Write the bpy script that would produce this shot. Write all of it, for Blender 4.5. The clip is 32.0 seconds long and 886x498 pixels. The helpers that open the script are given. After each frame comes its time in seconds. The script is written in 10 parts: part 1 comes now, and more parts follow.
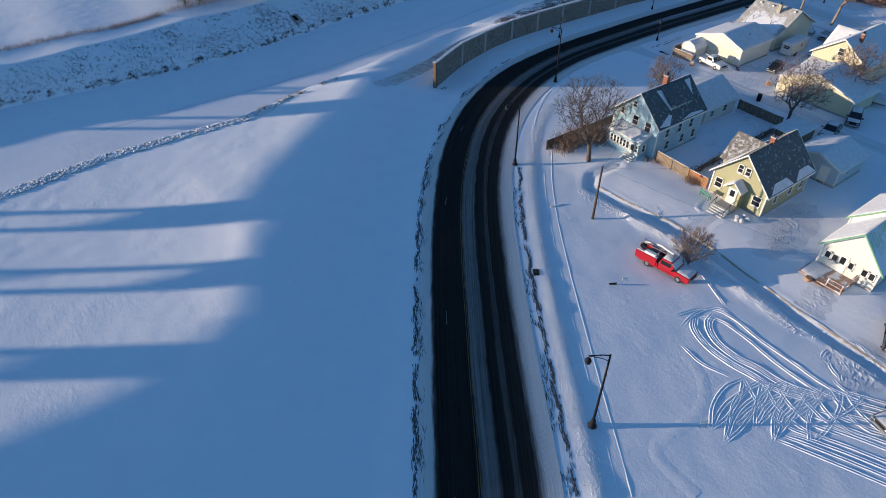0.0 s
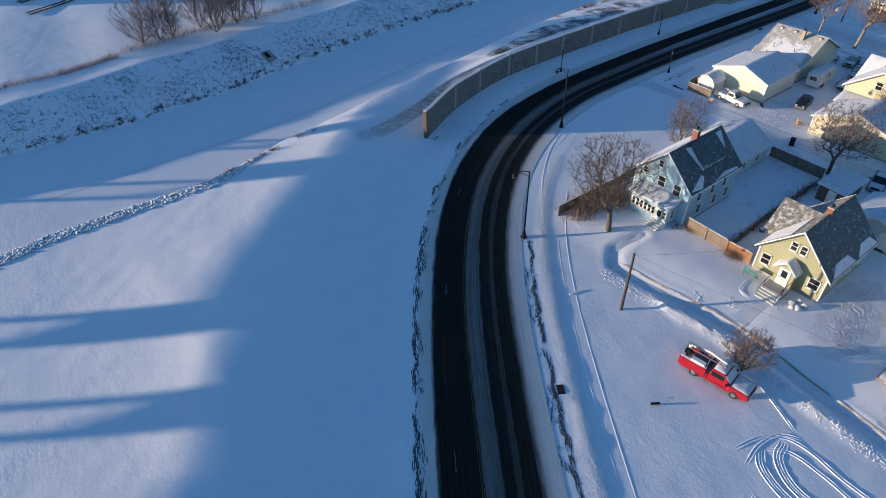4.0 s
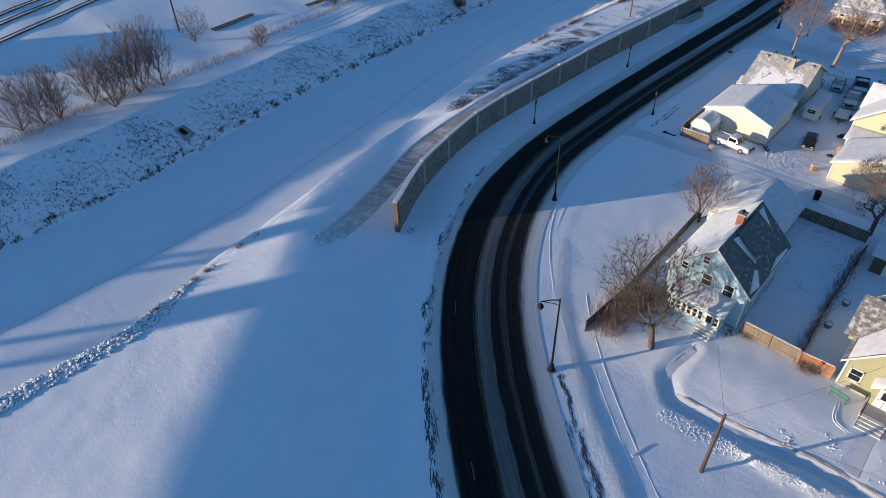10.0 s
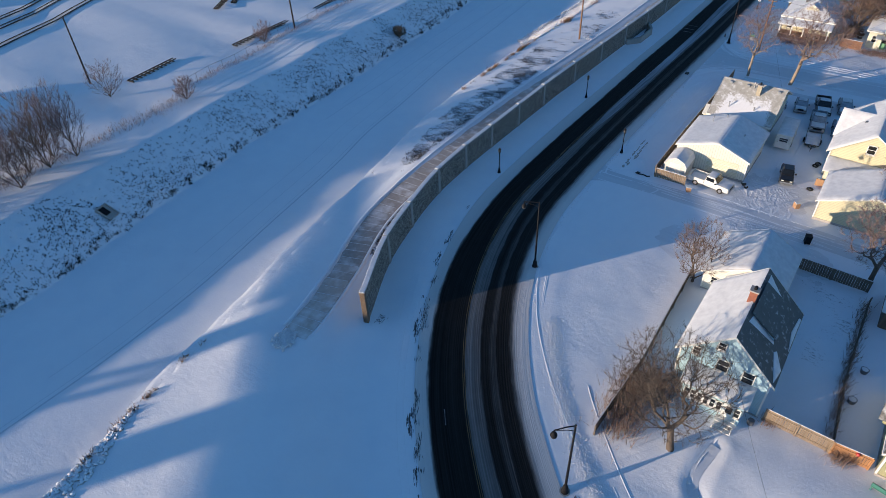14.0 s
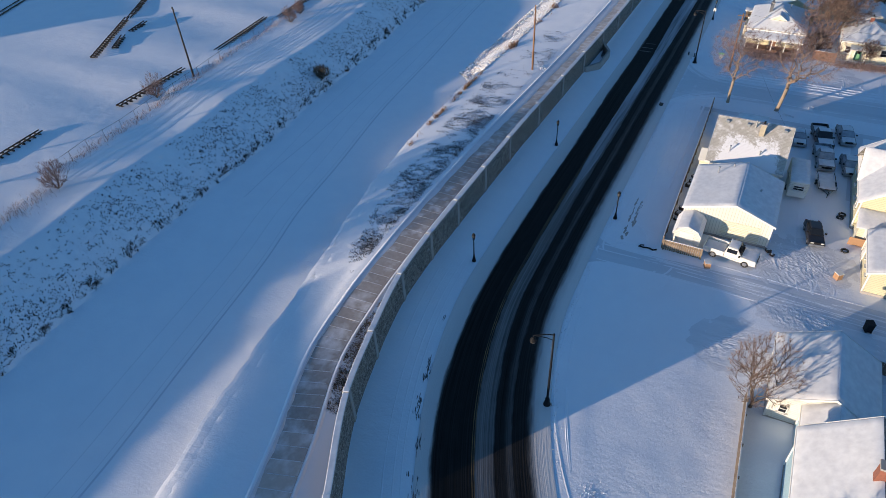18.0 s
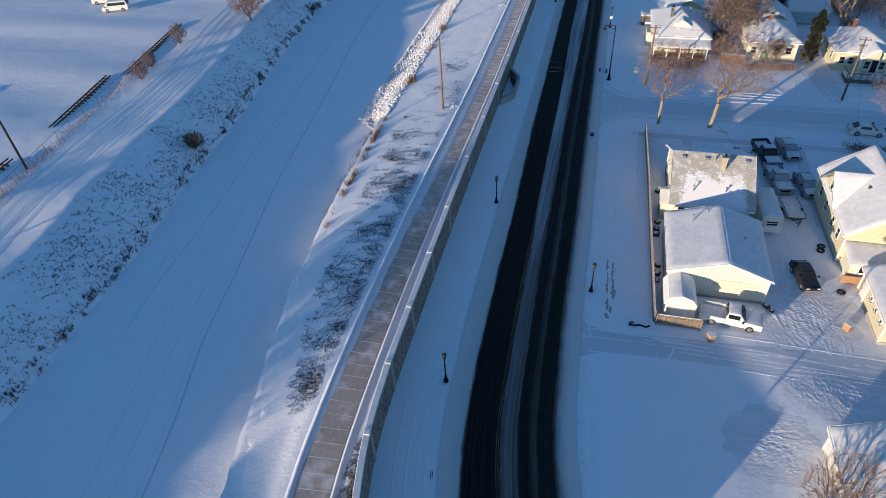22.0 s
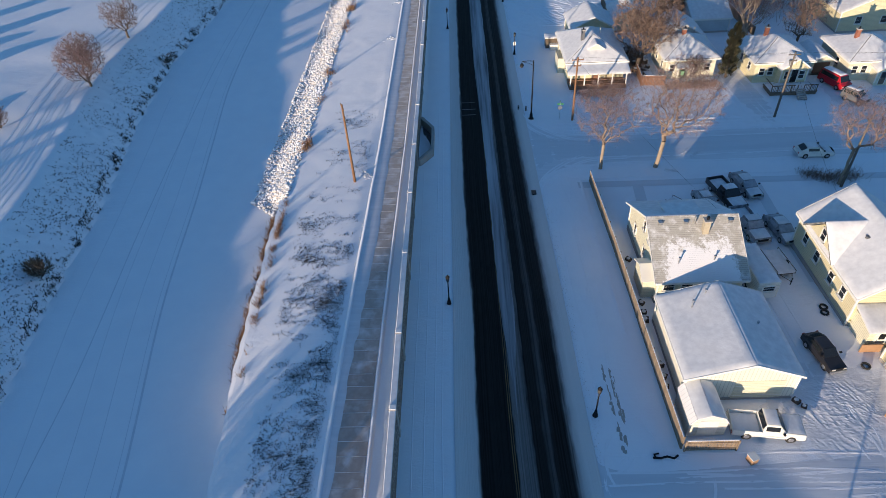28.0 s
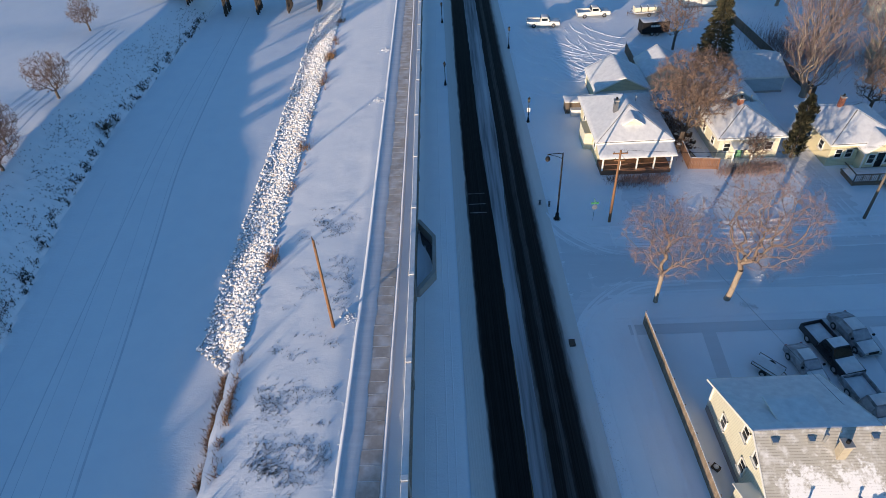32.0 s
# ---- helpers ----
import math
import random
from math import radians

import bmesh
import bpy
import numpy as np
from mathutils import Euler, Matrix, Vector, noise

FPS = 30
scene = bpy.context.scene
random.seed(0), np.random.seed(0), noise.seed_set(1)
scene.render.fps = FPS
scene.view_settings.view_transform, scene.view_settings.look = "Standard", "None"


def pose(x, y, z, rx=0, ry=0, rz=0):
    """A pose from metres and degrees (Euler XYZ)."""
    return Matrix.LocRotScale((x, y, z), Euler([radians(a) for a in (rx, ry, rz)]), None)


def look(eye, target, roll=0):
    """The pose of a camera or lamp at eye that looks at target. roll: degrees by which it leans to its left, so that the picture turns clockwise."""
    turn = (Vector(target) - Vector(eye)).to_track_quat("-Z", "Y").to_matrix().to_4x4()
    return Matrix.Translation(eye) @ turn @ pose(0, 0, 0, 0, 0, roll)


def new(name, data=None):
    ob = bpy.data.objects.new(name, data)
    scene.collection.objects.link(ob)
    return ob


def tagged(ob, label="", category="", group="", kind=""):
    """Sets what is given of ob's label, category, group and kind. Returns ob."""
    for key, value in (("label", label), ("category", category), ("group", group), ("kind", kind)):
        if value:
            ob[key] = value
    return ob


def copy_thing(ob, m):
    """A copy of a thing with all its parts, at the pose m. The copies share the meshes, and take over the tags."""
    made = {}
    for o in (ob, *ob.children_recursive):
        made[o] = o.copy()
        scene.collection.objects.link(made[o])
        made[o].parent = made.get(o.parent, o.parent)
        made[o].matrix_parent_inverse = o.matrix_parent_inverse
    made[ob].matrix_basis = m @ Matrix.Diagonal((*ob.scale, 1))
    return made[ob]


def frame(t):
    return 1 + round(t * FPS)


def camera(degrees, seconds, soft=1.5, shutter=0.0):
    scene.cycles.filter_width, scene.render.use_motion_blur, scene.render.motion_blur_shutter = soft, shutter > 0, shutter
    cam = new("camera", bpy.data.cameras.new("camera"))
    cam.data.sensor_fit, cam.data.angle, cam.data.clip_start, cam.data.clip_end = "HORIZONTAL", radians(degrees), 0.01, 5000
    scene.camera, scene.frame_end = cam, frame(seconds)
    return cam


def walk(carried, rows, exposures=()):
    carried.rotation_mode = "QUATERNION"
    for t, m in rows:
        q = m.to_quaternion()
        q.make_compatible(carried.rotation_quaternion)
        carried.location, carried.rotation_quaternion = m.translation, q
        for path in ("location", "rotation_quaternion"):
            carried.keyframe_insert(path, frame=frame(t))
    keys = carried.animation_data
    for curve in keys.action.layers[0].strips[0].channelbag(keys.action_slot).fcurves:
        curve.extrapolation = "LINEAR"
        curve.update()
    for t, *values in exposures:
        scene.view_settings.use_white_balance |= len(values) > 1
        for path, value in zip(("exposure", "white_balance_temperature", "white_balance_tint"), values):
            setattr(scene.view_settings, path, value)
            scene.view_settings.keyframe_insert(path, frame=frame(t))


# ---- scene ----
cam = camera(70.7, 32.0, soft=0.65)
METRES, EYE, TILT, LEAN, TURN = 129.2, 42.0, 0.0, 0.0, -36.5
ROWS = [
    (0.0, 0.0, 0.0, 0.0, 0.16, -39.47, -0.19),
    (0.5, -0.0018, 0.0124, 0.0001, 0.1, -39.43, -0.14),
    (1.0, -0.0036, 0.0234, 0.0001, -0.0, -39.4, -0.07),
    (1.5, -0.0052, 0.0335, 0.0, -0.6, -39.36, 0.05),
    (2.0, -0.0071, 0.0446, -0.0, -1.07, -39.32, 0.14),
    (2.5, -0.0079, 0.0588, 0.0001, -1.29, -39.3, 0.21),
    (3.0, -0.0082, 0.0756, 0.0004, -1.47, -39.29, 0.3),
    (3.5, -0.0082, 0.0942, 0.0006, -1.62, -39.29, 0.39),
    (5.5, -0.0083, 0.174, 0.0011, -2.21, -39.18, 0.65),
    (6.0, -0.0092, 0.1906, 0.0015, -2.43, -39.15, 0.69),
    (6.5, -0.0107, 0.2047, 0.0017, -3.08, -39.14, 0.76),
    (7.0, -0.0135, 0.2166, 0.0015, -4.31, -39.12, 0.86),
    (7.5, -0.0173, 0.2269, 0.0013, -5.56, -39.11, 0.95),
    (8.0, -0.0215, 0.2362, 0.0012, -6.59, -39.12, 1.04),
    (8.5, -0.0264, 0.2448, 0.0012, -7.61, -39.13, 1.13),
    (9.0, -0.032, 0.2532, 0.0015, -8.64, -39.14, 1.2),
    (9.5, -0.0374, 0.2612, 0.0019, -9.75, -39.13, 1.31),
    (10.0, -0.0433, 0.2692, 0.0024, -10.57, -39.11, 1.38),
    (10.5, -0.0482, 0.2771, 0.0038, -11.11, -39.12, 1.44),
    (11.0, -0.053, 0.2846, 0.0056, -11.88, -39.14, 1.51),
    (11.5, -0.0556, 0.2922, 0.0075, -13.23, -39.17, 1.65),
    (12.0, -0.0564, 0.3017, 0.0097, -14.81, -39.23, 1.75),
    (12.5, -0.0552, 0.3131, 0.0114, -15.98, -39.26, 1.84),
    (13.0, -0.0524, 0.3269, 0.0139, -16.74, -39.31, 1.92),
    (13.5, -0.0487, 0.3428, 0.0164, -17.1, -39.35, 1.94),
    (14.0, -0.0444, 0.3601, 0.018, -17.55, -39.37, 1.99),
    (14.5, -0.0399, 0.3785, 0.0196, -18.87, -39.47, 2.11),
    (16.5, -0.0271, 0.4558, 0.0146, -21.86, -39.53, 2.19),
    (17.0, -0.0234, 0.4767, 0.011, -22.78, -39.49, 2.26),
    (17.5, -0.0207, 0.4985, 0.0085, -24.86, -39.59, 2.37),
    (18.0, -0.0177, 0.5204, 0.0057, -26.04, -39.66, 2.38),
    (18.5, -0.0144, 0.5399, 0.0037, -27.64, -39.76, 2.47),
    (19.0, -0.0115, 0.5607, 0.0036, -28.96, -39.87, 2.48),
    (19.5, -0.0081, 0.5796, 0.0041, -30.8, -39.95, 2.55),
    (20.0, -0.0047, 0.5968, 0.0037, -34.07, -40.05, 2.69),
    (20.5, -0.0019, 0.6136, 0.0047, -36.65, -40.25, 2.74),
    (21.0, 0.0011, 0.629, 0.0053, -37.39, -40.33, 2.7),
    (21.5, 0.0043, 0.6427, 0.0055, -38.44, -40.39, 2.73),
    (22.0, 0.0079, 0.6548, 0.0052, -39.92, -40.43, 2.79),
    (22.5, 0.0108, 0.6665, 0.0051, -42.1, -40.52, 2.84),
    (23.0, 0.0145, 0.6781, 0.0055, -42.9, -40.6, 2.84),
    (23.5, 0.0183, 0.6887, 0.0053, -43.82, -40.6, 2.86),
    (24.0, 0.0225, 0.6992, 0.0049, -44.95, -40.64, 2.87),
    (24.5, 0.0273, 0.7094, 0.0047, -46.18, -40.7, 2.9),
    (25.0, 0.0321, 0.7198, 0.0046, -47.48, -40.77, 2.89),
    (25.5, 0.0373, 0.7296, 0.0046, -48.91, -40.88, 2.91),
    (27.5, 0.0634, 0.7683, 0.0032, -52.94, -40.98, 2.93),
    (28.0, 0.0737, 0.7796, 0.0033, -53.18, -41.03, 2.9),
    (28.5, 0.0872, 0.7923, 0.0027, -53.59, -41.06, 2.91),
    (29.0, 0.1029, 0.8064, 0.0021, -53.95, -41.08, 2.87),
    (29.5, 0.1213, 0.8215, 0.001, -54.18, -41.07, 2.86),
    (30.0, 0.1406, 0.8375, 0.0001, -54.24, -41.07, 2.81),
    (30.5, 0.1607, 0.8541, -0.0008, -54.31, -41.06, 2.78),
    (31.0, 0.1793, 0.8702, -0.0016, -54.39, -41.04, 2.72),
    (31.5, 0.1955, 0.8857, -0.0022, -54.47, -41.01, 2.6),
    (32.0, 0.2101, 0.8993, -0.0019, -54.49, -41.06, 2.55),
]
walk(cam, [(t, pose(0, 0, EYE, TILT, LEAN, TURN) @ pose(METRES * x, METRES * y, METRES * z, 90 + pitch, roll, yaw)) for t, x, y, z, yaw, pitch, roll in ROWS],
     exposures=[(0.0, 0.83, 6350, 10), (20.0, 0.89, 6480, 10), (32.0, 0.94, 6680, 10)])

# ---- world, sun ----
SUN_DIR = Vector((0.8131, -0.5821, 0)).normalized()      # the way the light travels over the ground
SUN_EL = radians(5.6)
world = bpy.data.worlds.new("world")
scene.world = world
world.use_nodes = True
wn = world.node_tree
sky = wn.nodes.new("ShaderNodeTexSky")
sky.sky_type = "NISHITA"
sky.sun_disc = False
sky.sun_elevation = SUN_EL
sky.sun_rotation = math.atan2(-SUN_DIR.x, -SUN_DIR.y)
sky.air_density, sky.dust_density, sky.ozone_density = 1.0, 0.2, 4.0
bg = wn.nodes["Background"]
bg.inputs["Strength"].default_value = 0.15
wn.links.new(sky.outputs["Color"], bg.inputs["Color"])
sun_data = bpy.data.lights.new("sun", "SUN")
sun_data.energy, sun_data.angle, sun_data.color = 3.65, radians(0.4), (1.0, 0.80, 0.60)
sun_ob = new("sun", sun_data)
flat = SUN_DIR * math.cos(SUN_EL)
sun_ob.matrix_world = look((-60, 160, 60), Vector((-60, 160, 60)) + Vector((flat.x, flat.y, -math.sin(SUN_EL))))


# ---- materials ----
def mat(name, colour, rough=0.7, metal=0.0, second=None, scale=3.0, detail=6.0, amount=0.5, bump=0.0, bump_scale=None,
        third=None, third_scale=0.4, third_at=(0.5, 0.65), per_object=0.0, spec=0.5, stretch=None):
    """A two-scale noise material: colour to second by noise, third in larger patches, bump."""
    m = bpy.data.materials.new(name)
    m.use_nodes = True
    nt = m.node_tree
    b = nt.nodes["Principled BSDF"]
    b.inputs["Roughness"].default_value = rough
    b.inputs["Metallic"].default_value = metal
    b.inputs["Specular IOR Level"].default_value = spec
    ge = nt.nodes.new("ShaderNodeNewGeometry")
    vec = ge.outputs["Position"]
    if stretch:
        mp = nt.nodes.new("ShaderNodeMapping")
        mp.inputs["Scale"].default_value = stretch
        nt.links.new(vec, mp.inputs["Vector"])
        vec = mp.outputs["Vector"]

    def noise_tex(sc, det):
        n = nt.nodes.new("ShaderNodeTexNoise")
        n.inputs["Scale"].default_value, n.inputs["Detail"].default_value = sc, det
        nt.links.new(vec, n.inputs["Vector"])
        return n.outputs["Fac"]

    def mixed(fac, a, c2):
        x = nt.nodes.new("ShaderNodeMix")
        x.data_type = "RGBA"
        nt.links.new(fac, x.inputs["Factor"])
        if isinstance(a, tuple):
            x.inputs["A"].default_value = (*a, 1)
        else:
            nt.links.new(a, x.inputs["A"])
        x.inputs["B"].default_value = (*c2, 1)
        return x.outputs["Result"]

    def ramp(fac, lo, hi, top=1.0):
        r = nt.nodes.new("ShaderNodeMapRange")
        r.inputs["From Min"].default_value, r.inputs["From Max"].default_value = lo, hi
        r.inputs["To Max"].default_value = top
        nt.links.new(fac, r.inputs["Value"])
        return r.outputs["Result"]

    col = colour
    if second:
        col = mixed(ramp(noise_tex(scale, detail), 0.5 - 0.22, 0.5 + 0.22, amount), col, second)
    if third:
        col = mixed(ramp(noise_tex(third_scale, 4), third_at[0], third_at[1]), col, third)
    if per_object:
        oi = nt.nodes.new("ShaderNodeObjectInfo")
        hsv = nt.nodes.new("ShaderNodeHueSaturation")
        mr = nt.nodes.new("ShaderNodeMapRange")
        mr.inputs["To Min"].default_value, mr.inputs["To Max"].default_value = 1 - per_object, 1 + per_object
        nt.links.new(oi.outputs["Random"], mr.inputs["Value"])
        nt.links.new(mr.outputs["Result"], hsv.inputs["Value"])
        if isinstance(col, tuple):
            hsv.inputs["Color"].default_value = (*col, 1)
        else:
            nt.links.new(col, hsv.inputs["Color"])
        col = hsv.outputs["Color"]
    if isinstance(col, tuple):
        b.inputs["Base Color"].default_value = (*col, 1)
    else:
        nt.links.new(col, b.inputs["Base Color"])
    if bump:
        bp = nt.nodes.new("ShaderNodeBump")
        bp.inputs["Strength"].default_value, bp.inputs["Distance"].default_value = 1.0, bump
        nt.links.new(noise_tex(bump_scale or scale * 2, 5), bp.inputs["Height"])
        nt.links.new(bp.outputs["Normal"], b.inputs["Normal"])
    return m


M_SNOW = mat("snow", (0.84, 0.85, 0.88), 0.75, second=(0.77, 0.79, 0.84), scale=0.4, amount=0.6, bump=0.010, bump_scale=1.1, spec=0.25)
def grain(m, distance, scale, stretch=(1, 1, 1), turn=0.0, patch=0.0):
    """A second, finer relief over a material's own; patch: the scale of the patches that it keeps to."""
    nt = m.node_tree
    b = nt.nodes["Principled BSDF"]
    ge = nt.nodes.new("ShaderNodeNewGeometry")
    n = nt.nodes.new("ShaderNodeTexNoise")
    n.inputs["Scale"].default_value, n.inputs["Detail"].default_value, n.inputs["Roughness"].default_value = scale, 4, 0.7
    mp = nt.nodes.new("ShaderNodeMapping")
    mp.inputs["Scale"].default_value, mp.inputs["Rotation"].default_value = stretch, (0, 0, turn)
    nt.links.new(ge.outputs["Position"], mp.inputs["Vector"])
    nt.links.new(mp.outputs["Vector"], n.inputs["Vector"])
    bp = nt.nodes.new("ShaderNodeBump")
    bp.inputs["Distance"].default_value = distance
    relief = n.outputs["Fac"]
    if patch:
        big = nt.nodes.new("ShaderNodeTexNoise")
        big.inputs["Scale"].default_value, big.inputs["Detail"].default_value = patch, 3
        nt.links.new(ge.outputs["Position"], big.inputs["Vector"])
        keep = nt.nodes.new("ShaderNodeMapRange")
        keep.inputs["From Min"].default_value, keep.inputs["From Max"].default_value = 0.42, 0.62
        keep.inputs["To Min"].default_value = 0.15
        nt.links.new(big.outputs["Fac"], keep.inputs["Value"])
        mul = nt.nodes.new("ShaderNodeMath")
        mul.operation = "MULTIPLY"
        nt.links.new(relief, mul.inputs[0])
        nt.links.new(keep.outputs["Result"], mul.inputs[1])
        relief = mul.outputs[0]
    nt.links.new(relief, bp.inputs["Height"])
    old = b.inputs["Normal"].links
    if old:
        nt.links.new(old[0].from_socket, bp.inputs["Normal"])
    nt.links.new(bp.outputs["Normal"], b.inputs["Normal"])


grain(M_SNOW, 0.018, 0.8, (1.0, 0.25, 1.0), 0.5)
grain(M_SNOW, 0.045, 1.3, (1.0, 0.5, 1.0), 0.9, patch=0.09)
grain(M_SNOW, 0.016, 5.5)
M_TRACK = mat("track_ice", (0.66, 0.68, 0.73), 0.6, second=(0.55, 0.58, 0.65), scale=1.5, amount=0.8, bump=0.01)
M_DRIVEN = mat("driven_snow", (0.60, 0.615, 0.65), 0.6, second=(0.68, 0.70, 0.74), scale=0.35, amount=0.9, bump=0.012, bump_scale=2.2, spec=0.3, stretch=(2.5, 0.2, 1))
M_PACKED = mat("packed_snow", (0.76, 0.77, 0.80), 0.7, second=(0.62, 0.63, 0.67), scale=0.7, amount=0.8, bump=0.012, bump_scale=2.2, spec=0.3, stretch=(2.5, 0.25, 1))
grain(M_PACKED, 0.012, 6.0)
M_ROOFSNOW = mat("roof_snow", (0.77, 0.775, 0.79), 0.8, second=(0.60, 0.605, 0.63), scale=1.8, amount=0.85, bump=0.012, bump_scale=2.6, spec=0.2)
M_CLUMP = mat("plowed_snow", (0.78, 0.78, 0.80), 0.85, second=(0.5, 0.48, 0.46), scale=2.5, amount=0.7, bump=0.05, bump_scale=6)
M_GRIME = mat("frozen_grime", (0.05, 0.05, 0.055), 0.8, second=(0.16, 0.15, 0.15), scale=3, amount=0.8, bump=0.03)
M_CONCRETE = mat("concrete", (0.40, 0.37, 0.34), 0.85, second=(0.30, 0.28, 0.26), scale=1.5, amount=0.7, bump=0.004, bump_scale=20)
M_ENDPOST = mat("brown_post_stone", (0.20, 0.135, 0.09), 0.9, second=(0.12, 0.085, 0.06), scale=4, amount=0.9, bump=0.02)
M_KERB = mat("bare_kerb", (0.48, 0.38, 0.27), 0.85, second=(0.34, 0.27, 0.20), scale=2, amount=0.8, bump=0.006, third=(0.75, 0.75, 0.78), third_scale=0.7, third_at=(0.5, 0.62))
M_SLAB = mat("trail_slab", (0.40, 0.36, 0.335), 0.85, second=(0.31, 0.275, 0.255), scale=2.5, amount=0.8, bump=0.01, bump_scale=9, third=(0.74, 0.74, 0.77), third_scale=0.7, third_at=(0.50, 0.80), per_object=0.07)
M_SLAB_MID = mat("dusted_trail_slab", (0.47, 0.415, 0.38), 0.85, second=(0.37, 0.325, 0.295), scale=2.5, amount=0.8, bump=0.01, bump_scale=9, third=(0.73, 0.725, 0.745), third_scale=0.8, third_at=(0.45, 0.77), per_object=0.05)
M_SLAB2 = mat("snowy_trail_slab", (0.54, 0.47, 0.42), 0.85, second=(0.43, 0.375, 0.335), scale=2.5, amount=0.8, bump=0.01, bump_scale=9, third=(0.72, 0.71, 0.72), third_scale=0.9, third_at=(0.40, 0.75), per_object=0.015)
M_BLACK = mat("black_paint", (0.010, 0.010, 0.012), 0.65, second=(0.016, 0.016, 0.018), scale=6, bump=0.001, spec=0.2)
M_POLE = mat("pole_wood", (0.20, 0.095, 0.045), 0.85, second=(0.30, 0.16, 0.08), scale=3, amount=0.7, bump=0.006, stretch=(4, 4, 0.3))
M_DARKPOLE = mat("old_brown_pole_wood", (0.075, 0.045, 0.035), 0.85, second=(0.13, 0.08, 0.055), scale=3, amount=0.7, bump=0.006, stretch=(4, 4, 0.3))
M_GREYPOLE = mat("weathered_pole_wood", (0.10, 0.085, 0.07), 0.85, second=(0.18, 0.15, 0.125), scale=3, amount=0.7, bump=0.006, stretch=(4, 4, 0.3))
M_BARK = mat("bark", (0.085, 0.065, 0.052), 0.95, second=(0.15, 0.115, 0.09), scale=4, amount=0.8, bump=0.02, stretch=(1, 1, 0.4))
M_PALEBARK = mat("pale_bark", (0.34, 0.27, 0.205), 0.95, second=(0.22, 0.175, 0.135), scale=4, amount=0.8, bump=0.02, stretch=(1, 1, 0.4))
M_LIMB = mat("limb_bark", (0.20, 0.15, 0.115), 0.95, second=(0.28, 0.21, 0.16), scale=3, amount=0.8, bump=0.01)
M_TWIG = mat("twigs", (0.17, 0.115, 0.09), 0.95, second=(0.26, 0.175, 0.135), scale=1.0, amount=0.8)
M_TWIG_TAN = mat("tan_twigs", (0.25, 0.175, 0.165), 0.95, second=(0.17, 0.12, 0.112), scale=1.0, amount=0.8)
M_LEAF = mat("dry_leaves", (0.31, 0.18, 0.155), 0.9, second=(0.22, 0.125, 0.11), scale=2.0, amount=0.9)
M_NEEDLE = mat("conifer_needles", (0.035, 0.045, 0.022), 0.9, second=(0.10, 0.075, 0.04), scale=2.0, amount=0.8)
M_STUBBLE = mat("dark_stubble", (0.045, 0.042, 0.042), 0.95, second=(0.09, 0.075, 0.065), scale=1.0, amount=0.9)
M_FROST = mat("frosted_glass", (0.42, 0.45, 0.50), 0.6, second=(0.20, 0.22, 0.26), scale=2.5, amount=0.8)
M_CARDUSTED = mat("snow_dusted_car_paint", (0.10, 0.105, 0.115), 0.5, second=(0.42, 0.44, 0.48), scale=2.2, amount=0.9)
M_GRASS = mat("dry_grass", (0.10, 0.085, 0.07), 0.95, second=(0.17, 0.125, 0.085), scale=1.0, amount=0.9)
M_BROWNGRASS = mat("rust_grass", (0.27, 0.155, 0.085), 0.95, second=(0.18, 0.10, 0.06), scale=1.0, amount=0.9)
M_ROCK = mat("riprap_rock", (0.40, 0.35, 0.29), 0.9, second=(0.24, 0.21, 0.18), scale=2.0, amount=0.9, bump=0.03, per_object=0.2)
M_TAN_WOOD = mat("tan_fence_wood", (0.27, 0.205, 0.145), 0.85, second=(0.18, 0.135, 0.095), scale=2.5, amount=0.8, bump=0.005, stretch=(3, 3, 0.4), per_object=0.18)
M_ORANGE_WOOD = mat("new_fence_wood", (0.44, 0.22, 0.10), 0.8, second=(0.33, 0.16, 0.07), scale=2.5, amount=0.7, bump=0.005, stretch=(3, 3, 0.4), per_object=0.12)
M_DARK_WOOD = mat("dark_fence_wood", (0.11, 0.085, 0.065), 0.85, second=(0.18, 0.14, 0.105), scale=2.5, amount=0.8, bump=0.005, stretch=(3, 3, 0.4), per_object=0.18)
M_RED_WOOD = mat("red_brown_wood", (0.22, 0.115, 0.07), 0.85, second=(0.16, 0.08, 0.05), scale=2.5, amount=0.8, bump=0.005, stretch=(3, 3, 0.4), per_object=0.15)
M_DECK = mat("deck_boards", (0.40, 0.26, 0.20), 0.85, second=(0.30, 0.19, 0.14), scale=2.5, amount=0.8, bump=0.005, third=(0.75, 0.75, 0.78), third_scale=1.1, third_at=(0.5, 0.62), per_object=0.12)
M_TRIM = mat("white_trim", (0.76, 0.75, 0.71), 0.55, second=(0.66, 0.65, 0.61), scale=1.5)
M_GREEN_TRIM = mat("green_trim", (0.16, 0.36, 0.20), 0.55, second=(0.12, 0.28, 0.16), scale=1.5)
M_BRICK = mat("chimney_brick", (0.30, 0.11, 0.07), 0.9, second=(0.20, 0.08, 0.055), scale=6, amount=0.8, bump=0.01)
M_CHIMNEY = mat("cream_chimney", (0.42, 0.37, 0.28), 0.9, second=(0.31, 0.27, 0.21), scale=4, amount=0.8, bump=0.01)
M_METAL = mat("galvanised_metal", (0.45, 0.46, 0.47), 0.4, 0.8, second=(0.36, 0.37, 0.38), scale=5)
M_STEEL = mat("rusty_steel", (0.07, 0.055, 0.05), 0.7, 0.3, second=(0.13, 0.08, 0.055), scale=4, amount=0.8)
M_TYRE = mat("tyre_rubber", (0.018, 0.018, 0.018), 0.85, second=(0.04, 0.04, 0.042), scale=6)
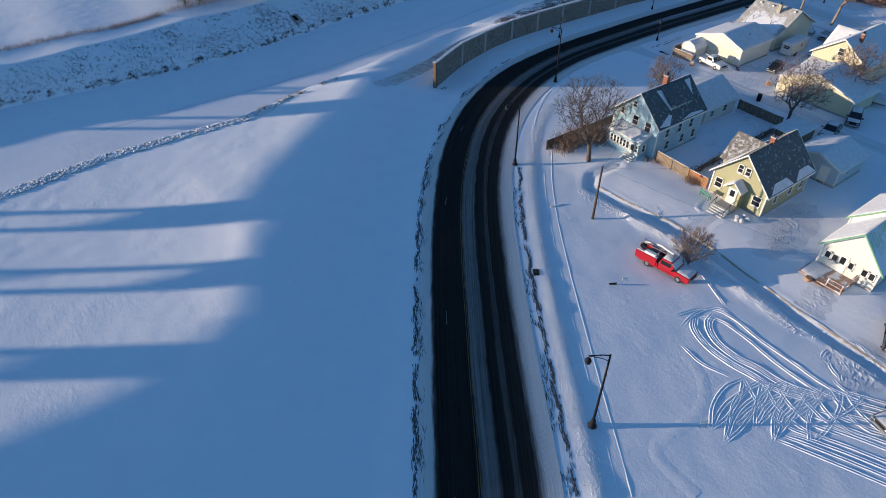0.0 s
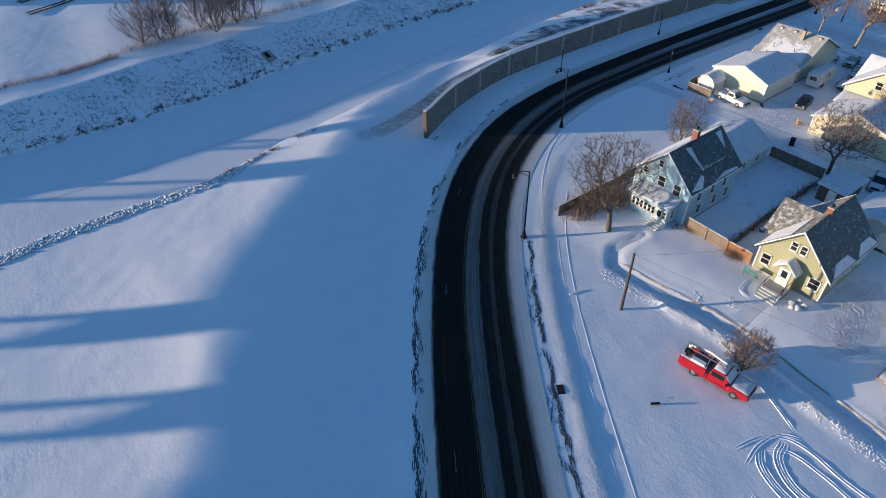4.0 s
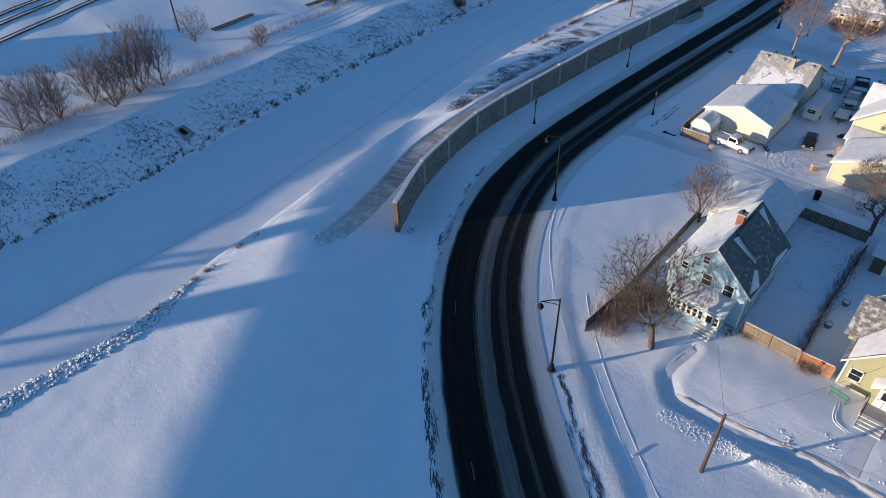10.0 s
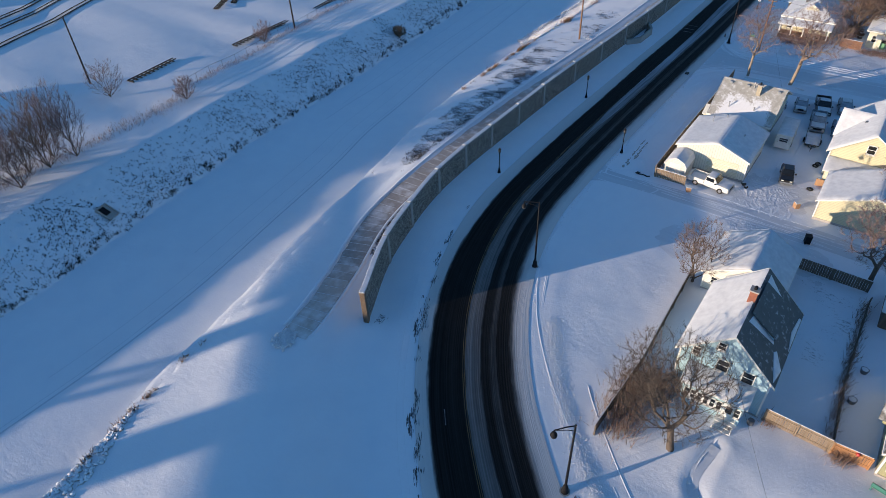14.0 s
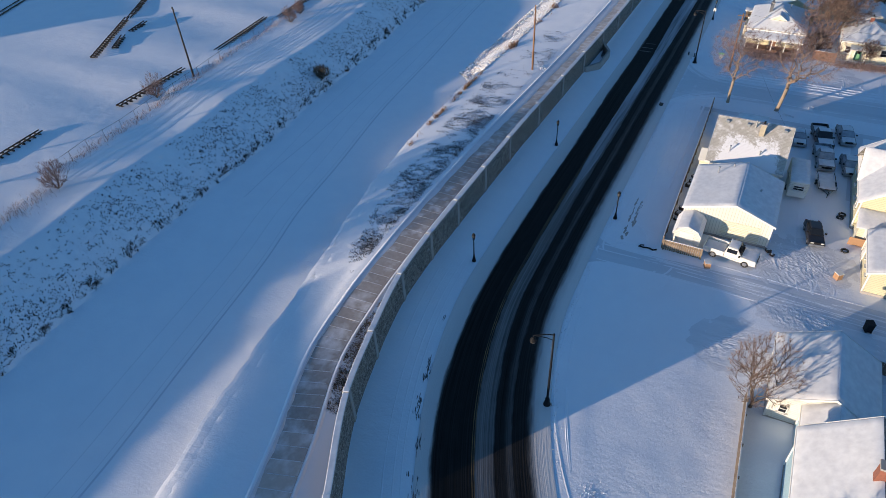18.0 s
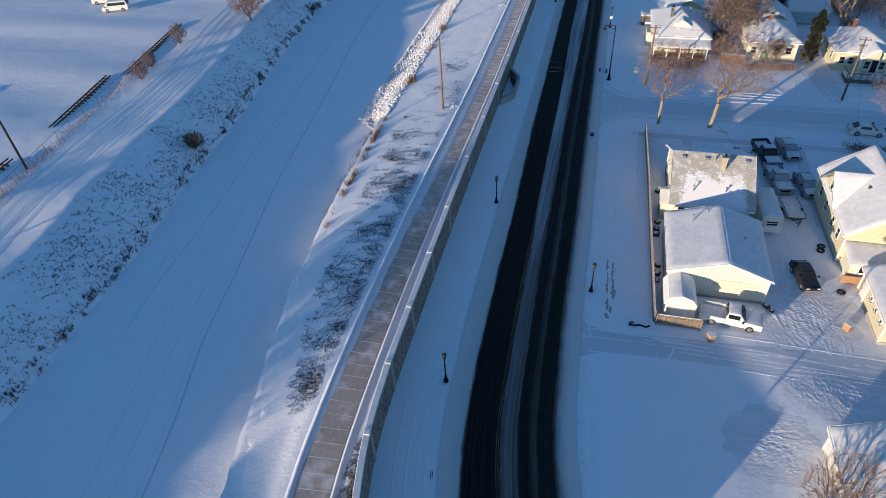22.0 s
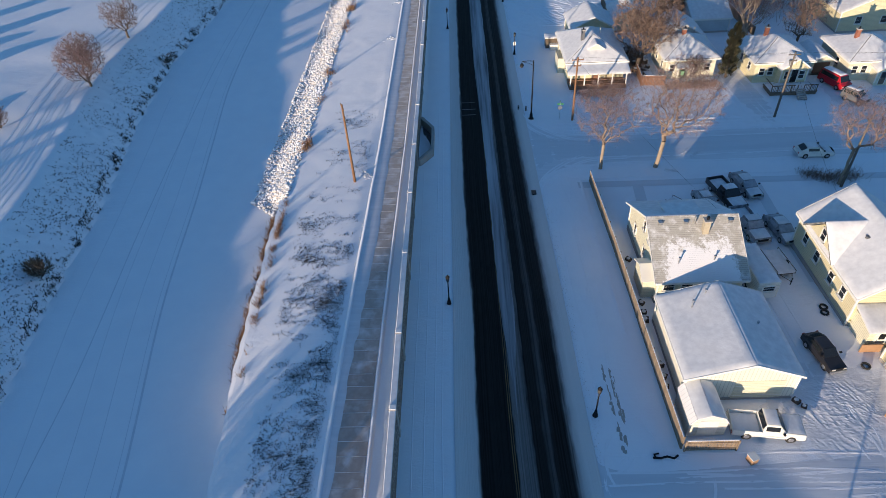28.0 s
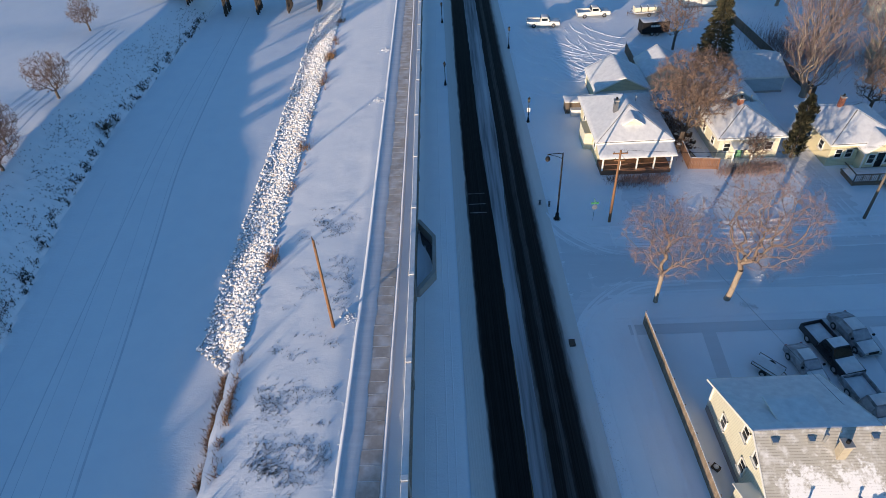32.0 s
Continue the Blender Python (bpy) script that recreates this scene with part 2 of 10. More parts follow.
M_RIM = mat("wheel_rim", (0.45, 0.45, 0.46), 0.35, 0.8, second=(0.35, 0.35, 0.36), scale=6)
M_RED = mat("red_car_paint", (0.40, 0.010, 0.022), 0.35, second=(0.30, 0.008, 0.016), scale=1.5)
M_CARWHITE = mat("white_car_paint", (0.74, 0.73, 0.68), 0.35, second=(0.62, 0.61, 0.56), scale=1.2)
M_CARBLACK = mat("black_car_paint", (0.015, 0.015, 0.018), 0.3, second=(0.03, 0.03, 0.034), scale=1.2)
M_CARGREY = mat("grey_car_paint", (0.10, 0.105, 0.115), 0.35, second=(0.16, 0.165, 0.175), scale=1.2)
M_LAMPGLASS = mat("lamp_glass", (0.55, 0.55, 0.5), 0.3, second=(0.45, 0.45, 0.42), scale=4)
M_LANTERN = mat("dark_lantern_glass", (0.03, 0.03, 0.032), 0.6, second=(0.10, 0.10, 0.095), scale=4)
M_TAILLIGHT = mat("tail_light", (0.35, 0.02, 0.02), 0.3, second=(0.25, 0.02, 0.02), scale=4)
M_TEAL = mat("teal_paint", (0.05, 0.19, 0.15), 0.6, second=(0.04, 0.14, 0.12), scale=3)
M_CRATE = mat("orange_brown_board", (0.38, 0.22, 0.12), 0.8, second=(0.28, 0.16, 0.09), scale=3)
M_SLUSH = mat("road_slush", (0.34, 0.35, 0.37), 0.8, second=(0.07, 0.07, 0.075), scale=0.9, amount=0.9, bump=0.012, stretch=(0.1, 3.0, 1), third=(0.48, 0.49, 0.52), third_scale=0.25, third_at=(0.5, 0.7), spec=0.2)
M_YELLOW_LINE = mat("yellow_line", (0.20, 0.11, 0.03), 0.7, second=(0.025, 0.02, 0.015), scale=0.7, amount=1.0)
M_WHITE_LINE = mat("white_line", (0.22, 0.22, 0.23), 0.7, second=(0.04, 0.04, 0.042), scale=1.2, amount=1.0)
M_SIGN_GREEN = mat("green_sign", (0.04, 0.22, 0.09), 0.5, second=(0.03, 0.17, 0.07), scale=4)
M_TIMBER = mat("creosote_timber", (0.03, 0.024, 0.02), 0.85, second=(0.06, 0.048, 0.04), scale=3)
M_BRICKRED = mat("red_plastic", (0.5, 0.03, 0.03), 0.5, second=(0.4, 0.03, 0.03), scale=4)


def glass_mat(name, tint):
    m = bpy.data.materials.new(name)
    m.use_nodes = True
    b = m.node_tree.nodes["Principled BSDF"]
    b.inputs["Base Color"].default_value = (*tint, 1)
    b.inputs["Roughness"].default_value = 0.06
    b.inputs["Specular IOR Level"].default_value = 0.7
    return m


M_PANE = glass_mat("window_glass", (0.015, 0.018, 0.022))
M_CARGLASS = glass_mat("car_glass", (0.012, 0.014, 0.016))


def banded(name, colour, other, pitch, axis="Z", depth=0.012, rough=0.6, snow=None, snow_at=(0.5, 0.6), snow_scale=0.5, dark=0.75):
    """Lapped boards, shingle courses or ribs: bands across an axis, with noise; snow: patches of lying snow."""
    m = bpy.data.materials.new(name)
    m.use_nodes = True
    nt = m.node_tree
    b = nt.nodes["Principled BSDF"]
    b.inputs["Roughness"].default_value = rough
    ge = nt.nodes.new("ShaderNodeTexCoord")
    sp = nt.nodes.new("ShaderNodeSeparateXYZ")
    nt.links.new(ge.outputs["Object"], sp.inputs[0])
    mod = nt.nodes.new("ShaderNodeMath")
    mod.operation = "FRACT"
    mul = nt.nodes.new("ShaderNodeMath")
    mul.operation = "MULTIPLY"
    mul.inputs[1].default_value = 1.0 / pitch
    nt.links.new(sp.outputs[axis], mul.inputs[0])
    nt.links.new(mul.outputs[0], mod.inputs[0])
    n = nt.nodes.new("ShaderNodeTexNoise")
    n.inputs["Scale"].default_value, n.inputs["Detail"].default_value = 1.3, 6
    nt.links.new(ge.outputs["Object"], n.inputs["Vector"])
    mx = nt.nodes.new("ShaderNodeMix")
    mx.data_type = "RGBA"
    mx.inputs["A"].default_value, mx.inputs["B"].default_value = (*colour, 1), (*other, 1)
    nt.links.new(n.outputs["Fac"], mx.inputs["Factor"])
    lip = nt.nodes.new("ShaderNodeMath")
    lip.operation = "LESS_THAN"
    lip.inputs[1].default_value = 0.16
    nt.links.new(mod.outputs[0], lip.inputs[0])
    joint = nt.nodes.new("ShaderNodeMix")
    joint.data_type = "RGBA"
    joint.inputs["B"].default_value = (*(c * dark for c in other), 1)
    nt.links.new(lip.outputs[0], joint.inputs["Factor"])
    nt.links.new(mx.outputs["Result"], joint.inputs["A"])
    out = joint.outputs["Result"]
    if snow:
        n2 = nt.nodes.new("ShaderNodeTexNoise")
        n2.inputs["Scale"].default_value, n2.inputs["Detail"].default_value, n2.inputs["Roughness"].default_value = snow_scale, 8, 0.6
        nt.links.new(ge.outputs["Object"], n2.inputs["Vector"])
        r = nt.nodes.new("ShaderNodeMapRange")
        r.inputs["From Min"].default_value, r.inputs["From Max"].default_value = snow_at
        nt.links.new(n2.outputs["Fac"], r.inputs["Value"])
        m3 = nt.nodes.new("ShaderNodeMix")
        m3.data_type = "RGBA"
        m3.inputs["B"].default_value = (*snow, 1)
        nt.links.new(r.outputs["Result"], m3.inputs["Factor"])
        nt.links.new(out, m3.inputs["A"])
        out = m3.outputs["Result"]
    nt.links.new(out, b.inputs["Base Color"])
    bp = nt.nodes.new("ShaderNodeBump")
    bp.inputs["Strength"].default_value, bp.inputs["Distance"].default_value = 0.6, depth
    nt.links.new(mod.outputs[0], bp.inputs["Height"])
    nt.links.new(bp.outputs["Normal"], b.inputs["Normal"])
    return m


SNOWC = (0.82, 0.83, 0.86)
M_CREAM = banded("cream_siding", (0.68, 0.62, 0.42), (0.60, 0.54, 0.36), 0.2)
M_PALE = banded("pale_cream_siding", (0.72, 0.69, 0.54), (0.63, 0.60, 0.46), 0.2)
M_WHITE = banded("white_siding", (0.74, 0.73, 0.66), (0.66, 0.65, 0.59), 0.2)
M_BLUE = banded("pale_blue_siding", (0.42, 0.60, 0.68), (0.34, 0.50, 0.58), 0.15)
M_BLUEGREY = banded("blue_grey_siding", (0.50, 0.58, 0.62), (0.42, 0.50, 0.54), 0.18)
M_OLIVE = banded("olive_yellow_siding", (0.41, 0.39, 0.23), (0.35, 0.335, 0.195), 0.18)
M_METAL_WHITE = banded("white_metal_cladding", (0.74, 0.72, 0.62), (0.66, 0.64, 0.55), 0.3, axis="Y", depth=0.02)
M_SHINGLE_DARK = banded("dark_slate_and_shaded_shingles", (0.05, 0.055, 0.06), (0.10, 0.105, 0.11), 0.2, snow=(0.60, 0.61, 0.64), snow_at=(0.56, 0.80), snow_scale=2.2)
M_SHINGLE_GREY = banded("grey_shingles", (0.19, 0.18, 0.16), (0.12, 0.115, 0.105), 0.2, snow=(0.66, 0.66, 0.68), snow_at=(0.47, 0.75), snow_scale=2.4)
M_SHINGLE_TAN = banded("pale_grey_shingles", (0.47, 0.445, 0.40), (0.40, 0.38, 0.34), 0.16, axis="X", snow=(0.80, 0.80, 0.81), snow_at=(0.50, 0.78), snow_scale=1.5)


def dusted_roof_mat():
    """Pale grey shingles with thin snow that thickens down the slope and leaves the verges bare; it breaks into speckles at its upper edge."""
    m = M_SHINGLE_TAN.copy()
    m.name = "snow_dusted_pale_shingles"
    nt = m.node_tree
    b = nt.nodes["Principled BSDF"]
    old = b.inputs["Base Color"].links[0].from_socket
    ge = nt.nodes.new("ShaderNodeNewGeometry")
    sp = nt.nodes.new("ShaderNodeSeparateXYZ")
    nt.links.new(ge.outputs["Position"], sp.inputs[0])

    def ramp(value, lo, hi):
        r = nt.nodes.new("ShaderNodeMapRange")
        r.inputs["From Min"].default_value, r.inputs["From Max"].default_value = lo, hi
        nt.links.new(value, r.inputs["Value"])
        return r.outputs["Result"]

    def calc(op, a, c):
        k = nt.nodes.new("ShaderNodeMath")
        k.operation = op
        for i, v in enumerate((a, c)):
            if isinstance(v, (int, float)):
                k.inputs[i].default_value = v
            else:
                nt.links.new(v, k.inputs[i])
        return k.outputs[0]

    def tex(scale):
        n = nt.nodes.new("ShaderNodeTexNoise")
        n.inputs["Scale"].default_value, n.inputs["Detail"].default_value, n.inputs["Roughness"].default_value = scale, 8, 0.65
        nt.links.new(ge.outputs["Position"], n.inputs["Vector"])
        return n.outputs["Fac"]

    down = ramp(sp.outputs["X"], 112.2, 108.9)
    verge = calc("MULTIPLY", ramp(sp.outputs["Y"], 50.3, 52.0), ramp(sp.outputs["Y"], 58.6, 56.6))
    amount = calc("MULTIPLY", calc("ADD", calc("MULTIPLY", down, 0.78), 0.10), verge)
    mask = ramp(calc("ADD", amount, calc("MULTIPLY", calc("SUBTRACT", calc("ADD", calc("MULTIPLY", tex(0.9), 0.6), calc("MULTIPLY", tex(4.5), 0.4)), 0.5), 2.2)), 0.36, 0.56)
    mx = nt.nodes.new("ShaderNodeMix")
    mx.data_type = "RGBA"
    mx.inputs["B"].default_value = (0.80, 0.80, 0.82, 1)
    nt.links.new(old, mx.inputs["A"])
    nt.links.new(mask, mx.inputs["Factor"])
    nt.links.new(mx.outputs["Result"], b.inputs["Base Color"])
    return m


M_DUSTED = dusted_roof_mat()
M_RIB_ROOF = banded("ribbed_snowy_roof", (0.80, 0.80, 0.80), (0.74, 0.74, 0.76), 0.35, axis="X", depth=0.02, dark=0.9)
M_GREEN_ROOF = banded("snow_dusted_green_metal_roof", (0.62, 0.72, 0.64), (0.50, 0.62, 0.53), 0.5, axis="X", depth=0.03, snow=SNOWC, snow_at=(0.40, 0.55))


def stone_mat():
    """Form-lined rubble stone: irregular blocks with dark joints."""
    m = bpy.data.materials.new("rubble_stone_face")
    m.use_nodes = True
    nt = m.node_tree
    b = nt.nodes["Principled BSDF"]
    b.inputs["Roughness"].default_value = 0.9
    ge = nt.nodes.new("ShaderNodeNewGeometry")
    mp = nt.nodes.new("ShaderNodeMapping")
    mp.inputs["Scale"].default_value = (1.0, 1.0, 1.7)
    nt.links.new(ge.outputs["Position"], mp.inputs["Vector"])
    vo = nt.nodes.new("ShaderNodeTexVoronoi")
    vo.feature, vo.inputs["Scale"].default_value = "DISTANCE_TO_EDGE", 2.3
    v2 = nt.nodes.new("ShaderNodeTexVoronoi")
    v2.inputs["Scale"].default_value = 2.3
    for v in (vo, v2):
        nt.links.new(mp.outputs["Vector"], v.inputs["Vector"])
    r = nt.nodes.new("ShaderNodeMapRange")
    r.inputs["From Max"].default_value = 0.10
    nt.links.new(vo.outputs["Distance"], r.inputs["Value"])
    hs = nt.nodes.new("ShaderNodeSeparateColor")
    nt.links.new(v2.outputs["Color"], hs.inputs[0])
    c1 = nt.nodes.new("ShaderNodeMix")
    c1.data_type = "RGBA"
    c1.inputs["A"].default_value, c1.inputs["B"].default_value = (0.085, 0.072, 0.06, 1), (0.22, 0.19, 0.155, 1)
    nt.links.new(hs.outputs[0], c1.inputs["Factor"])
    c2 = nt.nodes.new("ShaderNodeMix")
    c2.data_type = "RGBA"
    c2.inputs["A"].default_value = (0.40, 0.37, 0.33, 1)
    nt.links.new(r.outputs["Result"], c2.inputs["Factor"])
    nt.links.new(c1.outputs["Result"], c2.inputs["B"])
    nt.links.new(c2.outputs["Result"], b.inputs["Base Color"])
    bp = nt.nodes.new("ShaderNodeBump")
    bp.inputs["Distance"].default_value = 0.04
    nt.links.new(r.outputs["Result"], bp.inputs["Height"])
    nt.links.new(bp.outputs["Normal"], b.inputs["Normal"])
    return m


M_STONE = stone_mat()


def rock_snow_mat():
    """Rock with snow lying on whatever faces up."""
    m = M_ROCK.copy()
    m.name = "snow_capped_rock"
    nt = m.node_tree
    b = nt.nodes["Principled BSDF"]
    old = b.inputs["Base Color"].links[0].from_socket
    ge = nt.nodes.new("ShaderNodeNewGeometry")
    sp = nt.nodes.new("ShaderNodeSeparateXYZ")
    nt.links.new(ge.outputs["Normal"], sp.inputs[0])
    r = nt.nodes.new("ShaderNodeMapRange")
    r.inputs["From Min"].default_value, r.inputs["From Max"].default_value = 0.35, 0.6
    nt.links.new(sp.outputs["Z"], r.inputs["Value"])
    mx = nt.nodes.new("ShaderNodeMix")
    mx.data_type = "RGBA"
    mx.inputs["B"].default_value = (0.82, 0.83, 0.86, 1)
    nt.links.new(old, mx.inputs["A"])
    nt.links.new(r.outputs["Result"], mx.inputs["Factor"])
    nt.links.new(mx.outputs["Result"], b.inputs["Base Color"])
    return m


M_ROCKSNOW = rock_snow_mat()


def road_mat():
    """Wet asphalt with frozen slush in bands along the road; U runs along, V across in metres from the middle."""
    m = bpy.data.materials.new("wet_asphalt_with_slush")
    m.use_nodes = True
    nt = m.node_tree
    b = nt.nodes["Principled BSDF"]
    b.inputs["Roughness"].default_value = 0.85
    b.inputs["Specular IOR Level"].default_value = 0.12
    uv = nt.nodes.new("ShaderNodeUVMap")
    sp = nt.nodes.new("ShaderNodeSeparateXYZ")
    nt.links.new(uv.outputs["UV"], sp.inputs[0])

    def tex(sx, sy, sc, det):
        mp = nt.nodes.new("ShaderNodeMapping")
        mp.inputs["Scale"].default_value = (sx, sy, 1)
        nt.links.new(uv.outputs["UV"], mp.inputs["Vector"])
        n = nt.nodes.new("ShaderNodeTexNoise")
        n.inputs["Scale"].default_value, n.inputs["Detail"].default_value = sc, det
        nt.links.new(mp.outputs["Vector"], n.inputs["Vector"])
        return n.outputs["Fac"]

    def calc(op, a, c, clamp=False):
        k = nt.nodes.new("ShaderNodeMath")
        k.operation, k.use_clamp = op, clamp
        for i, v in enumerate((a, c)):
            if isinstance(v, (int, float)):
                k.inputs[i].default_value = v
            else:
                nt.links.new(v, k.inputs[i])
        return k.outputs[0]

    wob = calc("MULTIPLY", calc("SUBTRACT", tex(0.05, 0.3, 1.0, 6), 0.5), 0.4)
    fray = calc("MULTIPLY", calc("SUBTRACT", tex(0.45, 3.0, 1.0, 6), 0.5), 0.42)
    v = calc("ADD", calc("ADD", sp.outputs["Y"], wob), fray)
    t = calc("DIVIDE", calc("ADD", v, 6.0), 12.0, True)
    ramp = nt.nodes.new("ShaderNodeValToRGB")
    stops = [(-5.9, 0.70), (-4.7, 0.66), (-4.2, 0.50), (-3.85, 0.16), (-3.6, 0.024), (-2.5, 0.018), (-2.35, 0.075), (-2.0, 0.06), (-1.8, 0.02), (-1.05, 0.02), (-0.9, 0.13),
             (0.0, 0.18), (0.36, 0.16), (0.46, 0.025), (0.8, 0.017), (3.55, 0.017), (3.7, 0.08), (3.95, 0.6), (5.5, 0.72)]
    el = ramp.color_ramp.elements
    el[0].position, el[0].color = (stops[0][0] + 6) / 12, (stops[0][1],) * 3 + (1,)
    el[1].position, el[1].color = (stops[-1][0] + 6) / 12, (stops[-1][1],) * 3 + (1,)
    for p, c in stops[1:-1]:
        e = el.new((p + 6) / 12)
        e.color = (c, c, c, 1)
    nt.links.new(t, ramp.inputs["Fac"])
    streak = calc("ADD", calc("MULTIPLY", calc("SUBTRACT", tex(0.04, 9.0, 1.0, 6), 0.3), 2.6, True), calc("MULTIPLY", tex(0.6, 1.5, 1.0, 6), 0.7))
    mul = nt.nodes.new("ShaderNodeMix")
    mul.data_type, mul.blend_type = "RGBA", "MULTIPLY"
    nt.links.new(calc("SUBTRACT", 1.0, calc("MULTIPLY", ramp.outputs["Color"], 2.0, True)), mul.inputs["Factor"])
    nt.links.new(ramp.outputs["Color"], mul.inputs["A"])
    nt.links.new(streak, mul.inputs["B"])
    warm = nt.nodes.new("ShaderNodeMix")
    warm.data_type, warm.blend_type = "RGBA", "MULTIPLY"
    warm.inputs["Factor"].default_value = 1.0
    warm.inputs["B"].default_value = (1.0, 0.94, 0.90, 1)
    nt.links.new(mul.outputs["Result"], warm.inputs["A"])
    nt.links.new(warm.outputs["Result"], b.inputs["Base Color"])
    bp = nt.nodes.new("ShaderNodeBump")
    bp.inputs["Distance"].default_value = 0.015
    nt.links.new(streak, bp.inputs["Height"])
    nt.links.new(bp.outputs["Normal"], b.inputs["Normal"])
    return m


M_ROAD = road_mat()


# ---- mesh helpers ----
class Geo:
    def __init__(self):
        self.v, self.f, self.uv = [], [], None

    def add(self, verts, faces):
        n = len(self.v)
        self.v.extend(tuple(p) for p in verts)
        self.f.extend(tuple(i + n for i in q) for q in faces)
        return self

    def box(self, x0, x1, y0, y1, z0, z1):
        return self.add([(x, y, z) for z in (z0, z1) for y in (y0, y1) for x in (x0, x1)],
                        [(0, 2, 3, 1), (4, 5, 7, 6), (0, 1, 5, 4), (2, 6, 7, 3), (0, 4, 6, 2), (1, 3, 7, 5)])

    def obox(self, m, sx, sy, sz):
        """A box of full sizes sx, sy, sz centred in the pose m."""
        p = [m @ Vector((x * sx / 2, y * sy / 2, z * sz / 2)) for z in (-1, 1) for y in (-1, 1) for x in (-1, 1)]
        return self.add(p, [(0, 2, 3, 1), (4, 5, 7, 6), (0, 1, 5, 4), (2, 6, 7, 3), (0, 4, 6, 2), (1, 3, 7, 5)])

    def prism(self, poly, axis, a, b):
        """A polygon swept along an axis: its points are the other two coordinates, in order."""
        def at(p, d):
            return (d, p[0], p[1]) if axis == "x" else (p[0], d, p[1]) if axis == "y" else (p[0], p[1], d)
        n = len(poly)
        fs = [tuple(range(n)), tuple(range(2 * n - 1, n - 1, -1))] + [(i, i + n, (i + 1) % n + n, (i + 1) % n) for i in range(n)]
        return self.add([at(p, a) for p in poly] + [at(p, b) for p in poly], fs)

    def tube(self, pts, radii, n=8, cap=True):
        """A round tube through the points."""
        base = len(self.v)
        pts = [Vector(p) for p in pts]
        for i, p in enumerate(pts):
            d = (pts[min(i + 1, len(pts) - 1)] - pts[max(i - 1, 0)]).normalized()
            u = d.orthogonal().normalized() if abs(d.z) < 0.99 else Vector((1, 0, 0))
            u = (u - d * u.dot(d)).normalized()
            w = d.cross(u)
            r = radii[i] if isinstance(radii, (list, tuple)) else radii
            for k in range(n):
                a = 2 * math.pi * k / n
                self.v.append(tuple(p + u * (r * math.cos(a)) + w * (r * math.sin(a))))
        for i in range(len(pts) - 1):
            for k in range(n):
                a, b = base + i * n + k, base + i * n + (k + 1) % n
                self.f.append((a, b, b + n, a + n))
        if cap:
            self.f.append(tuple(base + k for k in range(n - 1, -1, -1)))
            self.f.append(tuple(base + (len(pts) - 1) * n + k for k in range(n)))
        return self

    def ball(self, c, r, n=8, squash=1.0):
        base = len(self.v)
        rows = n // 2
        for i in range(1, rows):
            th = math.pi * i / rows
            for k in range(n):
                a = 2 * math.pi * k / n
                self.v.append((c[0] + r * math.sin(th) * math.cos(a), c[1] + r * math.sin(th) * math.sin(a), c[2] + r * squash * math.cos(th)))
        top, bot = len(self.v), len(self.v) + 1
        self.v.extend([(c[0], c[1], c[2] + r * squash), (c[0], c[1], c[2] - r * squash)])
        for i in range(rows - 2):
            for k in range(n):
                a, b = base + i * n + k, base + i * n + (k + 1) % n
                self.f.append((a, a + n, b + n, b))
        for k in range(n):
            self.f.append((top, base + k, base + (k + 1) % n))
            e = base + (rows - 2) * n
            self.f.append((bot, e + (k + 1) % n, e + k))
        return self

    def mesh(self, name, material=None, smooth=False, bevel=0.0):
        me = bpy.data.meshes.new(name)
        me.from_pydata(self.v, [], self.f)
        if bevel:
            bm = bmesh.new()
            bm.from_mesh(me)
            bmesh.ops.recalc_face_normals(bm, faces=bm.faces[:])
            bmesh.ops.bevel(bm, geom=[e for e in bm.edges if e.is_manifold and e.calc_face_angle(0) > 0.5], offset=bevel, segments=1, affect="EDGES", clamp_overlap=True)
            bm.to_mesh(me)
            bm.free()
        if material:
            me.materials.append(material)
        if smooth:
            me.polygons.foreach_set("use_smooth", [True] * len(me.polygons))
        me.update()
        return me


def part(name, geo, material, parent=None, label="", smooth=False, bevel=0.0):
    ob = new(name, geo.mesh(name, material, smooth, bevel))
    if parent:
        ob.parent = parent
    if label:
        tagged(ob, label)
    return ob


def thing(name, label, category, at=(0, 0, 0), turn=0.0, group="", kind=""):
    """An Empty at a thing's base, which its parts hang under."""
    ob = new(name)
    ob.matrix_basis = pose(*at, 0, 0, turn)
    return tagged(ob, label, category, group, kind)


# ---- the plan ----
def curve(xs, ys):
    return lambda x: np.interp(x, xs, ys)


FAR_FOOT = curve([-400, -60, -3, 22, 37, 54, 72, 86, 95, 111, 129, 150, 172, 212, 400], [139, 115, 108.8, 106.8, 107.8, 111.0, 114, 115.6, 116.3, 118.8, 120.5, 124, 126, 123.5, 118])
FAR_TOP = curve([-400, -60, 0, 17, 45, 57, 74, 102, 130, 151, 165, 190, 212, 400], [147, 123, 114.5, 116, 119.5, 120.2, 123, 126, 127.5, 131, 133, 131.5, 129.5, 124])
NEAR_EDGE = curve([-400, -60, -6, 7, 25, 37, 47, 58, 71, 90, 105, 125, 147, 210, 400], [60, 73.5, 80.5, 82.5, 81.8, 84.5, 86.2, 88.6, 90.6, 94.3, 95.6, 96.6, 96.6, 96.6, 96])
CREST = curve([-400, -60, -11, 2.8, 9.5, 15, 22, 27.3, 37.7, 45, 58, 70, 400], [8, 16, 26, 34.2, 41.8, 51.2, 58.9, 63.2, 72.0, 79.0, 85.6, 88.5, 92])
